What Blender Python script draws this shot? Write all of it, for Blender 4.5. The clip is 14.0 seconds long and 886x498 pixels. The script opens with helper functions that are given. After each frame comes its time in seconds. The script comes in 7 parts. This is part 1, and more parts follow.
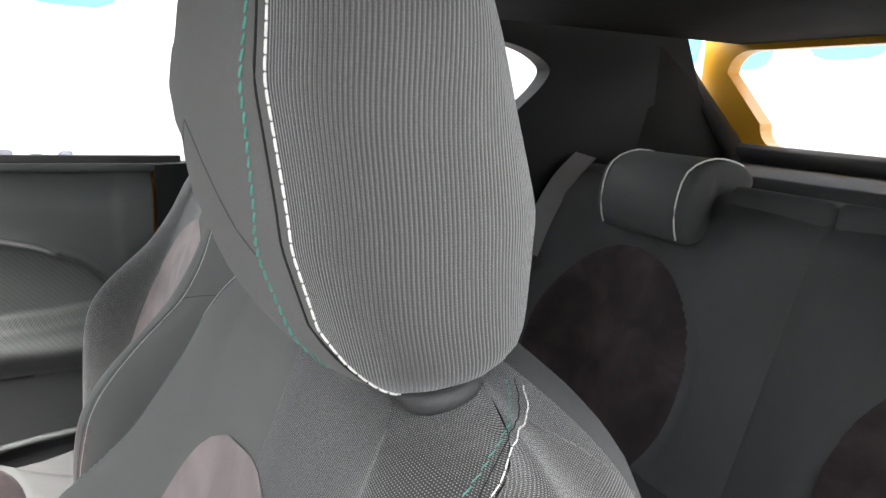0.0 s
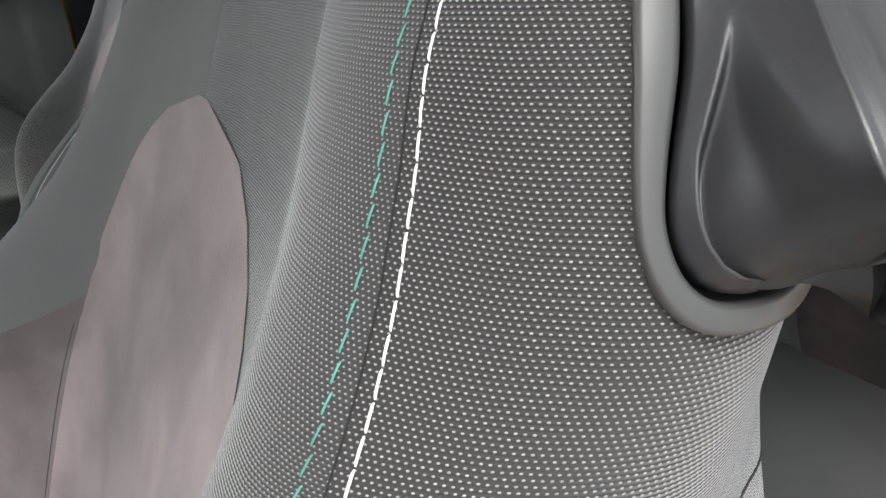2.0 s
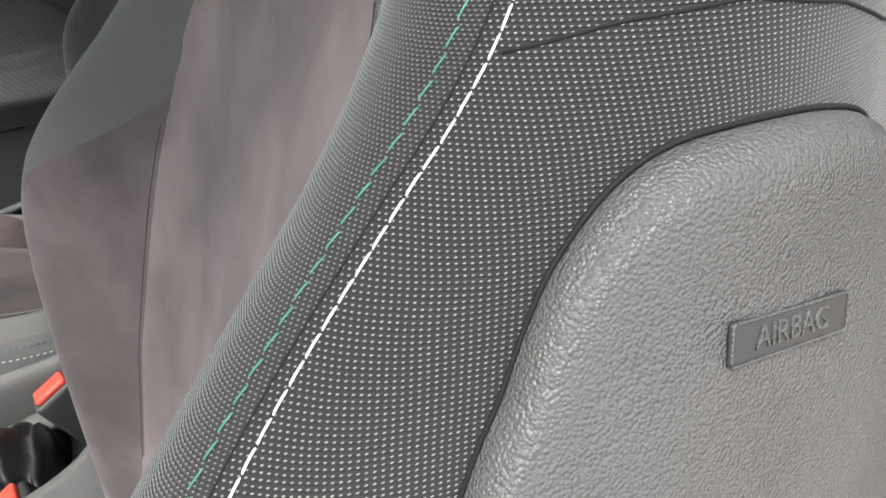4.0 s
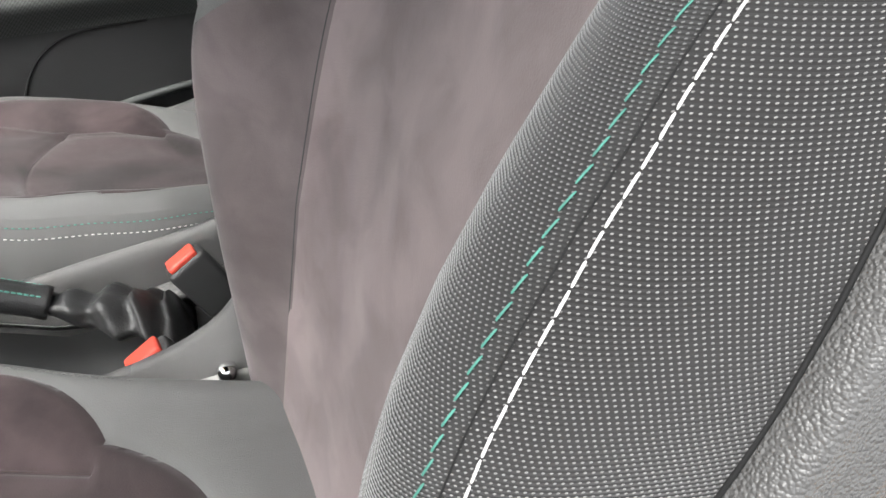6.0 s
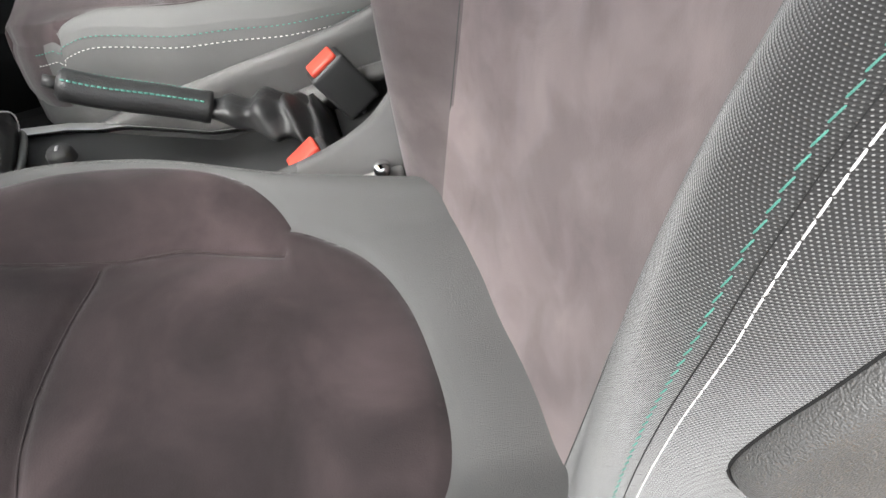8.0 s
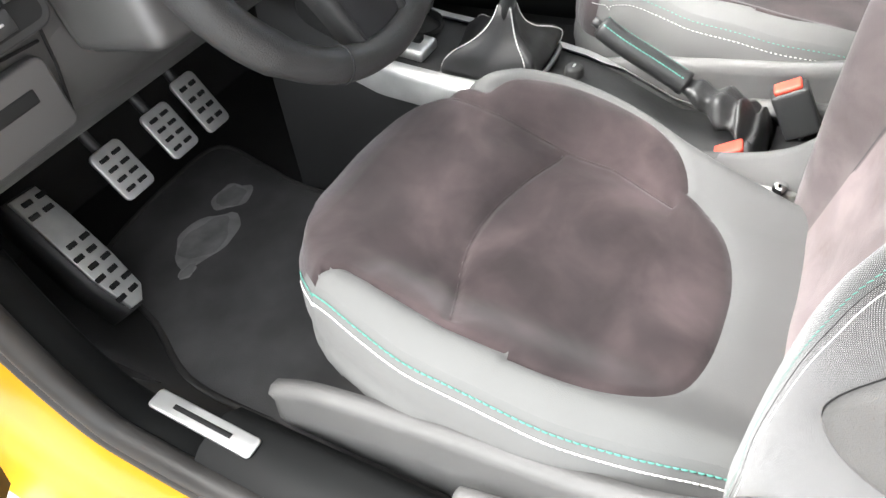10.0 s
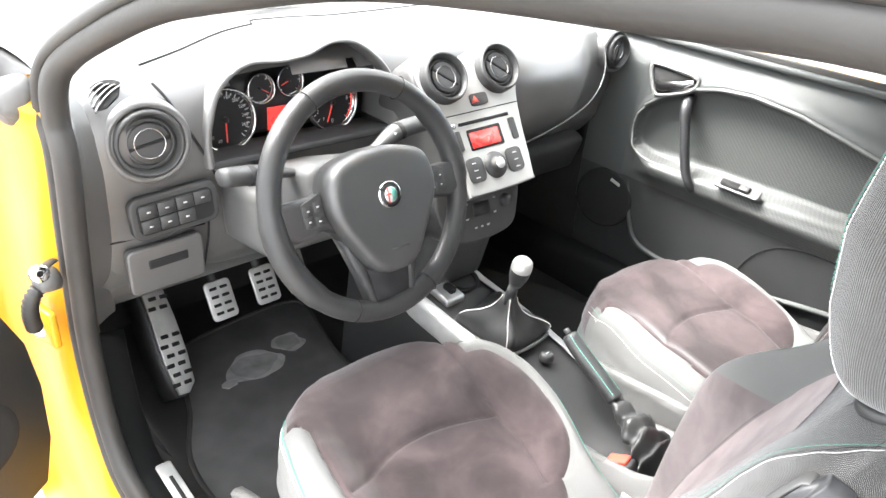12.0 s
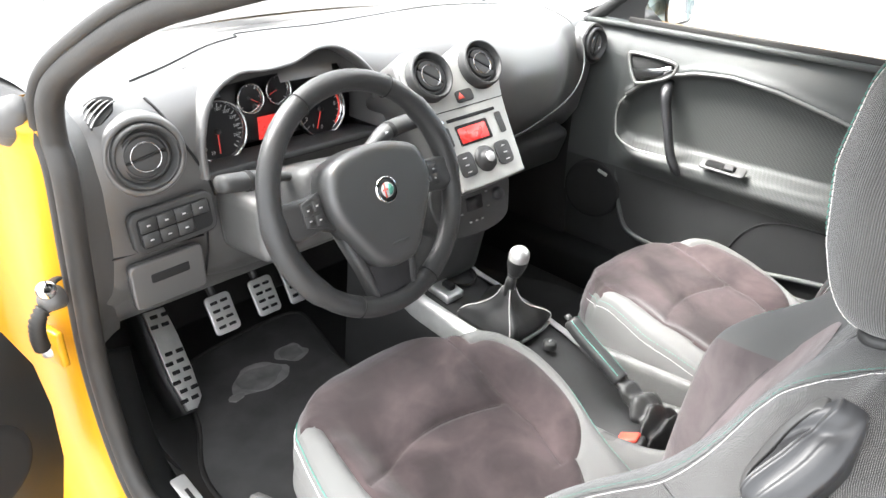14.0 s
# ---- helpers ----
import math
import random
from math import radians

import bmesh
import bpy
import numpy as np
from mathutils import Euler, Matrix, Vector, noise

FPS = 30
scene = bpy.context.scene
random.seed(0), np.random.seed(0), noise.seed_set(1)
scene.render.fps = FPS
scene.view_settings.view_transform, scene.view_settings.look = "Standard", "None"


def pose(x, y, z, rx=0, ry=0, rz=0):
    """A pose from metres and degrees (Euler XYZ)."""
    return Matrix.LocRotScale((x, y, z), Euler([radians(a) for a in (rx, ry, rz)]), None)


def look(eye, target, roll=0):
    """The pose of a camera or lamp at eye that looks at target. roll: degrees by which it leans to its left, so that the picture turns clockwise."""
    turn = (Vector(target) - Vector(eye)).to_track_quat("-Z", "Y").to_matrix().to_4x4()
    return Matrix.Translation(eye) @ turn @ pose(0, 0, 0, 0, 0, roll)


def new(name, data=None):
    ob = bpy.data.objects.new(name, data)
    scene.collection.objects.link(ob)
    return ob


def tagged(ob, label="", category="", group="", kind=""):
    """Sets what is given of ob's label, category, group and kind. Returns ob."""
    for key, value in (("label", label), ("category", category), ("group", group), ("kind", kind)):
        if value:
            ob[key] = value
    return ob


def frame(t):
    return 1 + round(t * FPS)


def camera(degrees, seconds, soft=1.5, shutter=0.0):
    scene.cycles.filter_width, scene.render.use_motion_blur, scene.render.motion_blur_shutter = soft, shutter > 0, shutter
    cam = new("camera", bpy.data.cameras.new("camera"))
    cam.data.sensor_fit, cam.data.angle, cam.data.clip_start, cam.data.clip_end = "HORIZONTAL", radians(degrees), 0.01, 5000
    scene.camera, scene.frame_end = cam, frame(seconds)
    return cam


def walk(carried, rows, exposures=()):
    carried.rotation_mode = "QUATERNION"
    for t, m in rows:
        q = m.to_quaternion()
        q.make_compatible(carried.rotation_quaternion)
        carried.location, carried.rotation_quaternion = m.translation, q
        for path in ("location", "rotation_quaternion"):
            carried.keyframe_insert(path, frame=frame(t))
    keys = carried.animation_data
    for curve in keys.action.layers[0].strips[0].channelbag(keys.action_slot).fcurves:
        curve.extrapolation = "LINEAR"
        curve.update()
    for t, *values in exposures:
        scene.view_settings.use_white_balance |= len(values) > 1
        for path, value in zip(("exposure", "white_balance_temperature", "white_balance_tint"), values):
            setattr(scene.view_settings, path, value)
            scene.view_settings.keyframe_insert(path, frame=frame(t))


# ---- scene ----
import functools

cam = camera(66.0, 14.0)

PATH = [
    (0, (-0.643, -0.086, 1.091), (1.109, -0.952, 0.664), 2.5),
    (0.5, (-0.621, -0.115, 1.035), (1.123, -0.918, 0.477), -2.3),
    (1, (-0.611, -0.108, 0.998), (1.095, -0.922, 0.345), -4.2),
    (1.5, (-0.605, -0.095, 0.983), (1.044, -0.975, 0.272), -3.1),
    (1.8, (-0.603, -0.095, 0.969), (1.012, -0.982, 0.19), -2.8),
    (2, (-0.604, -0.089, 0.956), (1.001, -1.007, 0.194), -2.0),
    (2.5, (-0.610, -0.079, 0.940), (0.972, -0.976, 0.105), -0.9),
    (3, (-0.613, -0.071, 0.924), (0.973, -0.925, 0.055), -2.4),
    (3.5, (-0.622, -0.052, 0.912), (0.948, -0.883, -0.009), -4.0),
    (4, (-0.626, -0.041, 0.886), (0.957, -0.845, -0.034), -4.5),
    (4.2, (-0.627, -0.038, 0.874), (0.966, -0.826, -0.044), -4.6),
    (6.3, (-0.61, 0.024, 0.844), (0.974, -0.505, -0.257), -5.0),
    (6.5, (-0.602, 0.02, 0.846), (0.951, -0.446, -0.325), -7.4),
    (7, (-0.598, 0.033, 0.823), (0.943, -0.361, -0.389), -7.3),
    (7.5, (-0.616, 0.062, 0.841), (0.839, -0.27, -0.491), -9.1),
    (8, (-0.619, 0.075, 0.853), (0.744, -0.119, -0.597), -11.9),
    (8.5, (-0.654, 0.081, 0.898), (0.642, 0.204, -0.62), -16.4),
    (9, (-0.723, 0.082, 0.934), (0.517, 0.579, -0.554), -20.0),
    (9.2, (-0.746, 0.096, 0.941), (0.453, 0.65, -0.561), -19.2),
    (11.3, (-0.839, -0.142, 1.193), (0.393, 1.036, 0.146), 6.5),
    (11.5, (-0.847, -0.173, 1.226), (0.428, 1.005, 0.232), 7.4),
    (12, (-0.88, -0.213, 1.26), (0.381, 0.991, 0.281), 6.4),
    (12.5, (-0.892, -0.213, 1.247), (0.372, 0.999, 0.282), 4.3),
    (13, (-0.902, -0.218, 1.242), (0.375, 0.99, 0.288), 3.1),
    (13.5, (-0.906, -0.226, 1.238), (0.387, 0.975, 0.298), 2.6),
    (14, (-0.909, -0.224, 1.24), (0.385, 0.972, 0.296), 2.7),
]
walk(cam, [(t, look(eye, target, roll)) for t, eye, target, roll in PATH],
     exposures=[(0.0, 1.20), (0.5, 1.28), (1.0, 1.15), (1.5, 1.05), (2.2, 0.62), (3.0, 0.55), (3.5, 0.56), (4.2, 0.36), (6.3, 0.48), (7.5, 0.43), (8.5, 0.88), (9.2, 1.25), (11.3, 1.78), (11.6, 1.86), (12.0, 2.10), (12.4, 1.85), (13.0, 1.70), (14.0, 1.66)])

# ---- light ----
world = bpy.data.worlds.new("world")
scene.world = world
world.use_nodes = True
wn = world.node_tree.nodes
sky = wn.new("ShaderNodeTexSky")
sky.sky_type = "NISHITA"
sky.sun_disc = False
sky.sun_elevation = radians(56)
sky.sun_rotation = radians(324)
sky.dust_density = 4.0
mix_sky = wn.new("ShaderNodeMixRGB")
mix_sky.inputs[0].default_value = 0.85
mix_sky.inputs[2].default_value = (10.6, 11.0, 11.4, 1)
world.node_tree.links.new(sky.outputs[0], mix_sky.inputs[1])
world.node_tree.links.new(mix_sky.outputs[0], wn["Background"].inputs[0])
wn["Background"].inputs[1].default_value = 0.15
sun = new("sun", bpy.data.lights.new("sun", "SUN"))
sun.data.energy = 3.8
sun.data.angle = radians(30)
sun.data.color = (1.0, 0.99, 0.97)
sun.matrix_world = look((-1.8, 2.6, 5.2), (0, 0.1, 0.6))

# ---- materials ----
def material(name, color, rough=0.6, metal=0.0, grain=0.0, grain_scale=400.0, vary=0.12, vary_scale=6.0, bump=0.0, coat=0.0, emit=0.0, sheen=0.0, spec=0.5, coat_rough=0.03, pebble=False):
    """A surface with two scales of variation: fine grain in relief and broad, faint unevenness of colour and gloss."""
    m = bpy.data.materials.new(name)
    m.use_nodes = True
    nt = m.node_tree
    b = nt.nodes["Principled BSDF"]
    b.inputs["Metallic"].default_value = metal
    b.inputs["Roughness"].default_value = rough
    b.inputs["Coat Weight"].default_value = coat
    b.inputs["Coat Roughness"].default_value = coat_rough
    b.inputs["Specular IOR Level"].default_value = spec
    if sheen:
        b.inputs["Sheen Weight"].default_value = sheen
        b.inputs["Sheen Roughness"].default_value = 0.4
    if emit:
        b.inputs["Emission Color"].default_value = (*color, 1)
        b.inputs["Emission Strength"].default_value = emit
    co = nt.nodes.new("ShaderNodeTexCoord")
    broad = nt.nodes.new("ShaderNodeTexNoise")
    broad.inputs["Scale"].default_value = vary_scale
    broad.inputs["Detail"].default_value = 5
    nt.links.new(co.outputs["Object"], broad.inputs["Vector"])
    ramp = nt.nodes.new("ShaderNodeMapRange")
    ramp.inputs["From Min"].default_value, ramp.inputs["From Max"].default_value = 0.3, 0.7
    ramp.inputs["To Min"].default_value, ramp.inputs["To Max"].default_value = 1 - vary, 1 + vary
    nt.links.new(broad.outputs["Fac"], ramp.inputs["Value"])
    mul = nt.nodes.new("ShaderNodeVectorMath")
    mul.operation = "SCALE"
    mul.inputs[0].default_value = color
    nt.links.new(ramp.outputs[0], mul.inputs["Scale"])
    nt.links.new(mul.outputs[0], b.inputs["Base Color"])
    rr = nt.nodes.new("ShaderNodeMapRange")
    rr.inputs["From Min"].default_value, rr.inputs["From Max"].default_value = 0.3, 0.7
    rr.inputs["To Min"].default_value, rr.inputs["To Max"].default_value = max(0.02, rough - 0.07), min(1, rough + 0.07)
    nt.links.new(broad.outputs["Fac"], rr.inputs["Value"])
    nt.links.new(rr.outputs[0], b.inputs["Roughness"])
    if bump:
        fine = nt.nodes.new("ShaderNodeTexNoise")
        fine.inputs["Scale"].default_value = grain_scale
        fine.inputs["Detail"].default_value = 3
        nt.links.new(co.outputs["Object"], fine.inputs["Vector"])
        bp = nt.nodes.new("ShaderNodeBump")
        bp.inputs["Strength"].default_value = bump
        bp.inputs["Distance"].default_value = 0.001
        if pebble:
            cell = nt.nodes.new("ShaderNodeTexVoronoi")
            cell.feature = "SMOOTH_F1"
            cell.inputs["Scale"].default_value = grain_scale
            cell.inputs["Smoothness"].default_value = 0.35
            nt.links.new(co.outputs["Object"], cell.inputs["Vector"])
            nt.links.new(math_node(nt, "SUBTRACT", 1.0, cell.outputs["Distance"]), bp.inputs["Height"])
        else:
            nt.links.new(fine.outputs["Fac"], bp.inputs["Height"])
        nt.links.new(bp.outputs[0], b.inputs["Normal"])
    return m


def math_node(nt, op, a, b=None, c=None):
    n = nt.nodes.new("ShaderNodeMath")
    n.operation = op
    for i, v in enumerate((a, b, c)):
        if v is None:
            continue
        if isinstance(v, (int, float)):
            n.inputs[i].default_value = v
        else:
            nt.links.new(v, n.inputs[i])
    return n.outputs[0]


def weave(name, ground, dot, pitch_u, pitch_v, dot_size=0.3, rough=0.75, upright=0.0, sheen=0.5):
    """Seat cloth: staggered rows of bright raised yarn dots on a dark ribbed ground, laid in metres along the cloth (UV)."""
    m = bpy.data.materials.new(name)
    m.use_nodes = True
    nt = m.node_tree
    b = nt.nodes["Principled BSDF"]
    uv = nt.nodes.new("ShaderNodeUVMap")
    uv.uv_map = "cloth"
    sep = nt.nodes.new("ShaderNodeSeparateXYZ")
    nt.links.new(uv.outputs[0], sep.inputs[0])
    wob = nt.nodes.new("ShaderNodeTexNoise")
    wob.inputs["Scale"].default_value = 45
    nt.links.new(uv.outputs[0], wob.inputs["Vector"])
    wobble = math_node(nt, "MULTIPLY", math_node(nt, "SUBTRACT", wob.outputs["Fac"], 0.5), 1.2)
    row = math_node(nt, "ADD", math_node(nt, "DIVIDE", sep.outputs[1], pitch_v), wobble)
    odd = math_node(nt, "MODULO", math_node(nt, "FLOOR", row), 2.0)
    col = math_node(nt, "ADD", math_node(nt, "DIVIDE", sep.outputs[0], pitch_u), math_node(nt, "MULTIPLY", odd, 0.5 - 0.5 * upright))
    fu = math_node(nt, "ABSOLUTE", math_node(nt, "SUBTRACT", math_node(nt, "FRACT", col), 0.5))
    fv = math_node(nt, "ABSOLUTE", math_node(nt, "SUBTRACT", math_node(nt, "FRACT", row), 0.5))
    d = math_node(nt, "SQRT", math_node(nt, "ADD", math_node(nt, "POWER", math_node(nt, "MULTIPLY", fu, 0.95), 2.0), math_node(nt, "POWER", math_node(nt, "MULTIPLY", fv, 1.1 - 0.75 * upright), 2.0)))
    spot = nt.nodes.new("ShaderNodeMapRange")
    spot.interpolation_type = "SMOOTHSTEP"
    spot.inputs["From Min"].default_value, spot.inputs["From Max"].default_value = dot_size, dot_size * 0.45
    nt.links.new(d, spot.inputs["Value"])
    broad = nt.nodes.new("ShaderNodeTexNoise")
    broad.inputs["Scale"].default_value = 9
    broad.inputs["Detail"].default_value = 4
    nt.links.new(uv.outputs[0], broad.inputs["Vector"])
    fleck = nt.nodes.new("ShaderNodeTexNoise")
    fleck.inputs["Scale"].default_value = 700
    nt.links.new(uv.outputs[0], fleck.inputs["Vector"])
    level = math_node(nt, "MULTIPLY", spot.outputs[0], math_node(nt, "ADD", 0.25, math_node(nt, "MULTIPLY", fleck.outputs["Fac"], 1.1)))
    level = math_node(nt, "MULTIPLY", level, math_node(nt, "ADD", 0.35, broad.outputs["Fac"]))
    mixc = nt.nodes.new("ShaderNodeMixRGB")
    mixc.inputs[1].default_value = (*ground, 1)
    mixc.inputs[2].default_value = (*dot, 1)
    nt.links.new(level, mixc.inputs[0])
    nt.links.new(mixc.outputs[0], b.inputs["Base Color"])
    gloss = math_node(nt, "SUBTRACT", rough, math_node(nt, "MULTIPLY", spot.outputs[0], 0.25))
    nt.links.new(gloss, b.inputs["Roughness"])
    b.inputs["Sheen Weight"].default_value = sheen
    b.inputs["Sheen Roughness"].default_value = 0.45
    rib = math_node(nt, "SUBTRACT", 0.5, fu if upright else fv)
    height = math_node(nt, "ADD", math_node(nt, "MULTIPLY", spot.outputs[0], 0.8), rib)
    bp = nt.nodes.new("ShaderNodeBump")
    bp.inputs["Strength"].default_value = 0.7
    bp.inputs["Distance"].default_value = 0.0006
    nt.links.new(height, bp.inputs["Height"])
    nt.links.new(bp.outputs[0], b.inputs["Normal"])
    return m


def suede(name, color, light):
    """Brushed suede: the nap lies in patches, lighter and darker, with a soft sheen."""
    m = material(name, color, rough=0.95, vary=0.1, bump=0.25, grain_scale=900, sheen=0.25)
    nt = m.node_tree
    b = nt.nodes["Principled BSDF"]
    co = nt.nodes.new("ShaderNodeTexCoord")
    warp = nt.nodes.new("ShaderNodeTexNoise")
    warp.inputs["Scale"].default_value = 9
    warp.inputs["Detail"].default_value = 6
    warp.inputs["Distortion"].default_value = 0.6
    nt.links.new(co.outputs["Object"], warp.inputs["Vector"])
    ramp = nt.nodes.new("ShaderNodeValToRGB")
    ramp.color_ramp.elements[0].position, ramp.color_ramp.elements[0].color = 0.36, (*color, 1)
    ramp.color_ramp.elements[1].position, ramp.color_ramp.elements[1].color = 0.72, (*light, 1)
    nt.links.new(warp.outputs["Fac"], ramp.inputs[0])
    brush = nt.nodes.new("ShaderNodeTexNoise")
    brush.inputs["Scale"].default_value = 19
    brush.inputs["Detail"].default_value = 4
    brush.inputs["Distortion"].default_value = 0.5
    nt.links.new(co.outputs["Object"], brush.inputs["Vector"])
    nap = nt.nodes.new("ShaderNodeMapRange")
    nap.inputs["From Min"].default_value, nap.inputs["From Max"].default_value = 0.40, 0.60
    nap.inputs["To Min"].default_value, nap.inputs["To Max"].default_value = 0.84, 1.10
    nt.links.new(brush.outputs["Fac"], nap.inputs["Value"])
    mul = nt.nodes.new("ShaderNodeVectorMath")
    mul.operation = "SCALE"
    nt.links.new(ramp.outputs[0], mul.inputs[0])
    nt.links.new(nap.outputs[0], mul.inputs["Scale"])
    nt.links.new(mul.outputs[0], b.inputs["Base Color"])
    return m


def carbon(name, dark, light, pitch):
    """Fine diagonal twill, as pressed into the trim."""
    m = material(name, dark, rough=0.5)
    nt = m.node_tree
    b = nt.nodes["Principled BSDF"]
    co = nt.nodes.new("ShaderNodeTexCoord")
    sep = nt.nodes.new("ShaderNodeSeparateXYZ")
    nt.links.new(co.outputs["Object"], sep.inputs[0])
    a = math_node(nt, "FRACT", math_node(nt, "DIVIDE", math_node(nt, "ADD", sep.outputs[1], sep.outputs[2]), pitch))
    c = math_node(nt, "FRACT", math_node(nt, "DIVIDE", math_node(nt, "SUBTRACT", sep.outputs[1], sep.outputs[2]), pitch * 2))
    k = math_node(nt, "ADD", math_node(nt, "MULTIPLY", math_node(nt, "GREATER_THAN", a, 0.5), 0.7), math_node(nt, "MULTIPLY", math_node(nt, "GREATER_THAN", c, 0.5), 0.3))
    mixc = nt.nodes.new("ShaderNodeMixRGB")
    mixc.inputs[1].default_value = (*dark, 1)
    mixc.inputs[2].default_value = (*light, 1)
    nt.links.new(k, mixc.inputs[0])
    nt.links.new(mixc.outputs[0], b.inputs["Base Color"])
    bp = nt.nodes.new("ShaderNodeBump")
    bp.inputs["Strength"].default_value = 0.4
    bp.inputs["Distance"].default_value = 0.0006
    nt.links.new(k, bp.inputs["Height"])
    nt.links.new(bp.outputs[0], b.inputs["Normal"])
    return m


M_CLOTH = weave("seat_cloth", (0.0125, 0.0115, 0.0112), (0.46, 0.445, 0.43), 0.00132, 0.00092, 0.25)
M_CLOTH_HEAD = weave("headrest_cloth", (0.046, 0.0448, 0.0438), (0.125, 0.122, 0.118), 0.00150, 0.0011, 0.32, upright=1.0)
M_CLOTH_FRONT = weave("seat_cloth_front", (0.018, 0.0175, 0.017), (0.33, 0.32, 0.31), 0.0013, 0.0009, 0.25)
M_GREY = material("grey_cloth", (0.132, 0.132, 0.128), rough=0.85, vary=0.1, bump=0.5, grain_scale=1200, sheen=0.06)
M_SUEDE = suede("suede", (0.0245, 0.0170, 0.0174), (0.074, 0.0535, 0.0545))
# the same suede on the backrest, its colour lightened for the light falling there
M_SUEDE_LIT = suede("suede_back_lit", (0.215, 0.170, 0.170), (0.32, 0.262, 0.26))
M_SUEDE_HALF_LIT = suede("suede_bolster_half_lit", (0.105, 0.085, 0.085), (0.185, 0.154, 0.153))
M_DARKCLOTH = material("dark_cloth", (0.072, 0.073, 0.073), rough=0.8, vary=0.2, vary_scale=5, bump=0.4, grain_scale=900)
M_WHITE = material("white_thread", (0.82, 0.8, 0.77), rough=0.6, vary=0.08, vary_scale=200)
M_GREEN = material("green_thread", (0.085, 0.29, 0.23), rough=0.6, vary=0.2, vary_scale=200)
M_SEAM = material("seam_shadow_thread", (0.012, 0.012, 0.012), rough=0.9)
M_PLASTIC = material("black_plastic", (0.036, 0.036, 0.036), rough=0.5, vary=0.12, bump=0.35, grain_scale=1300)
M_DASH = material("dash_plastic", (0.082, 0.080, 0.078), rough=0.38, vary=0.1, bump=0.4, grain_scale=900, spec=1.0, coat=0.6, coat_rough=0.38)
M_GRAIN = material("grained_grey_plastic", (0.122, 0.12, 0.117), rough=0.34, vary=0.12, vary_scale=14, bump=0.55, grain_scale=1350, pebble=True)
M_HANDLE = material("handle_plastic", (0.026, 0.026, 0.0275), rough=0.38, vary=0.25, vary_scale=25, bump=0.08, grain_scale=5000)
M_BEZEL = material("bezel_plastic", (0.055, 0.054, 0.053), rough=0.45, vary=0.1, bump=0.06, grain_scale=5000)
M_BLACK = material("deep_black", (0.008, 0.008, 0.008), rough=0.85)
M_REARTRIM = material("rear_trim_plastic", (0.013, 0.0135, 0.0135), rough=0.55, vary=0.1, bump=0.35, grain_scale=1300)
M_CONSOLE = material("console_plastic", (0.022, 0.022, 0.022), rough=0.55, vary=0.12, bump=0.35, grain_scale=1100)
M_LINER = material("black_headliner", (0.006, 0.006, 0.006), rough=0.95, vary=0.2, bump=0.3, grain_scale=800)
for m_ in (M_LINER, M_REARTRIM):
    m_.node_tree.nodes["Principled BSDF"].inputs["Specular IOR Level"].default_value = 0.12
M_CARPET = material("black_carpet", (0.065, 0.063, 0.062), rough=1.0, vary=0.35, vary_scale=10, bump=1.0, grain_scale=600)
# black carpet darkened in colour to stand in for footwell shade
M_CARPET_SHADED = material("shaded_black_carpet", (0.022, 0.0215, 0.021), rough=1.0, vary=0.35, vary_scale=10, bump=1.0, grain_scale=600)
M_RUBBER = material("black_rubber", (0.034, 0.032, 0.030), rough=0.55, vary=0.25, vary_scale=12, bump=0.2, grain_scale=300)
M_YELLOW = material("yellow_paint", (0.66, 0.325, 0.012), rough=0.4, vary=0.05, coat=0.25, coat_rough=0.12)
M_SILVER = material("silver_paint", (0.42, 0.42, 0.40), rough=0.38, metal=0.3, vary=0.05, bump=0.15, grain_scale=1800)
M_DARKSILVER = material("dark_silver_paint", (0.17, 0.17, 0.165), rough=0.4, metal=0.3, vary=0.08, bump=0.1, grain_scale=2500)
M_CHROME = material("chrome", (0.75, 0.75, 0.75), rough=0.12, metal=1.0, vary=0.05)
M_ALU = material("brushed_aluminium", (0.62, 0.62, 0.61), rough=0.42, metal=0.75, vary=0.12, vary_scale=30, bump=0.3, grain_scale=900)
M_HUB = material("hub_plastic", (0.05, 0.05, 0.05), rough=0.36, vary=0.08, bump=0.25, grain_scale=1600, spec=0.7)
M_LEATHER = material("black_leather", (0.03, 0.03, 0.03), rough=0.42, vary=0.2, vary_scale=15, bump=0.5, grain_scale=700)
M_RED = material("red_button", (0.75, 0.08, 0.05), rough=0.45, vary=0.1)
M_REDGLOW = material("red_display", (0.55, 0.035, 0.03), rough=0.3, vary=0.3, vary_scale=60, emit=0.4)
M_NEEDLE = material("red_needle", (0.6, 0.05, 0.04), rough=0.4, emit=0.2)
M_MARK = material("white_marking", (0.5, 0.5, 0.5), rough=0.5)
M_DIAL = material("dial_black", (0.012, 0.012, 0.013), rough=0.35)
M_DOOR = material("door_trim_plastic", (0.068, 0.072, 0.070), rough=0.5, vary=0.08, bump=0.4, grain_scale=1100)
M_SILVERBLUE = material("silver_blue_paint", (0.35, 0.45, 0.47), rough=0.3, metal=0.4, vary=0.05, coat=0.5)
M_CARBON = carbon("carbon_twill", (0.04, 0.042, 0.04), (0.088, 0.092, 0.088), 0.005)
M_STAIN_EDGE = material("worn_heel_edge", (0.25, 0.244, 0.237), rough=1.0, vary=0.3, vary_scale=25, bump=0.4, grain_scale=500)
M_STAIN = material("worn_heel_patch", (0.19, 0.185, 0.18), rough=1.0, vary=0.3, vary_scale=25, bump=0.4, grain_scale=500)
M_BELT = material("grey_webbing", (0.16, 0.155, 0.15), rough=0.7, vary=0.1, bump=0.5, grain_scale=900)
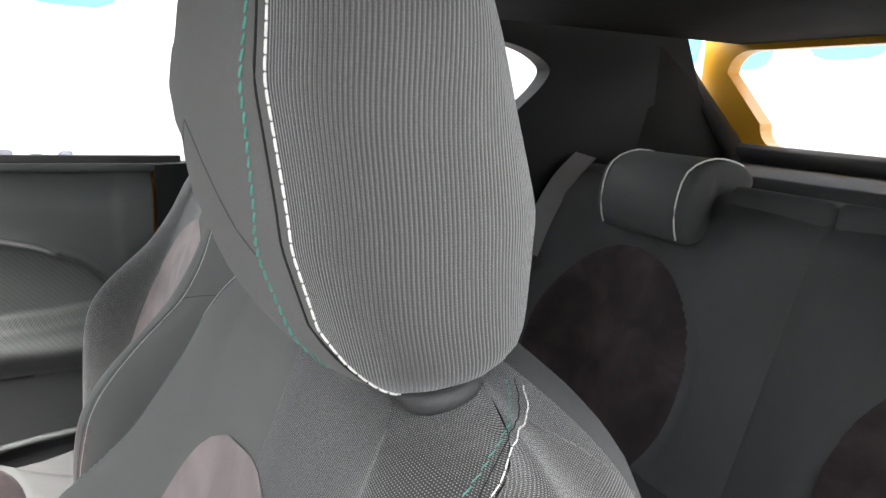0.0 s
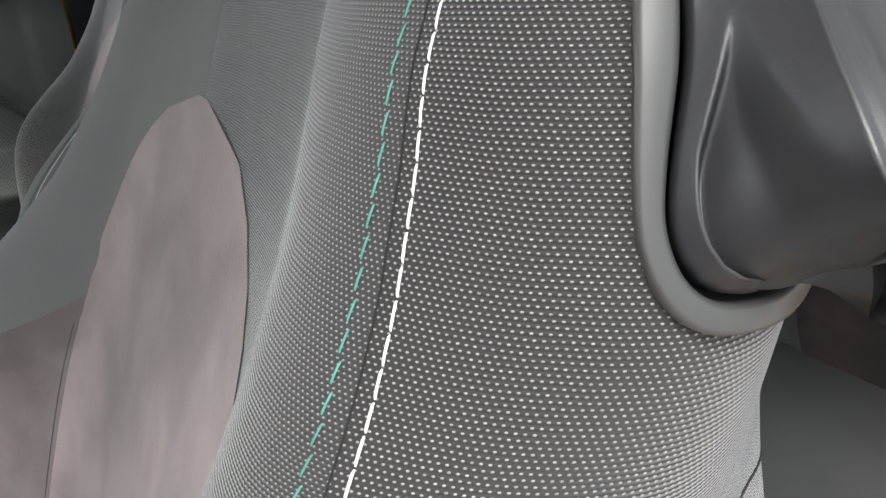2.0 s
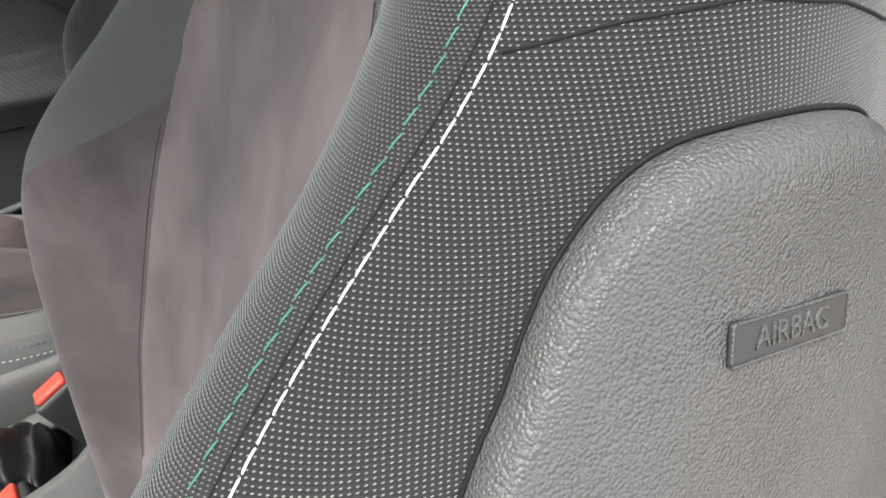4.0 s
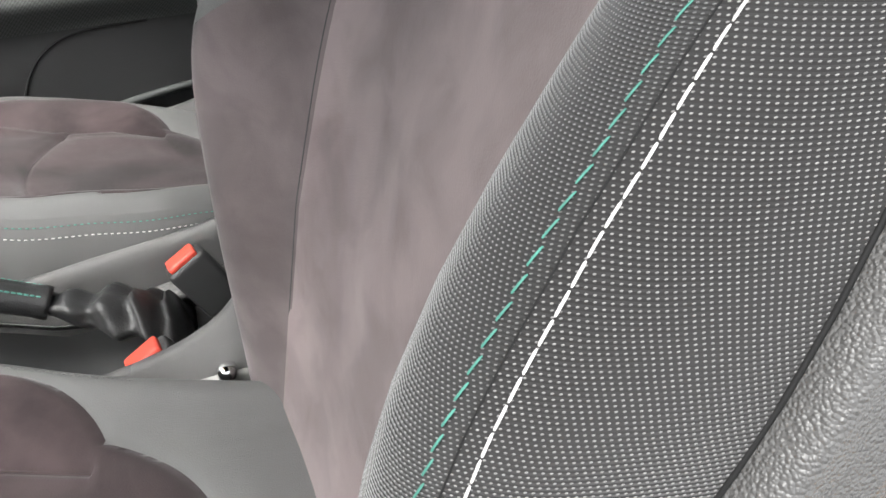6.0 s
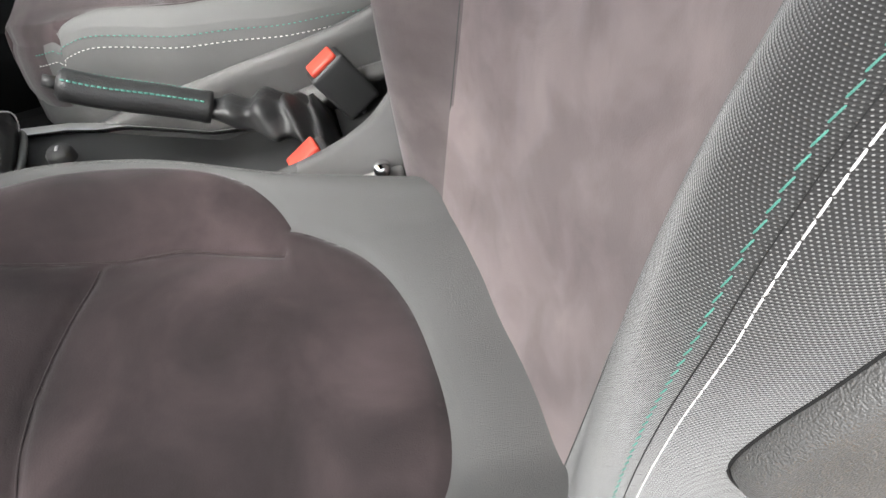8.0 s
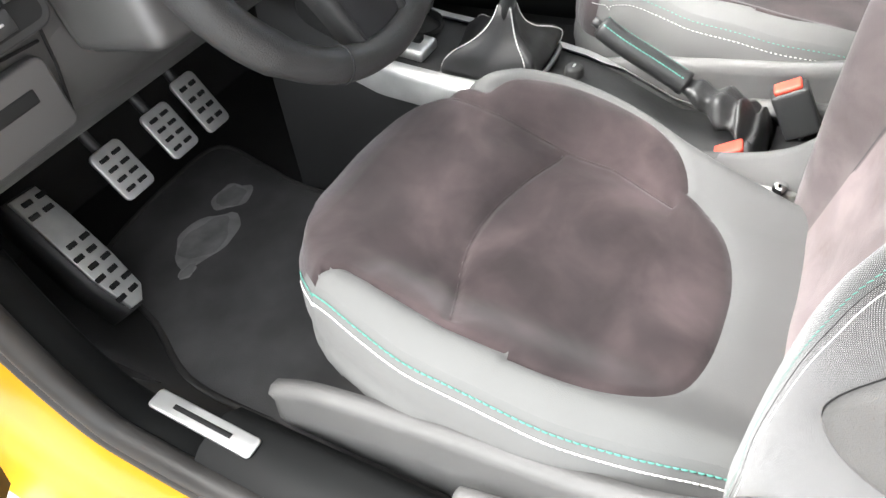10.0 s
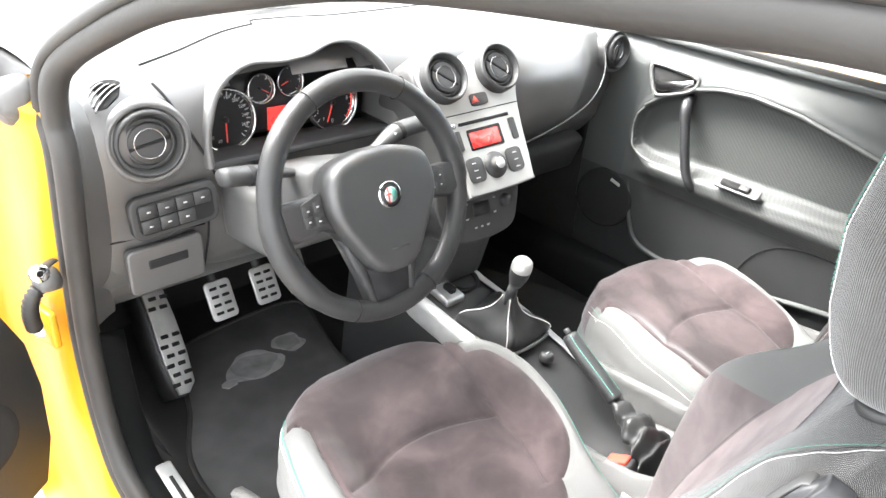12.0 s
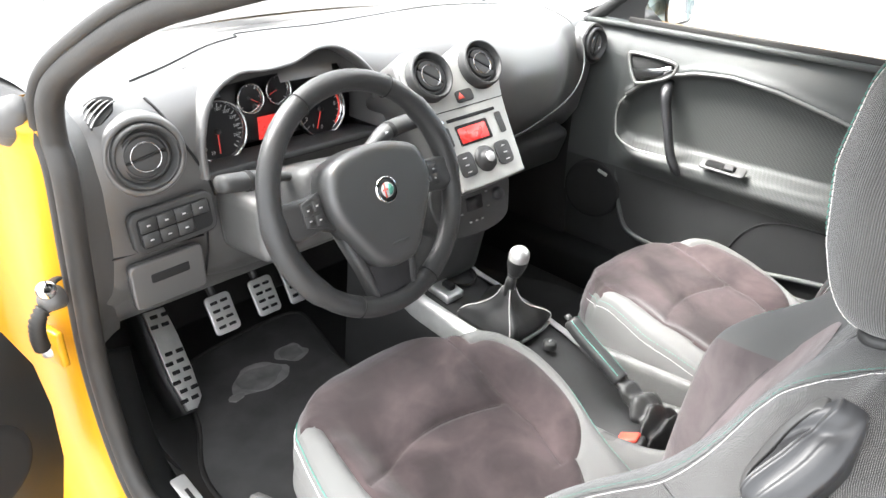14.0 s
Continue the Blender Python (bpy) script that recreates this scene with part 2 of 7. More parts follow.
M_FLOOR = material("white_showroom_floor", (0.36, 0.355, 0.35), rough=0.5, vary=0.04, vary_scale=1.5, bump=0.2, grain_scale=60)
M_WALL = material("white_banner_wall", (0.85, 0.85, 0.85), rough=0.7, vary=0.03, vary_scale=1.0)
M_BLUE = material("pale_blue_print", (0.14, 0.45, 0.75), rough=0.7, vary=0.05)
M_GREYPRINT = material("grey_print", (0.16, 0.16, 0.19), rough=0.7, vary=0.05)
M_MIRROR = material("mirror_glass", (0.85, 0.87, 0.88), rough=0.03, metal=1.0, vary=0.0)
M_GLASS = bpy.data.materials.new("window_glass")
M_GLASS.use_nodes = True
gb = M_GLASS.node_tree.nodes["Principled BSDF"]
gb.inputs["Transmission Weight"].default_value = 1.0
gb.inputs["Roughness"].default_value = 0.0
gb.inputs["IOR"].default_value = 1.02
gb.inputs["Base Color"].default_value = (0.96, 0.98, 0.97, 1)


# ---- mesh helpers ----
def part(name, bm, mat, parent=None, label="", smooth=True):
    me = bpy.data.meshes.new(name)
    bmesh.ops.recalc_face_normals(bm, faces=bm.faces)
    bm.to_mesh(me)
    bm.free()
    if smooth:
        for p in me.polygons:
            p.use_smooth = True
    me.materials.append(mat)
    ob = new(name, me)
    if parent:
        ob.parent = parent
        ob.matrix_parent_inverse = parent.matrix_world.inverted()
    if label:
        ob["label"] = label
    return ob


def thing(name, place, label, category, group="", kind=""):
    ob = new(name)
    ob.location = place
    bpy.context.view_layer.update()
    return tagged(ob, label, category, group, kind)


def grid(rows, closed_u=False, closed_v=False, caps=False, uvs=None):
    """A sheet through rows of points."""
    bm = bmesh.new()
    layer = bm.loops.layers.uv.new("cloth") if uvs else None
    vs = [[bm.verts.new(p) for p in r] for r in rows]
    nr, nc = len(rows), len(rows[0])
    for i in range(nr if closed_v else nr - 1):
        for j in range(nc if closed_u else nc - 1):
            a, b = (i, j), (i, (j + 1) % nc)
            c, d = ((i + 1) % nr, (j + 1) % nc), ((i + 1) % nr, j)
            try:
                f = bm.faces.new([vs[p[0]][p[1]] for p in (a, b, c, d)])
            except ValueError:
                continue
            if layer:
                for l, p in zip(f.loops, (a, b, c, d)):
                    l[layer].uv = uvs[p[0]][p[1]]
    if caps:
        for r in (vs[0], vs[-1]):
            try:
                bm.faces.new(r)
            except ValueError:
                pass
    return bm


def spline(pts, n=8, closed=False):
    """A smooth line through the points, n steps a stretch."""
    P = [Vector(p) for p in pts]
    out = []
    count = len(P) if closed else len(P) - 1
    for i in range(count):
        if closed:
            p0, p1, p2, p3 = P[i - 1], P[i], P[(i + 1) % len(P)], P[(i + 2) % len(P)]
        else:
            p0, p1, p2, p3 = P[max(i - 1, 0)], P[i], P[i + 1], P[min(i + 2, len(P) - 1)]
        for k in range(n):
            t = k / n
            out.append(0.5 * ((2 * p1) + (p2 - p0) * t + (2 * p0 - 5 * p1 + 4 * p2 - p3) * t * t + (3 * p1 - p0 - 3 * p2 + p3) * t ** 3))
    if not closed:
        out.append(P[-1].copy())
    return out


def tube(pts, r, sides=10, closed=False, flat=1.0, up=(0, 0, 1), bm=None):
    """A rod along the points; r may be a list; flat squeezes it along up."""
    P = [Vector(p) for p in pts]
    rs = r if isinstance(r, (list, tuple)) else [r] * len(P)
    rows = []
    for i, p in enumerate(P):
        a = P[i - 1] if (i > 0 or closed) else p
        b = P[(i + 1) % len(P)] if (i < len(P) - 1 or closed) else p
        d = (b - a).normalized()
        s = d.cross(Vector(up))
        if s.length < 1e-4:
            s = d.cross(Vector((0, 1, 0)))
        s.normalize()
        n = s.cross(d).normalized()
        rows.append([p + rs[i] * (math.cos(k * math.tau / sides) * s + flat * math.sin(k * math.tau / sides) * n) for k in range(sides)])
    made = grid(rows, closed_u=True, closed_v=closed, caps=not closed)
    if bm is None:
        return made
    join(bm, made)
    return bm


def join(bm, other):
    me = bpy.data.meshes.new("tmp")
    other.to_mesh(me)
    other.free()
    bm.from_mesh(me)
    bpy.data.meshes.remove(me)
    return bm


def rbox(size, m=None, bevel=0.004, seg=2):
    """A box with rounded edges."""
    bm = bmesh.new()
    bmesh.ops.create_cube(bm, size=1)
    bmesh.ops.scale(bm, vec=size, verts=bm.verts)
    if bevel:
        bmesh.ops.bevel(bm, geom=bm.edges[:], offset=bevel, segments=seg, profile=0.6, affect="EDGES")
    if m is not None:
        bmesh.ops.transform(bm, matrix=m, verts=bm.verts)
    return bm


def lathe(profile, m=None, sides=40):
    """Turned about z: (radius, height) pairs."""
    rows = [[(r * math.cos(k * math.tau / sides), r * math.sin(k * math.tau / sides), z) for k in range(sides)] for r, z in profile]
    bm = grid(rows, closed_u=True)
    bmesh.ops.remove_doubles(bm, verts=bm.verts, dist=1e-6)
    if m is not None:
        bmesh.ops.transform(bm, matrix=m, verts=bm.verts)
    return bm


def slab(outline, thick, m=None, bevel=0.002, seg=2):
    """A plate of the outline (x, y), its upper face at z = thick, with rounded rims."""
    bm = bmesh.new()
    lo = [bm.verts.new((x, y, 0)) for x, y in outline]
    f = bm.faces.new(lo)
    up = bmesh.ops.extrude_face_region(bm, geom=[f])
    top = [v for v in up["geom"] if isinstance(v, bmesh.types.BMVert)]
    bmesh.ops.translate(bm, verts=top, vec=(0, 0, thick))
    if bevel:
        edges = [e for e in bm.edges if all(v in top for v in e.verts)]
        bmesh.ops.bevel(bm, geom=edges, offset=bevel, segments=seg, profile=0.6, affect="EDGES")
    if m is not None:
        bmesh.ops.transform(bm, matrix=m, verts=bm.verts)
    return bm


def rounded(w, h, r, n=5):
    """The outline of a rectangle with round corners."""
    out = []
    for cx, cy, a in ((w / 2 - r, h / 2 - r, 0), (-w / 2 + r, h / 2 - r, 90), (-w / 2 + r, -h / 2 + r, 180), (w / 2 - r, -h / 2 + r, 270)):
        out += [(cx + r * math.cos(radians(a + 90 * k / n)), cy + r * math.sin(radians(a + 90 * k / n))) for k in range(n + 1)]
    return out


def frame_on(origin, x_axis, normal):
    """A pose whose z is the normal and whose x lies along x_axis."""
    z = Vector(normal).normalized()
    x = Vector(x_axis)
    x = (x - x.dot(z) * z).normalized()
    y = z.cross(x)
    m = Matrix((x, y, z)).transposed().to_4x4()
    m.translation = origin
    return m


def lerp_table(x, xs, ys):
    return float(np.interp(x, xs, ys))


def soft_table(x, xs, ys):
    """A smooth reading of a table."""
    s = 0.0
    for k, wt in ((-1, 0.25), (0, 0.5), (1, 0.25)):
        s += wt * float(np.interp(x + k * 0.018, xs, ys))
    return s


def soft_line(x, xs, ys):
    """A smooth line through the table, finer than soft_table."""
    return sum(wt * float(np.interp(x + k * 0.0025, xs, ys)) for k, wt in ((-1, 0.25), (0, 0.5), (1, 0.25)))


def stitches(line, normals, pitch, length, r, lift, mat, parent, name, skew=0.0):
    """Single threads laid one after another along a line on the cloth."""
    P = [Vector(p) for p in line]
    cum = [0.0]
    for a, b in zip(P, P[1:]):
        cum.append(cum[-1] + (b - a).length)

    def at(s):
        s = min(max(s, 0.0), cum[-1] - 1e-6)
        i = int(np.searchsorted(cum, s, side="right")) - 1
        i = min(max(i, 0), len(P) - 2)
        k = (s - cum[i]) / max(cum[i + 1] - cum[i], 1e-9)
        return P[i].lerp(P[i + 1], k), Vector(normals[i]).lerp(Vector(normals[i + 1]), k).normalized()

    verts, faces = [], []
    s = 0.0
    while s + length < cum[-1]:
        base = len(verts)
        for q, (f, h) in enumerate(((0.0, -0.5), (0.12, 0.6), (0.5, 1.0), (0.88, 0.6), (1.0, -0.5))):
            p, n = at(s + f * length)
            a, _ = at(s + f * length - 0.001)
            b, _ = at(s + f * length + 0.001)
            d = (b - a).normalized()
            side = d.cross(n).normalized()
            c = p + n * (lift + h * r * 0.6) + side * skew * (f - 0.5)
            rr = r * (0.55 if q in (0, 4) else 1.0)
            for k in range(6):
                ang = k * math.tau / 6
                verts.append(c + rr * (math.cos(ang) * side + 0.7 * math.sin(ang) * n))
        for q in range(4):
            for k in range(6):
                a0, b0 = base + q * 6 + k, base + q * 6 + (k + 1) % 6
                faces.append((a0, b0, b0 + 6, a0 + 6))
        faces.append(tuple(range(base, base + 6)))
        faces.append(tuple(range(base + 24, base + 30)))
        s += pitch
    me = bpy.data.meshes.new(name)
    me.from_pydata([tuple(v) for v in verts], [], faces)
    for p in me.polygons:
        p.use_smooth = True
    me.materials.append(mat)
    ob = new(name, me)
    ob.parent = parent
    ob.matrix_parent_inverse = parent.matrix_world.inverted()
    return ob


# ---- seats ----
ZT = [0.38, 0.46, 0.52, 0.58, 0.63, 0.67, 0.70, 0.73, 0.76, 0.79, 0.82, 0.85, 0.88, 0.91, 0.94, 0.96, 0.975, 0.99, 1.0]
STITCH_Y = [0.022, 0.021, 0.019, 0.017, 0.014, 0.011, 0.008, 0.003, -0.008, -0.031, -0.062, -0.093, -0.112, -0.127, -0.137, -0.146, -0.157, -0.176, -0.186]
HALF_W = [0.20, 0.222, 0.226, 0.228, 0.231, 0.234, 0.237, 0.239, 0.239, 0.235, 0.230, 0.226, 0.222, 0.217, 0.209, 0.205, 0.202, 0.200, 0.199]
REAR_Z = [0.38, 0.60, 0.72, 0.80, 0.87, 0.90, 0.955, 1.0]
REAR_Y = [-0.15, -0.195, -0.212, -0.210, -0.201, -0.206, -0.224, -0.232]
TOP = 0.996
SEAM_Z = [0.45, 0.53, 0.58, 0.64, 0.68, 0.716, 0.755, 0.78, 0.80, 0.815, 0.83, 0.845, 0.861, 0.88, 0.90, 0.91, 0.925, 0.937, 0.947, 0.958, 0.966, 0.977, 0.984, 0.989, 0.9915, 0.993]
SEAM_S = [4.78, 4.78, 4.72, 4.75, 4.78, 4.82, 4.80, 4.78, 4.74, 4.69, 4.66, 4.67, 4.72, 4.71, 4.68, 4.66, 4.64, 4.60, 4.57, 4.53, 4.51, 4.60, 4.93, 5.45, 5.85, 6.6]


def back_centre(z):
    return -0.142 - (z - 0.914) * 0.37 - 0.10 * max(0.0, 0.64 - z)


def back_section(z):
    """Half a section of the backrest, from the middle of its front round the bolster to the middle of its rear: (width, depth). It closes to a dome at the shoulders."""
    W = soft_table(z, ZT, HALF_W)
    c = back_centre(z)
    f = soft_table(z, ZT, STITCH_Y)
    r = soft_table(z, REAR_Z, REAR_Y)
    k = min(1.0, max(0.0, (0.955 - z) / 0.08))
    b = lerp_table(z, [0.70, 0.78, 0.82, 0.865, 0.905], [0.0, 0.006, 0.009, 0.007, 0.0])
    sec = [(0, c), (0.055, c - 0.001), (min(0.115, 0.58 * W), c + 0.003 + 0.06 * max(f - c, 0)), (W - 0.090, c + 0.45 * (f - c) + 0.002), (W - 0.055, f + 0.009 * k),
           (W - 0.020 - 0.25 * b, f - 0.009), (W - b, 0.55 * f + 0.45 * r), (W - 0.012 - b, r + 0.012), (W - 0.05, r - 0.022), (0.07, r - 0.035), (0, r - 0.035)]
    q = max(0.0, (z - 0.935) / (TOP - 0.935)) ** 2
    for i, k in ((6, 0.5), (7, 1.0), (8, 1.0), (9, 1.0), (10, 1.0)):
        w, d = sec[i]
        sec[i] = (w * (1 - 0.205 * q * k), d + 0.016 * q * k)
    u = max(0.0, (z - 0.966) / (TOP - 0.966))
    if u:
        g = max(0.01, 1 - min(u, 1.0) ** 2.8) ** (1 / 2.8)
        m = (c + r) / 2 - 0.012
        sec = [(w * g, m + (d - m) * g) for w, d in sec]
    return sec


def section_point(sec, s):
    """The smooth point of a half section at s, from 0 to 10."""
    i = min(int(s), 9)
    t = s - i
    g = lambda k: sec[min(max(k, 0), 10)]
    p0 = g(i - 1) if i > 0 else (-sec[1][0], sec[1][1])
    p3 = g(i + 2) if i < 9 else (-sec[9][0], sec[9][1])
    p1, p2 = g(i), g(i + 1)
    return [0.5 * (2 * p1[k] + (p2[k] - p0[k]) * t + (2 * p0[k] - 5 * p1[k] + 4 * p2[k] - p3[k]) * t * t + (3 * p1[k] - p0[k] - 3 * p2[k] + p3[k]) * t ** 3) for k in (0, 1)]


@functools.lru_cache(maxsize=None)
def on_top(w, d):
    """The place on the shoulder of the backrest above the point (w, d): along the section, and height."""
    best = (9.0, 5.0, 0.98)
    for s0, s1, z0, z1, n in ((4.4, 8.4, 0.968, 0.995, 26), (None, None, None, None, 14)):
        if s0 is None:
            s0, s1, z0, z1 = best[1] - 0.17, best[1] + 0.17, best[2] - 0.0011, min(best[2] + 0.0011, 0.9955)
        for i in range(n + 1):
            z = z0 + (z1 - z0) * i / n
            sec = back_section(z)
            for j in range(n + 1):
                p = section_point(sec, s0 + (s1 - s0) * j / n)
                e = math.hypot(p[0] - w, p[1] - d)
                if e < best[0]:
                    best = (e, s0 + (s1 - s0) * j / n, z)
    return best[1], best[2]


LEVER_RIM = spline([(0, -0.1790, 0.9790), (0, -0.1745, 0.9770), (0, -0.1690, 0.9690), (0, -0.1645, 0.9600), (0, -0.1610, 0.950), (0, -0.1580, 0.939), (0, -0.1553, 0.928), (0, -0.1540, 0.920), (0, -0.1550, 0.9135), (0, -0.1585, 0.9098), (0, -0.165, 0.9085),
                    (0, -0.178, 0.908), (0, -0.190, 0.910), (0, -0.1985, 0.920), (0, -0.2005, 0.945), (0, -0.197, 0.966), (0, -0.192, 0.976), (0, -0.186, 0.980)], 5, True)
LEVER_MID = Vector((0, -0.180, 0.942))
RIM_ANGLE = sorted((math.atan2(p.z - LEVER_MID.z, p.y - LEVER_MID.y), (p - LEVER_MID).length) for p in LEVER_RIM)


def lever_hole(y, z):
    """How far out a point of the flank lies within the lever's rim: below one is inside."""
    a = math.atan2(z - LEVER_MID.z, y - LEVER_MID.y)
    return math.hypot(y - LEVER_MID.y, z - LEVER_MID.z) / float(np.interp(a, [q[0] for q in RIM_ANGLE], [q[1] for q in RIM_ANGLE], period=math.tau))


def build_seat(cx, out, dy, label):
    """A front seat. cx: its middle; out: the way to its door along x; dy: how far it is slid forward."""
    seat = thing("front_seat", (cx, 0.2 + dy, 0.26), label, "car seat", "front seats")

    def bp(s, z, side):
        sec = back_section(z)
        w, d = section_point(sec, s)
        soft = min(1.0, max(0.0, (s - 0.5) / 0.5)) * min(1.0, max(0.0, (4.56 - s) / 0.5))
        if soft:
            near = [section_point(sec, s + h) for h in (-0.5, -0.25, 0.25, 0.5)]
            w, d = [v + soft * ((2 * v + sum(q[i] for q in near)) / 6 - v) for i, v in ((0, w), (1, d))]
        if side < 0:
            w *= 1 - 0.16 * min(1.0, max(0.0, (z - 0.88) / 0.11)) ** 2
        return Vector((cx + side * out * w, d + dy, z))

    def bn(s, z, side):
        a = bp(min(s + 0.1, 10), z, side) - bp(max(s - 0.1, 0), z, side)
        b = bp(s, min(z + 0.003, TOP - 0.0005), side) - bp(s, z - 0.004, side)
        n = a.cross(b).normalized()
        mid = Vector((cx, back_centre(z) - 0.045 + dy, z - 0.01))
        return n if n.dot(bp(s, z, side) - mid) > 0 else -n

    def white_at(z):
        """Where the white thread runs on the section: round the bolster, then back over the shoulder."""
        return soft_line(z, SEAM_Z, SEAM_S)

    def green_at(z):
        return white_at(z) - lerp_table(z, [0.45, 0.74, 0.80, 0.83, 0.96, 0.98], [0.15, 0.17, 0.18, 0.21, 0.20, 0.22])

    def patch(name, s0, s1, z0, z1, side, mat, ns=14, lift=0.0, label="", tilt=(0.0, 0.0), nz=44, hole=False):
        """A piece of the cover between two lines of the section; s0 and s1 may depend on z; tilt lowers its lower and upper edge along it."""
        rows, uvs, rise, below, cut = [], [], 0.0, None, []
        for kk, z in [(k / nz, z0 + (z1 - z0) * (math.sin(k / nz * math.pi / 2) if z1 > 0.98 else k / nz)) for k in range(nz + 1)]:
            zbase = z
            a = s0(z) if callable(s0) else s0
            b = s1(z) if callable(s1) else s1
            row, uvr, run, prev = [], [], 0.0, None
            for j in range(ns + 1):
                s = a + (b - a) * j / ns
                z = zbase - (tilt[0] * (1 - kk) + tilt[1] * kk) * j / ns
                p = bp(s, z, side) + (bn(s, z, side) * lift if lift else Vector())
                if prev is not None:
                    run += (p - prev).length
                prev = p
                if j == ns // 2:
                    here = p
                cut.append(hole and z > 0.90 and s > 4.7 and lever_hole(p.y, p.z) < 0.88)
                row.append(p)
                uvr.append(run + a * 0.05)
            if below is not None:
                rise += (here - below).length
            below = here
            uvr = [(r, z0 + rise) for r in uvr]
            rows.append(row)
            uvs.append(uvr)
        bm = grid(rows, uvs=uvs)
        if any(cut):
            bmesh.ops.delete(bm, geom=[v for v, c in zip(bm.verts[:], cut) if c], context="VERTS")
        return part(name, bm, mat, seat, label)

    edge = lambda z: 2.35 * math.sqrt(max(0.0, 1 - (max(0.0, z - 0.80) / 0.114) ** 2))
    under = lambda z: max(0.0, edge(z + 0.025) - 0.15)
    seam_at = lambda z: white_at(z) - 0.085
    for side in (1, -1):
        o = side == 1
        # backrest suede carries the brighter light in its colour; the cushion's does not
        patch("centre_panel", 0, edge, 0.39, 0.9138, side, M_SUEDE_LIT, 12, 0.0006, label="brushed mauve-grey suede panel, coloured lighter as if lit")
        if o:
            patch("front_bolster", under, seam_at, 0.39, TOP - 0.0002, side, M_CLOTH_FRONT, 24)
            patch("side_panel", seam_at, 7.6, 0.39, TOP - 0.0002, side, M_CLOTH, 64 if out < 0 else 26, label="grey mesh cloth side of the backrest", nz=150 if out < 0 else 44, hole=out < 0)
        else:
            # bolster insert: suede colour lightened halfway, for the light on the backrest
            patch("bolster_insert", under, 4.9, 0.39, 0.80, side, M_SUEDE_HALF_LIT, 14, label="suede insert of the bolster", tilt=(0.0, 0.07))
            patch("front_bolster", under, 4.9, 0.80, TOP - 0.0002, side, M_GREY, 16, tilt=(0.07, 0.0))
            patch("side_panel", 4.9, 7.6, 0.39, TOP - 0.0002, side, M_GREY, 20)
        patch("rear_panel", 7.6, 10, 0.39, TOP - 0.0002, side, M_DARKCLOTH, 12)
    # seams and threads on both bolsters
    for side in (1, -1):
        white_top = [(0.1635, -0.171), (0.160, -0.180), (0.151, -0.189), (0.141, -0.198), (0.133, -0.206), (0.123, -0.213), (0.108, -0.220)]
        green_top = [(0.1575, -0.167), (0.151, -0.180), (0.143, -0.191), (0.133, -0.199), (0.121, -0.207), (0.105, -0.215)]
        seam_top = [(0.159, -0.174), (0.151, -0.1845), (0.142, -0.1945), (0.133, -0.2025), (0.122, -0.210), (0.107, -0.2175)]
        cross_top = [(0.133, -0.207), (0.140, -0.213), (0.147, -0.219), (0.154, -0.225), (0.160, -0.233)]
        for at, top, mat, pitch, length, r, nm in ((white_at, white_top, M_WHITE, 0.0052, 0.0047, 0.00029, "white_stitching"), (green_at, green_top, M_GREEN, 0.0050, 0.0040, 0.00026, "green_stitching")):
            sz = [(at(z), z) for z in [0.45 + 0.526 * k / 140 for k in range(141)]] + [on_top(round(p.x, 4), round(p.y, 4)) for p in spline([(w, d, 0) for w, d in top], 4)]
            stitches([bp(q, z, side) for q, z in sz], [bn(q, z, side) for q, z in sz], pitch, length, r, 0.0002, mat, seat, nm, skew=0.0008 if mat == M_GREEN else 0.0)
        sz = [(seam_at(z), z) for z in [0.45 + 0.524 * k / 100 for k in range(101)]] + [on_top(round(p.x, 4), round(p.y, 4)) for p in spline([(w, d, 0) for w, d in seam_top], 4)]
        part("seam", tube([bp(q, z, side) + 0.0001 * bn(q, z, side) for q, z in sz], 0.00022, 6), M_SEAM, seat)
        sz = [on_top(w, d) for w, d in cross_top]
        stitches([bp(q, z, side) for q, z in sz], [bn(q, z, side) for q, z in sz], 0.0030, 0.0022, 0.0004, 0.0002, M_BELT, seat, "shoulder_stitching")
        zz = [0.42 + 0.36 * k / 40 for k in range(41)]
        part("panel_seam", tube([bp(edge(z), z, side) for z in zz], 0.0005, 6), M_DARKCLOTH, seat)
        cs_ = [(4.76 + 2.84 * k / 30) for k in range(31)]
        part("cross_seam", tube([bp(q, lerp_table(q, [4.76, 5.2, 5.7, 6.3, 6.85, 7.6], [0.8625, 0.8665, 0.8685, 0.865, 0.858, 0.852]), side) for q in cs_], 0.00042, 6), M_SEAM, seat)
    return seat, bp, bn


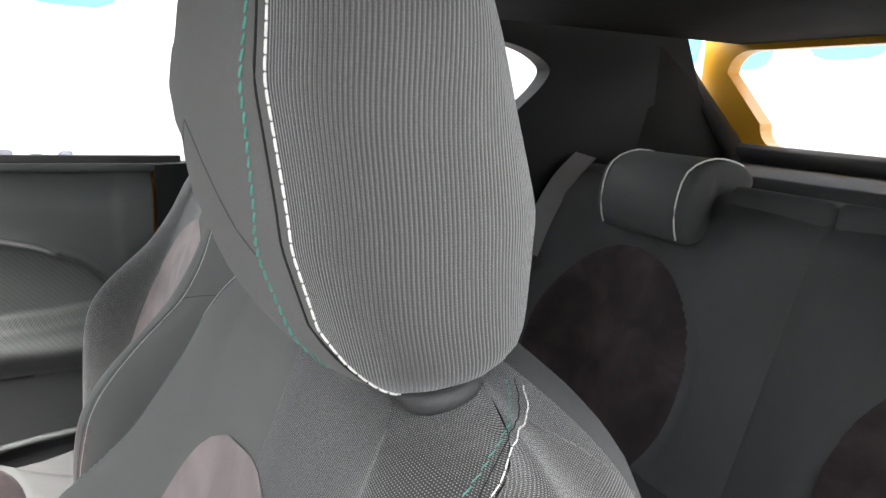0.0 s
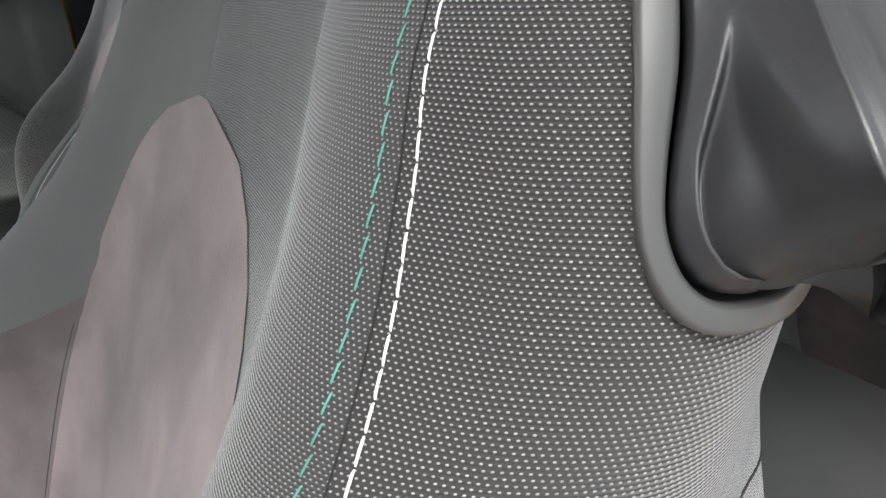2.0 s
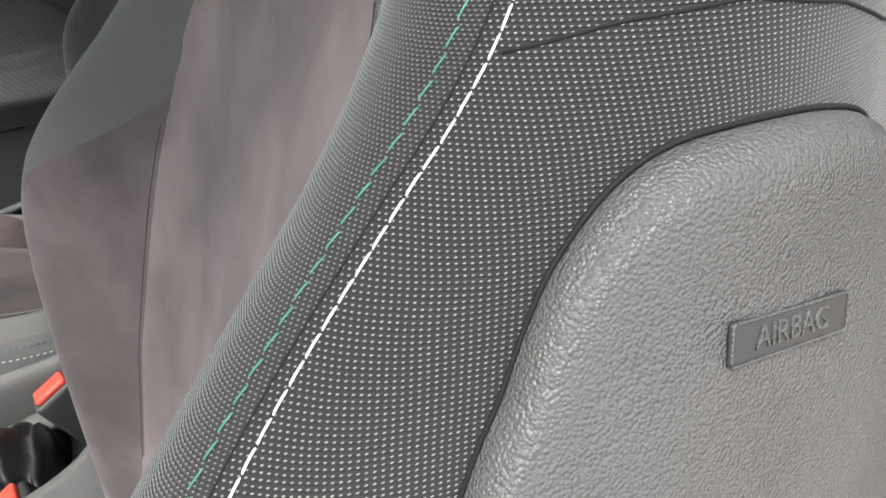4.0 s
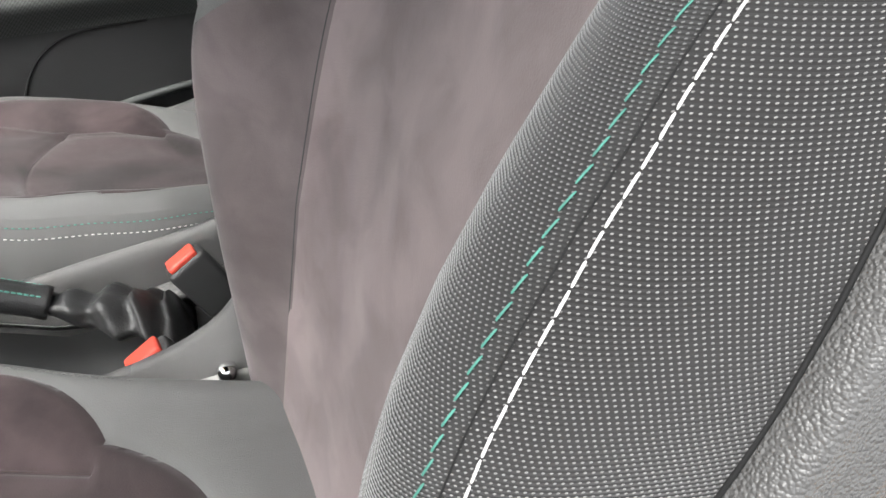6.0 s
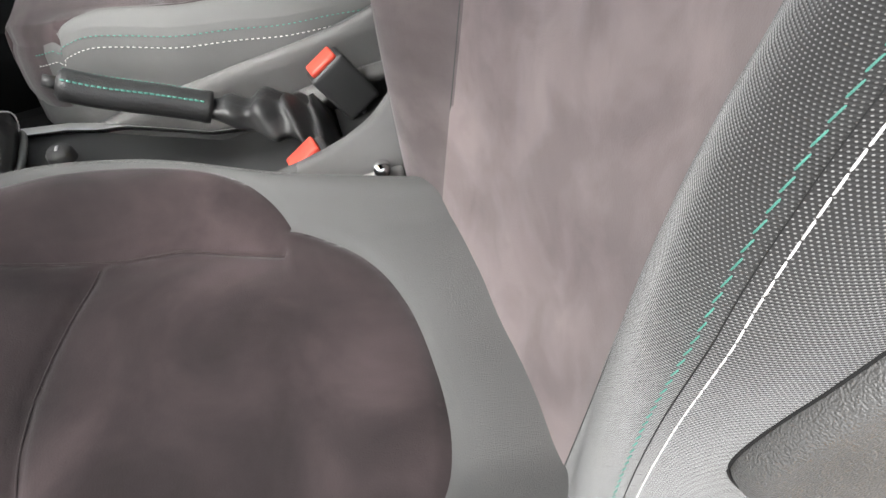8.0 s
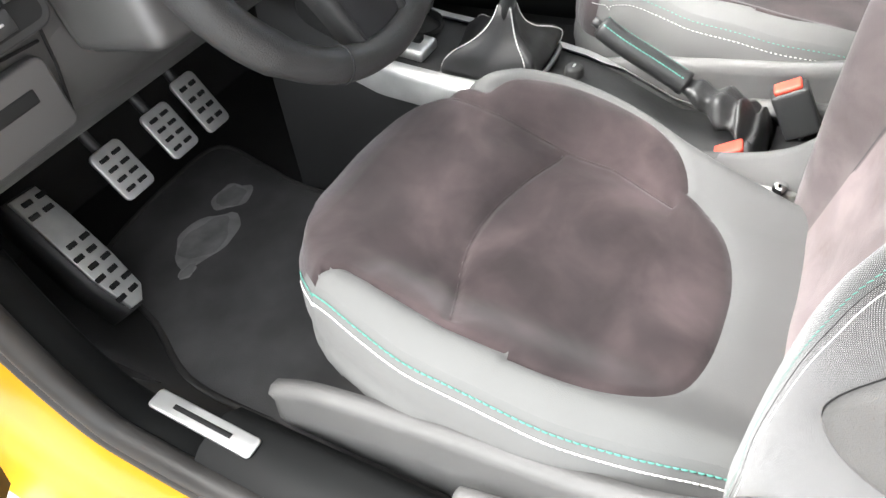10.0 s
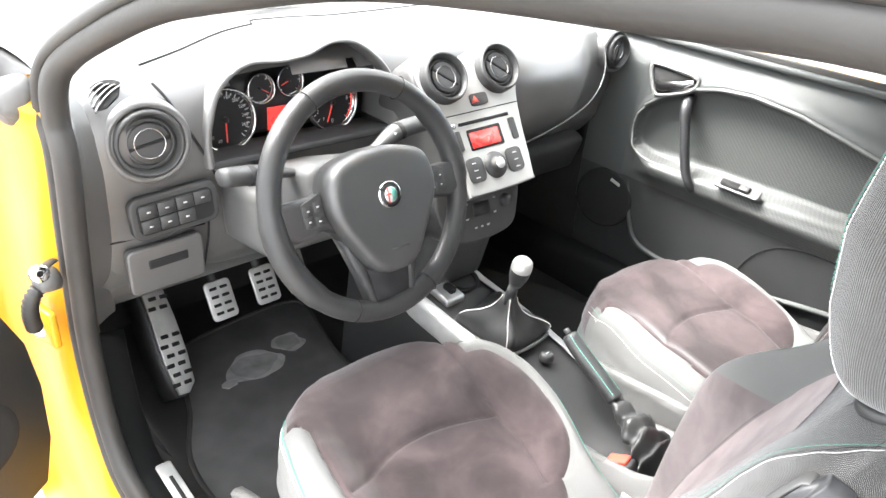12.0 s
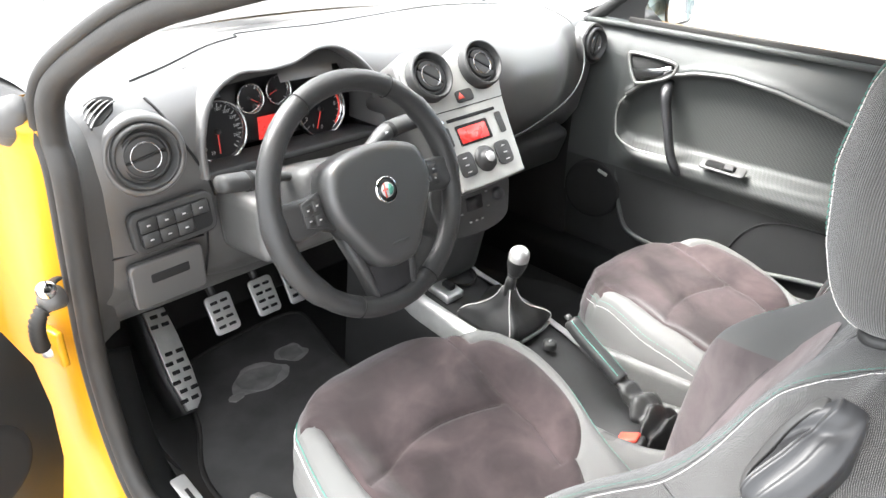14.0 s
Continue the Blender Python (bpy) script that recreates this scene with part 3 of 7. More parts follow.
def build_headrest(seat, cx, out, dy):
    """The big padded headrest on two posts, a mesh-cloth cheek on either side."""
    def hp(u, v):
        """u: round the section from the front middle, in turns; v: up, 0 to 1."""
        zz = 0.984 + 0.201 * v
        wide = 0.133 * (1 - 0.30 * max(0, (v - 0.55) / 0.45) ** 2.2) * (0.93 + 0.07 * math.sin(math.pi * min(1, v / 0.5) / 2))
        end = math.sqrt(max(0.0, 1 - (abs(v - 0.5) / 0.5) ** 12))
        front = soft_table(v, [0, 0.12, 0.3, 0.55, 0.8, 1.0], [-0.152, -0.134, -0.120, -0.113, -0.119, -0.135])
        rear = soft_table(v, [0, 0.12, 0.35, 0.7, 1.0], [-0.207, -0.234, -0.236, -0.211, -0.186])
        yc, deep = (front + rear) / 2 + dy, (front - rear) / 2
        a = u * math.tau
        ca, sa = math.cos(a), math.sin(a)
        p = 2.7
        kk = (abs(ca) ** p + abs(sa) ** p) ** (-1 / p)
        return Vector((cx + out * wide * (0.3 + 0.7 * end) * kk * sa, yc + deep * (0.45 + 0.55 * end) * kk * ca, zz))

    head = part("headrest_core", grid([[hp(j / 48, v) for j in range(48)] for v in [0.004 + 0.992 * i / 40 for i in range(41)]], closed_u=True, caps=True), M_GREY, seat, "padded headrest cheek")
    head.name = "headrest"
    for sgn in (1, -1):
        rows, uvs = [], []

        def skin(u, v, lift):
            p = hp(u, v)
            c = Vector((cx, hp(0.25, v).y, p.z + (0.03 if v < 0.12 else 0.0)))
            return p + (p - c).normalized() * lift, (p - c).normalized()

        u0 = 0.131
        for i in range(45):
            row, uvr, run = [], [], 0.0
            for j in range(25):
                u = u0 + (0.46 - u0) * j / 24
                low = 0.035 + 0.13 * math.exp(-(u - u0) / 0.026)
                v = low + (0.97 - low) * i / 44
                q = skin(sgn * u, v, 0.0012)[0]
                if row:
                    run += (q - row[-1]).length
                row.append(q)
                uvr.append((run, v * 0.215))
            rows.append(row)
            uvs.append(uvr)
        part("headrest_side", grid(rows, uvs=uvs), M_CLOTH_HEAD, head, "mesh cloth side of the headrest")
        edge_uv = [(u0, 0.97 - 0.805 * k / 40) for k in range(41)]
        edge_uv += [(u0 + 0.16 * k / 24, 0.035 + 0.13 * math.exp(-0.16 * k / 24 / 0.026)) for k in range(1, 25)]
        pts = [skin(sgn * u, v, 0.0012) for u, v in edge_uv]
        stitches([p for p, _ in pts], [n for _, n in pts], 0.0046, 0.0042, 0.00046, 0.0003, M_WHITE, head, "white_stitching")
        vv = [0.97 - 0.945 * k / 50 for k in range(51)]
        pts = [skin(sgn * lerp_table(v, [0.02, 0.10, 0.25, 0.33, 0.49, 0.63, 0.98], [0.116, 0.100, 0.097, 0.104, 0.110, 0.114, 0.116]), v, 0.0) for v in vv]
        stitches([p for p, _ in pts], [n for _, n in pts], 0.0046, 0.0038, 0.0005, 0.0002, M_GREEN, head, "green_stitching", 0.0006)
        part("side_seam", tube([skin(sgn * (u - 0.008), v, 0.0001)[0] for u, v in edge_uv[:52]], 0.0005, 6), M_SEAM, head)
        part("cheek_seam", tube([skin(sgn * p.x, p.y, 0.0)[0] for p in spline([(0.0, 0.47, 0), (0.02, 0.44, 0), (0.045, 0.39, 0), (0.07, 0.33, 0), (0.095, 0.265, 0)], 5)], 0.0003, 6), M_DARKCLOTH, head)
        x = cx + sgn * out * 0.105
        part("headrest_post", tube([(x, -0.186 + dy, 0.97), (x, -0.184 + dy, 1.05)], 0.006, 12), M_CHROME, seat, "chrome post")
        ring = lathe([(0.0, 0.005), (0.0135, 0.005), (0.0152, 0.0042), (0.0162, 0.0022), (0.0164, 0.0), (0.0158, -0.002), (0.0, -0.005)], pose(x, -0.186 + dy, 0.9925, -14, out * sgn * 4, 0))
        part("post_guide", ring, M_PLASTIC, seat, "black plastic post guide")
    return head


def build_cushion(seat, cx, out, dy, drop=0.0):
    """The seat cushion: suede in a rounded outline within a grey cloth border, with seams pressed in."""
    YT = [-0.03, 0.02, 0.10, 0.20, 0.30, 0.40, 0.45, 0.48, 0.505, 0.525]
    ZC = [0.466, 0.476, 0.492, 0.510, 0.526, 0.550, 0.553, 0.540, 0.520, 0.50]

    def height(w, y):
        z = soft_table(y, YT, ZC)
        k = min(1.0, max(0.0, (abs(w) - 0.10) / 0.085)) * min(1.0, max(0.0, (0.47 - y) / 0.12))
        swell = 0.028 if w < 0 else 0.036
        return z - drop + swell * k * k * (3 - 2 * k) - 0.004 * math.exp(-(w / 0.10) ** 2)

    OUT_Y = [-0.03, 0.037, 0.09, 0.16, 0.29, 0.36, 0.40, 0.43, 0.455, 0.475, 0.49, 0.499]
    OUT_W = [0.170, 0.178, 0.195, 0.208, 0.206, 0.190, 0.175, 0.157, 0.134, 0.105, 0.070, 0.025]
    INN_Y = [-0.03, 0.03, 0.115, 0.15, 0.20, 0.24, 0.29, 0.32, 0.36, 0.40, 0.43, 0.455, 0.475, 0.49, 0.499]
    INN_W = [0.150, 0.158, 0.175, 0.190, 0.215, 0.231, 0.240, 0.240, 0.224, 0.190, 0.160, 0.134, 0.105, 0.070, 0.025]

    def outline(y, side):
        """Half width of the whole cushion, outer or inner."""
        return soft_table(y, OUT_Y, OUT_W) if side > 0 else soft_table(y, INN_Y, INN_W)

    def inside(w, y):
        """Above zero on the suede, in metres from its rim: a main field and a lobe on the inner bolster."""
        if y < 0.21:
            main = (1 - (abs((w - 0.02) / 0.155) ** 2.6 + abs((0.21 - y) / 0.150) ** 2.6) ** (1 / 2.6)) * 0.14
        elif w > 0:
            main = float(np.interp(y, [0.21, 0.268, 0.345, 0.385, 0.405, 0.43], [0.170, 0.172, 0.160, 0.147, 0.155, 0.24])) - w
        else:
            main = float(np.interp(y, [0.21, 0.30, 0.37, 0.415, 0.44], [0.130, 0.135, 0.158, 0.166, 0.24])) + w
        lobe = (1 - math.hypot((w + 0.11) / 0.10, (y - 0.285) / (0.156 if y < 0.285 else 0.11))) * 0.1
        return max(main, lobe)

    def arc_y(w):
        """The seam across the cushion, bowed to the front."""
        return 0.262 + 0.047 * math.cos(min(1, abs(w - 0.02) / 0.155) * math.pi / 2)

    def fold_w(y):
        """The seam between the main field and the inner bolster."""
        return -0.122 - 0.14 * max(0, y - 0.25) + 0.30 * max(0, 0.21 - y)

    def pressed(w, y):
        """How far the nearest pressed seam is, in metres."""
        ds = [abs(inside(w, y)) * 1.3]
        if -0.122 < w < 0.165:
            ds.append(abs(y - arc_y(w)))
        if 0.14 < y < 0.45:
            ds.append(abs(w - fold_w(y)))
        return min(ds)

    n_y, n_w = 130, 120
    flat = []
    for i in range(n_y + 1):
        y = -0.03 + 0.528 * i / n_y
        line = []
        for j in range(n_w + 1):
            k = -1 + 2 * j / n_w
            line.append([k * outline(y, 1 if k > 0 else -1), y, abs(k)])
        flat.append(line)
    on_rim = set()
    for i in range(1, n_y):
        for j in range(1, n_w):
            for turn in range(2):
                w, y, _ = flat[i][j]
                f = inside(w, y)
                if abs(f) > 0.006:
                    break
                gx = (inside(w + 0.0015, y) - inside(w - 0.0015, y)) / 0.003
                gy = (inside(w, y + 0.0015) - inside(w, y - 0.0015)) / 0.003
                g2 = max(gx * gx + gy * gy, 0.1)
                if abs(f) / math.sqrt(g2) < 0.0023 or (i, j) in on_rim:
                    flat[i][j][0] -= f * gx / g2
                    flat[i][j][1] -= f * gy / g2
                    on_rim.add((i, j))
    rows = []
    for line in flat:
        row = []
        for w, y, a in line:
            z = height(w, y) - 0.018 * max(0.0, (a - 0.84) / 0.16) ** 2
            d = pressed(w, y)
            z -= 0.0050 * math.exp(-(d / 0.0042) ** 2) + 0.0045 * math.exp(-(d / 0.020) ** 2)
            z += 0.0022 * noise.noise(Vector((w * 14, y * 14, cx * 3)))
            row.append(Vector((cx + out * w, y + dy, z)))
        rows.append(row)
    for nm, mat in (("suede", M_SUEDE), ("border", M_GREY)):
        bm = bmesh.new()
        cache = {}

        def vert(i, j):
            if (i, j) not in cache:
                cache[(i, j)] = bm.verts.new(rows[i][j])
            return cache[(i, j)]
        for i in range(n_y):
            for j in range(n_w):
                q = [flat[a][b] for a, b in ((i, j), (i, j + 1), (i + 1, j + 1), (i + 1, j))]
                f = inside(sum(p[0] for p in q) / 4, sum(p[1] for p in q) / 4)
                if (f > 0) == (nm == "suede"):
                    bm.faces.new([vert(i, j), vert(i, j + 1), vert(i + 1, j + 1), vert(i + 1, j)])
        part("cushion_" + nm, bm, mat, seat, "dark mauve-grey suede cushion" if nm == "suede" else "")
    def seam_on(name, line):
        pts = []
        for w, y in line:
            z = height(w, y) - 0.0088 + 0.0022 * noise.noise(Vector((w * 14, y * 14, cx * 3)))
            pts.append(Vector((cx + out * w, y + dy, z)))
        part(name, tube(pts, 0.0009, 6), M_SUEDE, seat)

    seam_on("cushion_seam", [(w, arc_y(w)) for w in [-0.118 + 0.278 * k / 40 for k in range(41)]])
    seam_on("cushion_seam", [(fold_w(y), y) for y in [0.13 + 0.29 * k / 40 for k in range(41)]])
    rim = [rows[i][0] for i in range(n_y + 1)] + [rows[n_y][j] for j in range(n_w + 1)] + [rows[i][n_w] for i in range(n_y, -1, -1)]
    mid = Vector((cx, 0.2 + dy, 0))
    sk = []
    for drop, inn in ((0.0, 0.0), (0.008, -0.005), (0.02, -0.008), (0.035, -0.011), (0.055, -0.013), (0.075, -0.010), (0.082, -0.013), (0.10, -0.016), (0.14, -0.008)):
        line = []
        for p in rim:
            d = Vector((p.x - mid.x, (p.y - mid.y) * 0.5, 0)).normalized()
            line.append(Vector((p.x, p.y, max(0.33, p.z - drop))) - d * inn)
        sk.append(line)
    first = next(k for k, p in enumerate(rim) if p.y > dy + 0.425)
    last = max(k for k, p in enumerate(rim) if p.y > dy + 0.425)
    part("cushion_side", grid([line[:first + 1] for line in sk]), M_GREY, seat)
    part("cushion_side", grid([line[last:] for line in sk]), M_GREY, seat)
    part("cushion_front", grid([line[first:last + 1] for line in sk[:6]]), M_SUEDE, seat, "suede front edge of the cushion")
    part("cushion_apron", grid([line[first:last + 1] for line in sk[5:]]), M_GREY, seat)
    k = 1.0 if cx < 0 else 0.6
    for lv, mat, nm, pitch, ln, r in ((2, M_WHITE, "white_stitching", 0.0063, 0.0059, 0.0010), (1, M_GREEN, "green_stitching", 0.0064, 0.0054, 0.0010)):
        for sl in (slice(6, n_y - 14), slice(len(rim) - n_y + 13, len(rim) - 6)):
            line = sk[lv][sl]
            nr = [Vector((p.x - mid.x, (p.y - mid.y) * 0.5, 0.08)).normalized() for p in line]
            stitches(line, nr, pitch, ln * (0.55 + 0.45 * (k == 1.0)), r * k, 0.0006, mat, seat, nm)
    line = [rows[i][4] for i in range(34, n_y - 8)]
    stitches(line, [Vector((out * -0.2, 0, 1))] * len(line), 0.0058, 0.0036, 0.0005 * k, 0.0003, M_BELT, seat, "border_stitching")
    # base trim, recliner cover, lever and rails
    for sgn in (1, -1):
        x = cx + sgn * out * 0.212
        prof = spline([(x, -0.16 + dy, 0.50), (x, -0.11 + dy, 0.55), (x, -0.05 + dy, 0.562), (x, 0.005 + dy, 0.535), (x, 0.05 + dy, 0.497), (x, 0.12 + dy, 0.476), (x, 0.26 + dy, 0.462), (x, 0.40 + dy, 0.44), (x, 0.47 + dy, 0.41)], 6)
        rws = [[Vector((p.x, p.y, p.z)), Vector((p.x + sgn * out * 0.012, p.y, p.z + 0.003)), Vector((p.x + sgn * out * 0.019, p.y, p.z - 0.003)), Vector((p.x + sgn * out * 0.016, p.y, p.z - 0.02)), Vector((p.x + sgn * out * 0.020, p.y, p.z - 0.05)), Vector((p.x + sgn * out * 0.012, p.y, 0.33)), Vector((p.x - sgn * out * 0.01, p.y, 0.32))] for p in prof]
        part("base_trim", grid(rws, closed_u=True, caps=True), M_GRAIN, seat, "grey plastic seat base trim")
        part("rail", rbox((0.03, 0.56, 0.05), pose(cx + sgn * out * 0.17, 0.2 + dy, 0.275), 0.006), M_PLASTIC, seat)
    xo = cx + out * 0.236
    part("recliner_cover", lathe([(0.0, 0.014), (0.022, 0.014), (0.034, 0.010), (0.040, 0.0)], frame_on((xo - out * 0.004, -0.022 + dy, 0.512), (0, 1, 0), (out, 0, 0.45)), 32), M_GRAIN, seat, "round grey plastic recliner cover")
    rm_ = frame_on((xo + out * 0.009, -0.022 + dy, 0.518), (0, 1, 0), (out, 0, 0.45))
    grip_ = part("recliner_grip", rbox((0.034, 0.030, 0.010), rm_, 0.003), M_BEZEL, seat, "ribbed square recliner grip")
    for k in range(5):
        part("grip_rib", rbox((0.002, 0.024, 0.0015), rm_ @ Matrix.Translation((-0.012 + 0.006 * k, 0, 0.0055)), 0.0004, 1), M_GRAIN, grip_)
    lever = spline([(xo - out * 0.002, 0.03 + dy, 0.42), (xo + out * 0.014, 0.10 + dy, 0.425), (xo + out * 0.016, 0.18 + dy, 0.418), (xo + out * 0.012, 0.235 + dy, 0.405)], 6)
    part("height_lever", tube(lever, [0.010 + 0.006 * math.sin(math.pi * k / 18) for k in range(19)], 12, flat=0.7), M_GRAIN, seat, "grey plastic height lever")


def side_point(bp, bn, y, z, lift=0.0):
    """The point of the outer side of the backrest at depth y and height z, lifted off the cloth."""
    lo, hi = 4.3, 8.4
    z = min(z, 0.992)
    for _ in range(24):
        mid = (lo + hi) / 2
        if bp(mid, z, 1).y > y:
            lo = mid
        else:
            hi = mid
    return bp(lo, z, 1) + bn(lo, z, 1) * lift


def build_handle(seat, bp, bn, out):
    """The fold lever in the shoulder of the backrest: a straight-sided rim, a hollow cup and a broad lever that stands away from it."""
    rim, c = LEVER_RIM, LEVER_MID

    def under_lever(p):
        """One where the lever covers the rim, at its rear and top."""
        return min(1.0, max(0.0, (-0.1795 - p.y) / 0.0025)) * min(1.0, max(0.0, (p.z - 0.925) / 0.012))

    rows = []
    for inset, lift in ((-0.0004, -0.002), (-0.0004, 0.0018), (-0.0002, 0.0023), (0.0003, 0.0026), (0.0006, 0.0027), (0.0032, 0.0028), (0.0036, 0.0027), (0.0040, 0.0023), (0.0042, 0.0016), (0.0042, -0.004)):
        row = []
        for p in rim:
            q = p + (c - p).normalized() * inset
            row.append(side_point(bp, bn, q.y, q.z, lift - 0.014 * under_lever(p)))
        rows.append(row)
    handle = part("fold_handle", grid(rows, closed_u=True), M_BEZEL, seat, "grey plastic rim of the backrest lever")
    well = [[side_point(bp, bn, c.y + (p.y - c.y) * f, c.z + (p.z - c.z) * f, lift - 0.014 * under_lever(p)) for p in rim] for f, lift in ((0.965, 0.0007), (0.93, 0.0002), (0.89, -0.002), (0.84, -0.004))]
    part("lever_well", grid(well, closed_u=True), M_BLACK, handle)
    smooth = lambda x, lo, hi: (lambda k: k * k * (3 - 2 * k))(min(1.0, max(0.0, (x - lo) / (hi - lo))))
    # both edges of the lever's face, from the shoulder down to its free end
    near = spline([(-0.5125, -0.1836, 0.9785), (-0.5188, -0.1845, 0.9712), (-0.5324, -0.1823, 0.9600), (-0.5432, -0.1782, 0.9504), (-0.5528, -0.1728, 0.9411), (-0.5610, -0.1685, 0.9330), (-0.5665, -0.1670, 0.9255), (-0.5680, -0.1700, 0.9200)], 6)
    far = spline([(-0.5130, -0.1975, 0.9795), (-0.5196, -0.2001, 0.9767), (-0.5328, -0.2002, 0.9672), (-0.5462, -0.1982, 0.9566), (-0.5594, -0.1919, 0.9443), (-0.5690, -0.1855, 0.9345), (-0.5740, -0.1800, 0.9265), (-0.5735, -0.1765, 0.9205)], 6)
    # the near edge stands well clear of the rim, towards the door
    away = Vector((-0.608, -0.101, 0.990))
    near = [p + (away - p).normalized() * 0.012 * smooth(k / (len(near) - 1), 0.03, 0.35) for k, p in enumerate(near)]
    near = [near[0]] + near
    far = [far[0]] + far
    face0 = Vector((-0.557, 0.321, 0.766))
    # the foot of the flank runs inside the rim, down its front and round its bottom
    foot_line = [p + (c - p).normalized() * 0.0054 for p in rim[4:61]]
    run = [0.0]
    for p, q in zip(foot_line, foot_line[1:]):
        run.append(run[-1] + (q - p).length)
    corner = float(np.interp(-0.919, [-p.z for p in foot_line[:36]], run[:36]))
    def clear(p, least):
        """Lifted off the line of the cloth by so much at least."""
        foot_on = side_point(bp, bn, p.y, p.z)
        up = (side_point(bp, bn, p.y, p.z, 0.001) - foot_on) * 1000
        return p + up * max(0.0, least - (p - foot_on).dot(up))

    rows = []
    n = len(near) - 1
    for k, (a, b) in enumerate(zip(near, far)):
        f = k / n
        sink = face0 * (0.0065 if k == 0 else 0.0)
        row = []
        rise = 0.0024 - 0.014 * smooth(f, 0.12, 0.50)
        at = float(np.interp(f, [0, 0.74, 1.0], [0.0, corner, run[-1]]))
        fy, fz = float(np.interp(at, run, [p.y for p in foot_line])), float(np.interp(at, run, [p.z for p in foot_line]))
        foot = side_point(bp, bn, fy, fz, 0.0024)
        deep = side_point(bp, bn, fy, fz, -0.004)
        row.append(deep - sink)
        for j in range(30):
            q = j / 30
            p = foot.lerp(a + face0 * 0.0014, q)
            left = lerp_table(f, [0.40, 0.60, 1.0], [0.36, 0.15, 0.15])
            right = lerp_table(f, [0.40, 0.60, 0.80, 1.0], [0.44, 0.70, 0.84, 0.90])
            dig = smooth(f, 0.38, 0.62) * smooth(q, left, left + 0.14) * (1 - smooth(q, right - 0.10, right + 0.02))
            row.append(clear(p, rise) - face0 * 0.0070 * dig - sink)
        for j in range(33):
            q = j / 32
            edge = 1 - abs(2 * q - 1) ** 7
            ridge = 0.0010 * math.exp(-((q - 0.10) / 0.07) ** 2)
            second = 0.0016 * smooth(f, 0.24, 0.33) * (1 / (1 + math.exp(-(q - 0.46) / 0.025)) - 1 / (1 + math.exp(-(q - 0.80) / 0.03)))
            dip = -0.0003 * math.exp(-((q - 0.28) / 0.10) ** 2)
            row.append(clear(a.lerp(b, q), rise) + face0 * (0.0012 + (ridge + second + dip) * edge - 0.0010 * (1 - edge)) - sink)
        for j in range(32, 8, -6):
            q = j / 32
            row.append(a.lerp(b, 0.03 + 0.94 * q) - face0 * 0.0150 - sink)
        rows.append(row)
    part("lever", grid(rows, closed_u=True, caps=True), M_HANDLE, handle, "worn dark grey plastic lever with raised edges")


def build_airbag_panel(seat, bp, bn):
    """The grained plastic shield low on the outer side of the backrest, with a small embossed tag."""
    rim = spline([(0, -0.006, 0.673), (0, -0.020, 0.708), (0, -0.040, 0.742), (0, -0.076, 0.799), (0, -0.087, 0.814), (0, -0.099, 0.831), (0, -0.114, 0.844), (0, -0.130, 0.8485), (0, -0.156, 0.847),
                  (0, -0.181, 0.838), (0, -0.195, 0.817), (0, -0.199, 0.785), (0, -0.198, 0.725), (0, -0.170, 0.665), (0, -0.10, 0.630), (0, -0.055, 0.616), (0, -0.022, 0.628), (0, -0.005, 0.650)], 5, True)
    c = Vector((0, -0.090, 0.735))
    rows = []
    for f, lift in ((1.0, -0.003), (1.0, 0.001), (0.99, 0.004), (0.965, 0.0068), (0.945, 0.0078), (0.91, 0.0084), (0.8, 0.0075), (0.65, 0.008), (0.5, 0.008), (0.35, 0.008), (0.2, 0.008), (0.06, 0.008)):
        rows.append([side_point(bp, bn, c.y + (p.y - c.y) * f, c.z + (p.z - c.z) * f, lift) for p in rim])
    panel = part("airbag_panel", grid(rows, closed_u=True, caps=True), M_GRAIN, seat, "grained grey plastic side shield")
    part("panel_gap", tube([side_point(bp, bn, c.y + (p.y - c.y) * 1.006, c.z + (p.z - c.z) * 1.006, 0.0001) for p in rim], 0.0006, 6, True), M_BLACK, panel)
    a, b = side_point(bp, bn, -0.1235, 0.8145, 0.0083), side_point(bp, bn, -0.1555, 0.809, 0.0083)
    up = side_point(bp, bn, -0.1395, 0.820, 0.0083) - side_point(bp, bn, -0.1395, 0.803, 0.0083)
    n = (b - a).cross(up)
    n = n if n.x < 0 else -n
    m = frame_on((a + b) / 2 - n.normalized() * 0.0002, b - a, n)
    tag = part("airbag_tag", slab(rounded(0.0345, 0.0080, 0.0008), 0.0008, m, 0.0003), M_BEZEL, panel, "embossed tag")
    flip = 1 if (m.to_3x3() @ Vector((0, 1, 0))).z > 0 else -1
    cu = bpy.data.curves.new("tag_text", "FONT")
    cu.body = "AIRBAG"
    cu.size = 0.0062
    cu.align_x, cu.align_y = "CENTER", "CENTER"
    cu.extrude = 0.0003
    tmp = new("tag_text", cu)
    bpy.context.view_layer.update()
    me = bpy.data.meshes.new_from_object(tmp.evaluated_get(bpy.context.evaluated_depsgraph_get()))
    bpy.data.objects.remove(tmp)
    bm = bmesh.new()
    bm.from_mesh(me)
    bmesh.ops.transform(bm, matrix=m @ pose(0, 0, 0.0008, 0, 0, 0 if flip > 0 else 180), verts=bm.verts)
    part("tag_marking", bm, M_GRAIN, tag, smooth=False)
    part("tag_edge", tube([m @ Vector((x, y, 0.0009)) for x, y in rounded(0.034, 0.0075, 0.0008)], 0.00025, 6, True), M_GRAIN, tag)


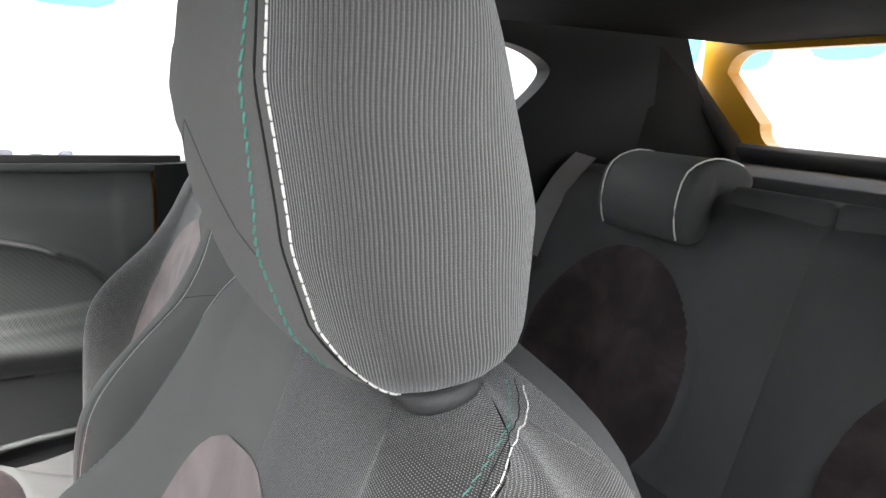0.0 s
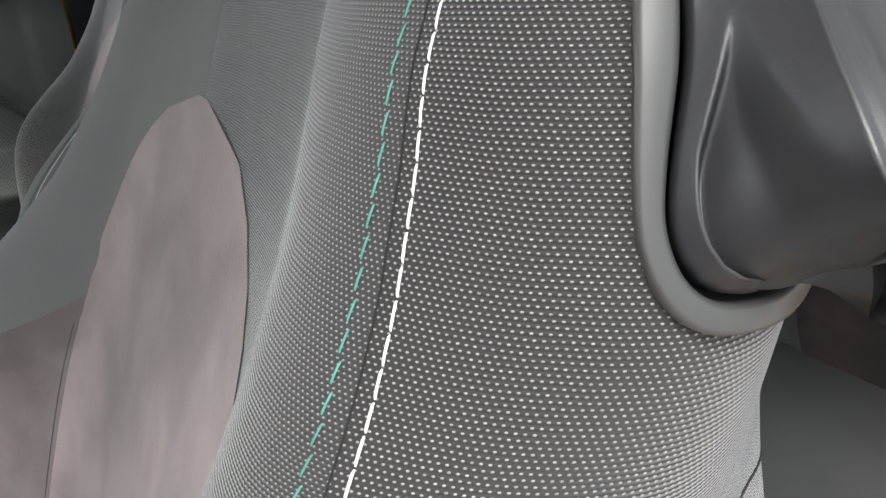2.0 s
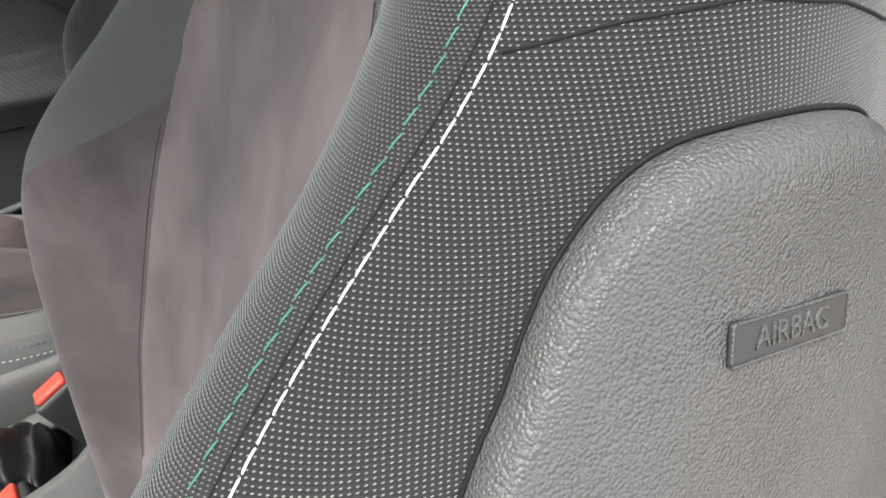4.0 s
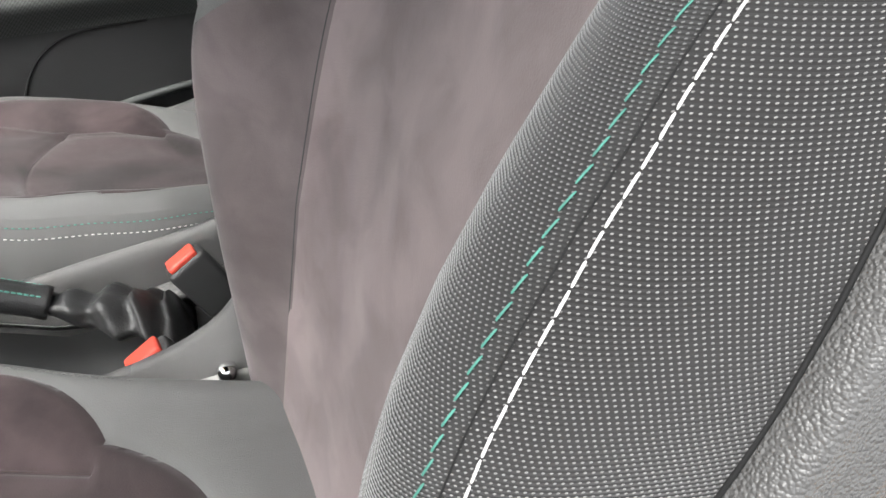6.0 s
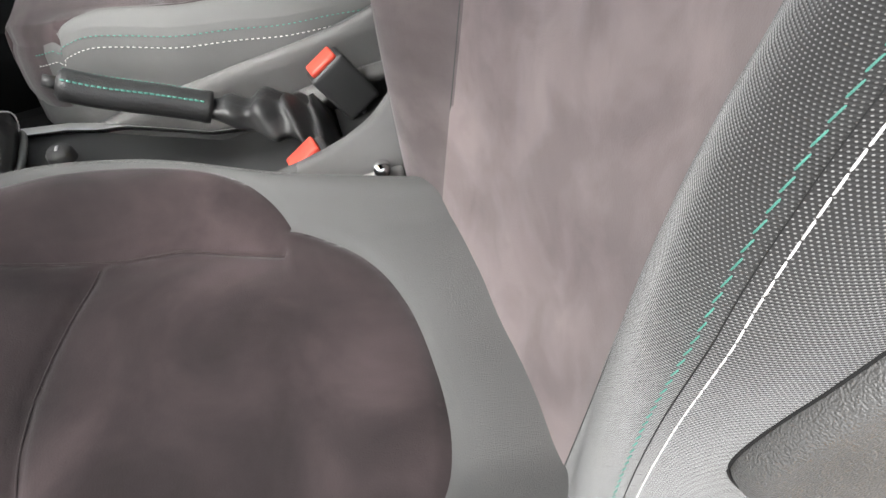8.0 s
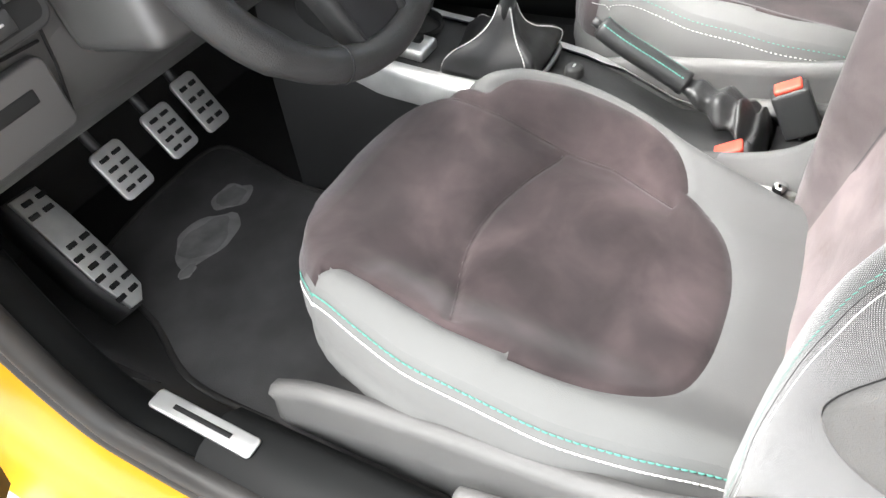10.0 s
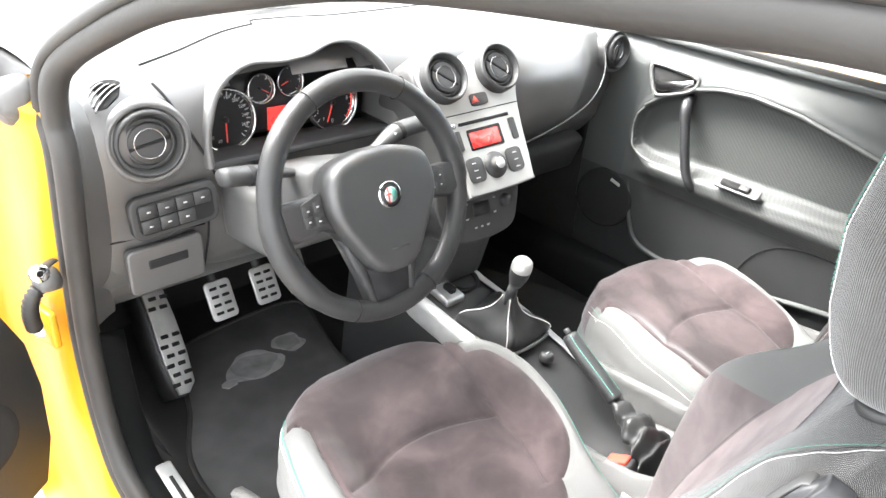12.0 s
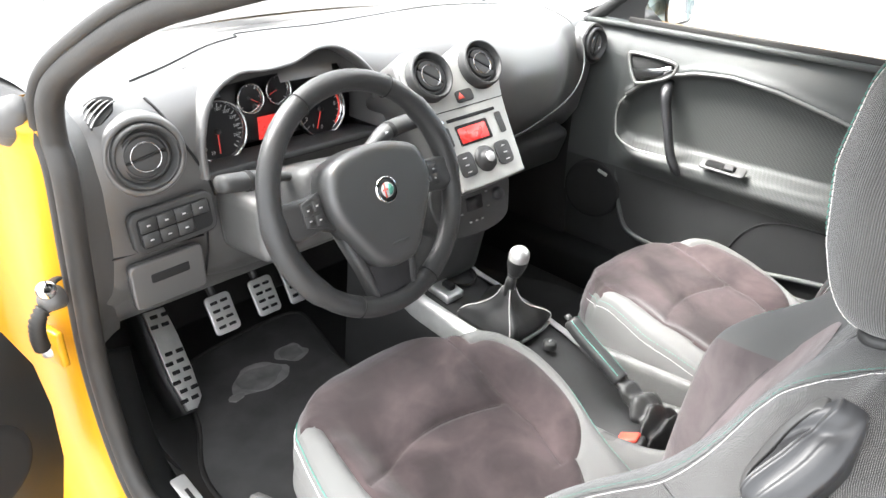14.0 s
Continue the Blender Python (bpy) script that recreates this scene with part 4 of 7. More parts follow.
driver, dbp, dbn = build_seat(-0.335, -1, 0.0, "driver's seat in grey mesh cloth and suede with white stitching")
build_headrest(driver, -0.335, -1, 0.0)
build_cushion(driver, -0.335, -1, 0.0)
build_handle(driver, dbp, dbn, -1)
build_airbag_panel(driver, dbp, dbn)
passenger, pbp, pbn = build_seat(0.335, 1, -0.05, "passenger seat in grey mesh cloth and dark mauve suede")
build_headrest(passenger, 0.335, 1, -0.05)
build_cushion(passenger, 0.335, -1, -0.075, 0.02)

# ---- surroundings ----
ground = part("ground", rbox((60, 60, 0.04), pose(0, 0, -0.02), 0), M_FLOOR)
tagged(ground, "white smooth showroom floor", "floor", kind="structure")
for nm, cx, cy, sx, sy in (("wall_east", 4.0, 0.0, 0.1, 12), ("wall_south", 0, -3.6, 8, 0.1), ("wall_north", 0, 6.0, 8, 0.1)):
    w = part(nm, rbox((sx, sy, 3.0), pose(cx, cy, 1.5), 0), M_WALL)
    tagged(w, "white printed banner wall", "wall", kind="structure")


def letter_bow(w, h, stroke, n=28):
    """A plain ring-shaped print, as a band bent round."""
    rows = []
    for k in range(n):
        a = k * math.tau / n
        ca, sa = math.cos(a), math.sin(a)
        kk = (abs(ca) ** 4 + abs(sa) ** 4) ** -0.25
        rows.append([(w / 2 * ca * kk, h / 2 * sa * kk, 0.0), ((w / 2 - stroke) * ca * kk, (h / 2 - stroke) * sa * kk, 0.0)])
    return grid(rows, closed_v=True)


for y, z, w in ((-1.5, 1.75, 0.5), (-0.75, 1.75, 0.55), (0.15, 1.78, 0.6), (0.95, 1.75, 0.55)):
    bm = letter_bow(w, 0.72, 0.14)
    bmesh.ops.transform(bm, matrix=frame_on((3.944, y, z), (0, 1, 0), (-1, 0, 0)), verts=bm.verts)
    tagged(part("banner_print", bm, M_BLUE), "pale blue printed ring on the white banner wall", "print", "banner prints")
for y, h in ((-0.62, 0.16), (-0.48, 0.22), (-0.32, 0.14), (-0.16, 0.16), (0.02, 0.14), (0.2, 0.22), (0.34, 0.2), (0.48, 0.24)):
    b = part("banner_bar", slab(rounded(0.07, h, 0.02), 0.003, frame_on((3.946, y, 0.70), (0, 1, 0), (-1, 0, 0)), 0), M_GREYPRINT)
    tagged(b, "grey printed bar on the white banner wall", "print", "banner bars")
for x, z, w, m_ in ((3.0, 1.62, 0.5, M_BLUE), (2.4, 1.62, 0.42, M_BLUE), (1.75, 1.66, 0.5, M_BLUE), (1.1, 1.62, 0.5, M_BLUE)):
    bm = letter_bow(w, 0.55, 0.13)
    bmesh.ops.transform(bm, matrix=frame_on((x, -3.545, z), (-1, 0, 0), (0, 1, 0)), verts=bm.verts)
    tagged(part("banner_print", bm, m_), "pale blue printed ring on the white banner wall", "print", "banner prints")
post = part("canopy_post", tube([(3.5, 1.05, 0.0), (3.5, 1.0, 2.9)], 0.14, 16), M_WALL)
tagged(post, "round white canopy post standing on the floor", "post")

# ---- body shell ----
floor = part("floor", rbox((1.30, 2.8, 0.03), pose(0, -0.15, 0.232), 0), M_CARPET_SHADED)
tagged(floor, "black carpeted car floor", "floor", kind="structure")
firewall = part("wall_firewall", rbox((1.36, 0.04, 0.74), pose(0, 1.12, 0.58, 14, 0, 0), 0.01), M_CARPET_SHADED)
tagged(firewall, "black carpeted bulkhead behind the pedals", "bulkhead", kind="structure")

ring = [(-0.655, 0.654, 0.993), (-0.655, 0.673, 0.94), (-0.655, 0.664, 0.89), (-0.655, 0.695, 0.74), (-0.655, 0.722, 0.55), (-0.655, 0.68, 0.38), (-0.655, 0.58, 0.335), (-0.655, 0.2, 0.33), (-0.655, -0.3, 0.335), (-0.655, -0.55, 0.42), (-0.65, -0.62, 0.7), (-0.64, -0.60, 0.95), (-0.60, -0.45, 1.19), (-0.595, -0.2, 1.224), (-0.598, -0.05, 1.2185), (-0.603, 0.15, 1.195), (-0.61, 0.35, 1.146), (-0.62, 0.43, 1.121), (-0.635, 0.515, 1.083), (-0.645, 0.62, 1.032)]
rr = spline(ring, 6, True)
seal = part("door_seal", tube(rr, 0.016, 10, True, up=(1, 0, 0)), M_RUBBER)
tagged(seal, "black rubber seal round the door opening", "seal", kind="structure")
lip = part("door_seal_lip", tube([p + Vector((-0.012, 0, 0)) + Vector((0, p.y - 0.05, p.z - 0.72)).normalized() * 0.016 for p in rr], 0.008, 8, True, up=(1, 0, 0)), M_RUBBER)
tagged(lip, "black outer lip of the door seal", "seal", kind="structure")


def reach(p):
    """How wide the painted flange is beside the seal: wide along the front pillar and the sill, thin along the roof."""
    if p.z > 1.0:
        return 0.05
    if p.z > 0.90 and p.y > 0.4:
        return 0.05 + 0.95 * (1.0 - p.z) / 0.10
    return 1.0


rows = []
for dx, grow in ((0.008, 0.004), (-0.012, 0.012), (-0.028, 0.032), (-0.045, 0.075), (-0.055, 0.13), (-0.075, 0.155), (-0.10, 0.16)):
    row = []
    for p in rr:
        d = Vector((0, p.y - 0.05, p.z - 0.72)).normalized()
        k = reach(p)
        row.append(p + Vector((dx * (1 if p.z < 0.95 else 0.12), 0, 0)) + d * grow * k)
    rows.append(row)
flange = part("door_frame", grid(rows, closed_u=True), M_YELLOW)
tagged(flange, "glossy yellow painted door opening of the car body", "car body", kind="structure")
inner_rows = []
for dx, grow in ((0.0, -0.004), (0.03, 0.012), (0.06, 0.03), (0.07, 0.06)):
    inner_rows.append([p + (Vector((dx, 0, 0)) + Vector((0, p.y - 0.05, p.z - 0.72)).normalized() * grow) * (0.2 if p.y > 0.45 and 0.56 < p.z < 1.02 else 1.0) for p in rr])
trim = part("trim_sill", grid(inner_rows, closed_u=True), M_REARTRIM)
tagged(trim, "black plastic trim inside the door opening", "trim", kind="structure")
rows = []
for y in [0.735 + 0.41 * k / 14 for k in range(15)]:
    rows.append([(-0.645, y, 0.72), (-0.635, y, 0.6), (-0.625 + 0.02 * math.sin(y * 9), y, 0.45), (-0.605, y, 0.36), (-0.565, y, 0.275), (-0.55, y, 0.25)])
kick = part("trim_kick", grid(rows), M_CARPET)
tagged(kick, "black plastic footwell side trim", "trim", kind="structure")
rows = []
for y in [-0.6 + 1.14 * k / 14 for k in range(15)]:
    rows.append([(-0.655, y, 0.335), (-0.63, y, 0.352), (-0.585, y, 0.352), (-0.565, y, 0.335), (-0.555, y, 0.25)])
sill_in = part("trim_sill_inner", grid(rows), M_REARTRIM)
tagged(sill_in, "black plastic sill cover along the floor", "trim", kind="structure")
rows = []
for y in [-0.62 + 1.86 * k / 14 for k in range(15)]:
    rows.append([(0.665, y, 0.36), (0.64, y, 0.358), (0.60, y, 0.345), (0.585, y, 0.32), (0.58, y, 0.245)])
sill_r = part("trim_sill_passenger", grid(rows), M_REARTRIM)
tagged(sill_r, "black plastic sill cover on the passenger side", "trim", kind="structure")
kick_r = part("trim_kick_passenger", rbox((0.03, 0.50, 0.66), pose(0.652, 0.985, 0.62), 0.01), M_CARPET_SHADED)
tagged(kick_r, "black carpeted footwell side", "trim", kind="structure")
scuff = part("scuff_plate", slab(rounded(0.026, 0.16, 0.006), 0.003, pose(-0.606, 0.555, 0.3535, 0, 0, -2)), M_ALU)
tagged(scuff, "brushed aluminium scuff plate on the sill", "scuff plate")
part("lettering_bar", rbox((0.006, 0.09, 0.001), pose(-0.606, 0.555, 0.357, 0, 0, -2), 0), M_BLACK, scuff)

# hinge pillar hardware
strap = thing("door_check_strap", (-0.70, 0.64, 0.80), "steel door check strap with a black cover", "door check")
part("strap_arm", tube(spline([(-0.690, 0.675, 0.755), (-0.705, 0.645, 0.768), (-0.72, 0.61, 0.778)], 4), 0.007, 8, flat=0.5), M_PLASTIC, strap)
part("strap_eye", lathe([(0.004, 0.006), (0.011, 0.006), (0.012, 0), (0.011, -0.006), (0.004, -0.006)], pose(-0.722, 0.606, 0.782, 70, 0, 0), 20), M_CHROME, strap)
cable = thing("door_cable_boot", (-0.70, 0.68, 0.72), "black ribbed rubber cable boot of the door", "cable boot")
part("boot_socket", lathe([(0.0, 0.024), (0.013, 0.024), (0.016, 0.016), (0.018, 0.0), (0.0, 0.0)], frame_on((-0.688, 0.70, 0.715), (0, 0, 1), (-0.9, -0.4, 0.1)), 24), M_GRAIN, cable)
bp_pts = spline([(-0.710, 0.695, 0.708), (-0.722, 0.695, 0.69), (-0.725, 0.70, 0.665), (-0.722, 0.71, 0.64)], 7)
part("boot_bellows", tube(bp_pts, [0.0085 + 0.003 * (k % 2) for k in range(len(bp_pts))], 12), M_RUBBER, cable)
for z, y in ((0.62, 0.735),):
    leaf = part("door_hinge", rbox((0.012, 0.05, 0.06), pose(-0.702, y, z, 0, 0, 12), 0.004), M_YELLOW, flange)
    part("hinge_bolt", lathe([(0.0, 0.009), (0.006, 0.009), (0.009, 0.004), (0.010, 0.0)], frame_on((-0.712, y - 0.012, z), (0, 0, 1), (-1, -0.2, 0)), 12), M_ALU, leaf, "bare steel bolt")
gus = part("mirror_gusset", tube(spline([(-0.675, 0.70, 0.985), (-0.685, 0.72, 0.96), (-0.69, 0.725, 0.93)], 5), [0.012, 0.016, 0.02, 0.024, 0.026, 0.026, 0.026, 0.024, 0.02, 0.016, 0.012], 10), M_GRAIN)
tagged(gus, "grey plastic corner piece at the pillar foot", "trim piece")

# open driver's door, seen along its front edge
dd = thing("driver_door", (-0.76, 0.76, 0.33), "open driver's door with black trim and speaker", "car door")
dm = Matrix.Translation((-0.752, 0.765, 0.0)) @ pose(0, 0, 0, 0, 0, 196)
out_pts = [(0.02, 0.36), (0.0, 0.44), (-0.004, 0.54), (0.004, 0.62), (0.03, 0.69), (0.08, 0.74), (0.2, 0.78), (0.9, 0.84), (0.95, 0.8), (0.95, 0.4), (0.88, 0.33), (0.1, 0.32)]
part("door_card", slab([(x, z) for x, z in out_pts], 0.06, dm @ pose(0, 0.06, 0, 90, 0, 0), 0.02, 3), M_PLASTIC, dd)
part("speaker_grille", lathe([(0.0, 0.004), (0.06, 0.006), (0.07, 0.004), (0.075, 0.0)], dm @ pose(0.11, 0.058, 0.50, -90, 0, 0), 32), M_BLACK, dd)
part("door_skin", slab([(x, z) for x, z in out_pts], 0.04, dm @ pose(0, -0.002, 0, 90, 0, 0), 0.01), M_YELLOW, dd)

# roof, pillars, windscreen
roof = part("ceiling", rbox((1.13, 1.70, 0.03), pose(0, -0.61, 1.262), 0.012), M_LINER)
tagged(roof, "black cloth roof lining", "roof lining", kind="structure")
skin = part("roof_skin", rbox((1.2, 2.05, 0.015), pose(0, -0.60, 1.296), 0.006), M_YELLOW)
tagged(skin, "yellow painted roof panel", "roof", kind="structure")
header = part("trim_header", rbox((1.1, 0.06, 0.04), pose(0, 0.25, 1.25, 25, 0, 0), 0.012), M_LINER)
tagged(header, "black trim over the windscreen", "trim", kind="structure")
for sx in (1, -1):
    up = 0.03 if sx > 0 else 0.0
    pl = part("pillar_front", tube(spline([(sx * 0.665, 0.78, 0.93), (sx * 0.628 + up * 0.3, 0.56, 1.075 + up * 0.5), (sx * 0.606 + up * 0.5, 0.45, 1.124 + up * 0.7), (sx * 0.590 + up * 0.7, 0.33, 1.167 + up), (sx * 0.57 + up, 0.14, 1.232 + up), (sx * 0.55 + up, -0.1, 1.255 + up)], 6), 0.019, 12, flat=0.8), M_PLASTIC)
    tagged(pl, "black windscreen pillar trim", "pillar", kind="structure")
ws = part("window_windscreen", grid([[Vector((x, y, z)) + Vector((0, 0.06 * (1 - (x / 0.62) ** 2), 0)) for x in [-0.62 + 1.24 * k / 12 for k in range(13)]] for y, z in ((1.12, 0.94), (0.7, 1.10), (0.24, 1.27))]), M_GLASS)
ws.visible_shadow = False
tagged(ws, "clear curved windscreen", "windscreen", kind="structure")
rows = []
for y, top, wide, foot in ((1.235, 0.862, 0.790, 0.33), (1.40, 0.822, 0.795, 0.36), (1.60, 0.770, 0.790, 0.36), (1.80, 0.705, 0.765, 0.33), (1.93, 0.635, 0.715, 0.29), (2.00, 0.54, 0.64, 0.27), (2.03, 0.42, 0.59, 0.26)):
    half = [(wide * 0.97, foot), (wide, 0.45 * foot + 0.55 * top), (wide * 0.985, top - 0.075), (wide * 0.93, top - 0.030), (wide * 0.72, top - 0.012), (wide * 0.36, top - 0.002), (0.0, top)]
    rows.append([Vector((x, y, z)) for x, z in half] + [Vector((-x, y, z)) for x, z in half[-2::-1]])
cowl = part("bonnet", grid(rows), M_YELLOW)
tagged(cowl, "yellow painted bonnet and wings", "bonnet", kind="structure")
for sx in (1, -1):
    rows = [[Vector((sx * x, y, z)) for x, z in ((0.70, 0.86 - 0.02 * (y - 0.9)), (0.755, 0.845), (0.785, 0.79), (0.795, 0.62), (0.775, 0.34))] for y in (0.93, 1.03, 1.13, 1.234)]
    wing = part("wing_rear", grid(rows), M_YELLOW)
    tagged(wing, "yellow painted wing behind the front wheel", "car body", kind="structure")
# cowl strip in grey, standing in for the dashboard's reflection in the glass
scuttle = part("cowl", grid([[Vector((x, y + 0.06 * (1 - (x / 0.75) ** 2), z)) for x in [-0.75 + 1.5 * k / 16 for k in range(17)]] for y, z in ((1.09, 0.938), (1.11, 0.947), (1.15, 0.945), (1.20, 0.915), (1.215, 0.86))]), M_BELT)
tagged(scuttle, "cowl at the foot of the windscreen, grey for the dashboard's reflection", "cowl", kind="structure")
wiper = part("wiper", tube([(-0.45, 1.13, 0.965), (0.1, 1.19, 0.965), (0.5, 1.18, 0.97)], 0.007, 8), M_PLASTIC)
tagged(wiper, "black wiper arm lying below the windscreen", "wiper")

# ---- passenger door ----
pdoor = thing("passenger_door", (0.66, 0.25, 0.33), "closed passenger door with carbon-pattern panel and grab handle", "car door")
TOP_Y = [-0.09, -0.04, 0.03, 0.15, 0.25, 0.355, 0.43, 0.504, 0.56, 0.60, 0.615]
TOP_Z = [0.74, 0.79, 0.82, 0.85, 0.872, 0.882, 0.876, 0.856, 0.826, 0.790, 0.760]
BOT_Z = [0.728, 0.706, 0.698, 0.692, 0.688, 0.684, 0.681, 0.676, 0.677, 0.690, 0.712]


def recess(y, z):
    """Above zero inside the carbon-pattern panel, in metres from its rim."""
    if y < -0.09 or y > 0.615:
        return -0.02
    return min(float(np.interp(y, TOP_Y, TOP_Z)) - z, z - float(np.interp(y, TOP_Y, BOT_Z)), y + 0.09, 0.615 - y)


def card_x(y, z):
    x = 0.632 + 0.018 * max(0, (0.62 - z) / 0.3) + 0.032 * max(0.0, (z - 0.885) / 0.067) ** 1.5
    d = recess(y, z)
    if d > -0.03:
        k = min(1.0, max(0.0, (d + 0.004) / 0.012))
        x += 0.024 * k * k * (3 - 2 * k)
        x -= 0.007 * math.exp(-((d + 0.012) / 0.008) ** 2)
    if 0.57 < z < 0.70 and y < 0.60:
        x -= 0.030 * math.exp(-((z - 0.652) / 0.030) ** 2) * min(1, max(0, (0.60 - y) / 0.06))
    return x


ny, nz = 120, 90
cells = {"door_card": bmesh.new(), "lower_card": bmesh.new(), "carbon_panel": bmesh.new()}
P = [[(0.75 - 0.90 * i / ny, 0.34 + 0.612 * k / nz) for k in range(nz + 1)] for i in range(ny + 1)]
V = {nm: {} for nm in cells}
for i in range(ny):
    for k in range(nz):
        q = [(i, k), (i + 1, k), (i + 1, k + 1), (i, k + 1)]
        y, z = (P[i][k][0] + P[i + 1][k + 1][0]) / 2, (P[i][k][1] + P[i + 1][k + 1][1]) / 2
        nm = "carbon_panel" if (recess(y, z) > 0 or (0.605 < z < 0.70 and y < 0.57)) else "door_card" if z > 0.605 else "lower_card"
        vs = []
        for a, b in q:
            if (a, b) not in V[nm]:
                yy, zz = P[a][b]
                V[nm][(a, b)] = cells[nm].verts.new((card_x(yy, zz), yy, zz))
            vs.append(V[nm][(a, b)])
        cells[nm].faces.new(vs)
part("door_card", cells["door_card"], M_DOOR, pdoor)
part("lower_card", cells["lower_card"], M_PLASTIC, pdoor, "black plastic lower door trim")
part("carbon_panel", cells["carbon_panel"], M_CARBON, pdoor, "dark grey carbon-pattern panel")
part("door_shell", rbox((0.10, 0.95, 0.66), pose(0.735, 0.28, 0.63), 0.02), M_YELLOW, pdoor)
part("window_ledge", rbox((0.07, 0.92, 0.014), pose(0.675, 0.29, 0.955), 0.005), M_DOOR, pdoor)
part("window_seal", rbox((0.008, 0.84, 0.016), pose(0.655, 0.22, 0.967), 0.003), M_RUBBER, pdoor)
pw = part("window_pane", rbox((0.004, 0.86, 0.30), pose(0.665, 0.18, 1.10, 0, -10, 0), 0), M_GLASS, pdoor)
pw.visible_shadow = False
rimline = [(card_x(y, float(np.interp(y, TOP_Y, TOP_Z)) + 0.006) - 0.002, y, float(np.interp(y, TOP_Y, TOP_Z)) + 0.006) for y in [0.60 - 0.60 * k / 40 for k in range(41)]]
part("panel_bead", tube(rimline, 0.0045, 8), M_DARKSILVER, pdoor, "grey bead along the panel's top")
edge = spline([(0, 0.600, 0.794), (0, 0.617, 0.765), (0, 0.619, 0.730), (0, 0.607, 0.690), (0, 0.575, 0.675), (0, 0.52, 0.673), (0, 0.44, 0.676)], 6)
part("panel_bead", tube([(card_x(p.y, p.z) - 0.001, p.y, p.z) for p in edge], 0.0022, 6), M_SILVER, pdoor, "thin silver bead round the pocket")
part("grab_handle", tube(spline([(0.645, 0.500, 0.845), (0.612, 0.490, 0.825), (0.600, 0.470, 0.77), (0.594, 0.445, 0.70), (0.596, 0.428, 0.665), (0.608, 0.420, 0.645)], 6), [0.010] * 4 + [0.013] * 23 + [0.012] * 4, 12, flat=0.8), M_HANDLE, pdoor, "black plastic grab handle")
sw = part("switch_panel", slab(rounded(0.105, 0.030, 0.008), 0.004, frame_on((0.603, 0.315, 0.692), (0, -1, 0), (-0.6, 0, 0.8)), 0.002), M_BEZEL, pdoor, "dark window switch panel")
part("switch_recess", slab(rounded(0.070, 0.018, 0.005), 0.001, frame_on((0.6005, 0.320, 0.696), (0, -1, 0), (-0.6, 0, 0.8)), 0), M_BLACK, sw)
part("window_switch", rbox((0.022, 0.014, 0.006), frame_on((0.599, 0.300, 0.698), (0, -1, 0), (-0.6, 0, 0.8)), 0.002), M_PLASTIC, sw)
tri = [(-0.062, 0.026), (-0.05, 0.034), (0.045, 0.022), (0.062, 0.008), (0.045, -0.014), (-0.02, -0.034), (-0.04, -0.03), (-0.055, 0.0)]
lm = frame_on((0.629, 0.545, 0.868), (0, -1, 0.08), (-1, 0, 0.15))
lever_surround = part("lever_bezel", tube([lm @ Vector((p.x, p.y, 0.004)) for p in spline([(a, b, 0) for a, b in tri], 4, True)], 0.0045, 8, True), M_DARKSILVER, pdoor, "silver rim of the door lever")
part("lever_recess", slab(tri, 0.002, lm, 0), M_BLACK, lever_surround)
part("door_lever", slab([(-0.045, -0.002), (0.02, 0.004), (0.05, 0.014), (0.054, 0.004), (0.03, -0.012), (-0.02, -0.026), (-0.036, -0.022)], 0.010, lm, 0.003, 2), M_CHROME, lever_surround, "chrome door lever")
part("card_seam", tube([(card_x(p.y, p.z) - 0.0005, p.y, p.z) for p in spline([(0, 0.285, 0.40), (0, 0.265, 0.50), (0, 0.225, 0.565), (0, 0.16, 0.598), (0, 0.05, 0.604)], 6)], 0.002, 6), M_SEAM, pdoor)
part("card_ledge", tube(spline([(0.640, 0.60, 0.60), (0.640, 0.575, 0.50), (0.640, 0.53, 0.435), (0.636, 0.40, 0.425), (0.632, 0.22, 0.455), (0.632, 0.05, 0.485), (0.632, -0.13, 0.50)], 8), 0.007, 8), M_DOOR, pdoor)
spk = part("speaker_grille", lathe([(0.0, 0.008), (0.05, 0.010), (0.068, 0.008), (0.074, 0.010), (0.079, 0.006), (0.082, 0.0)], frame_on((0.630, 0.655, 0.525), (0, 1, 0), (-1, -0.15, 0.05)), 40), M_BLACK, pdoor, "round black speaker grille")
part("speaker_badge", rbox((0.030, 0.008, 0.002), frame_on((0.616, 0.625, 0.583), (0, -1, -0.25), (-1, 0, 0.1)), 0.0008), M_SILVER, spk)
mir = thing("wing_mirror", (0.80, 0.60, 0.93), "silver-blue wing mirror outside the passenger window", "mirror")
part("mirror_shell", slab(rounded(0.30, 0.15, 0.05), 0.09, frame_on((0.895, 0.665, 1.002), (1, 0.10, 0), (0.1, 1, 0)), 0.035, 4), M_SILVERBLUE, mir)
part("mirror_rim", slab(rounded(0.235, 0.142, 0.045), 0.006, frame_on((0.960, 0.655, 1.002), (1, 0.10, 0), (0.12, -1, 0.05)), 0.002), M_PLASTIC, mir)
part("mirror_pane", slab(rounded(0.222, 0.128, 0.04), 0.003, frame_on((0.960, 0.6515, 1.002), (1, 0.10, 0), (0.12, -1, 0.05)), 0.001), M_MIRROR, mir, "reflecting mirror pane")
part("mirror_foot", tube([(0.70, 0.60, 0.955), (0.80, 0.68, 0.965)], 0.024, 10), M_PLASTIC, mir)
sail = part("trim_sail", grid([[(0.655, 0.60, 0.965), (0.655, 0.78, 0.965)], [(0.648, 0.60, 1.0), (0.645, 0.70, 1.0)], [(0.632, 0.575, 1.05), (0.630, 0.62, 1.06)]]), M_PLASTIC)
tagged(sail, "black plastic corner behind the mirror", "trim", kind="structure")

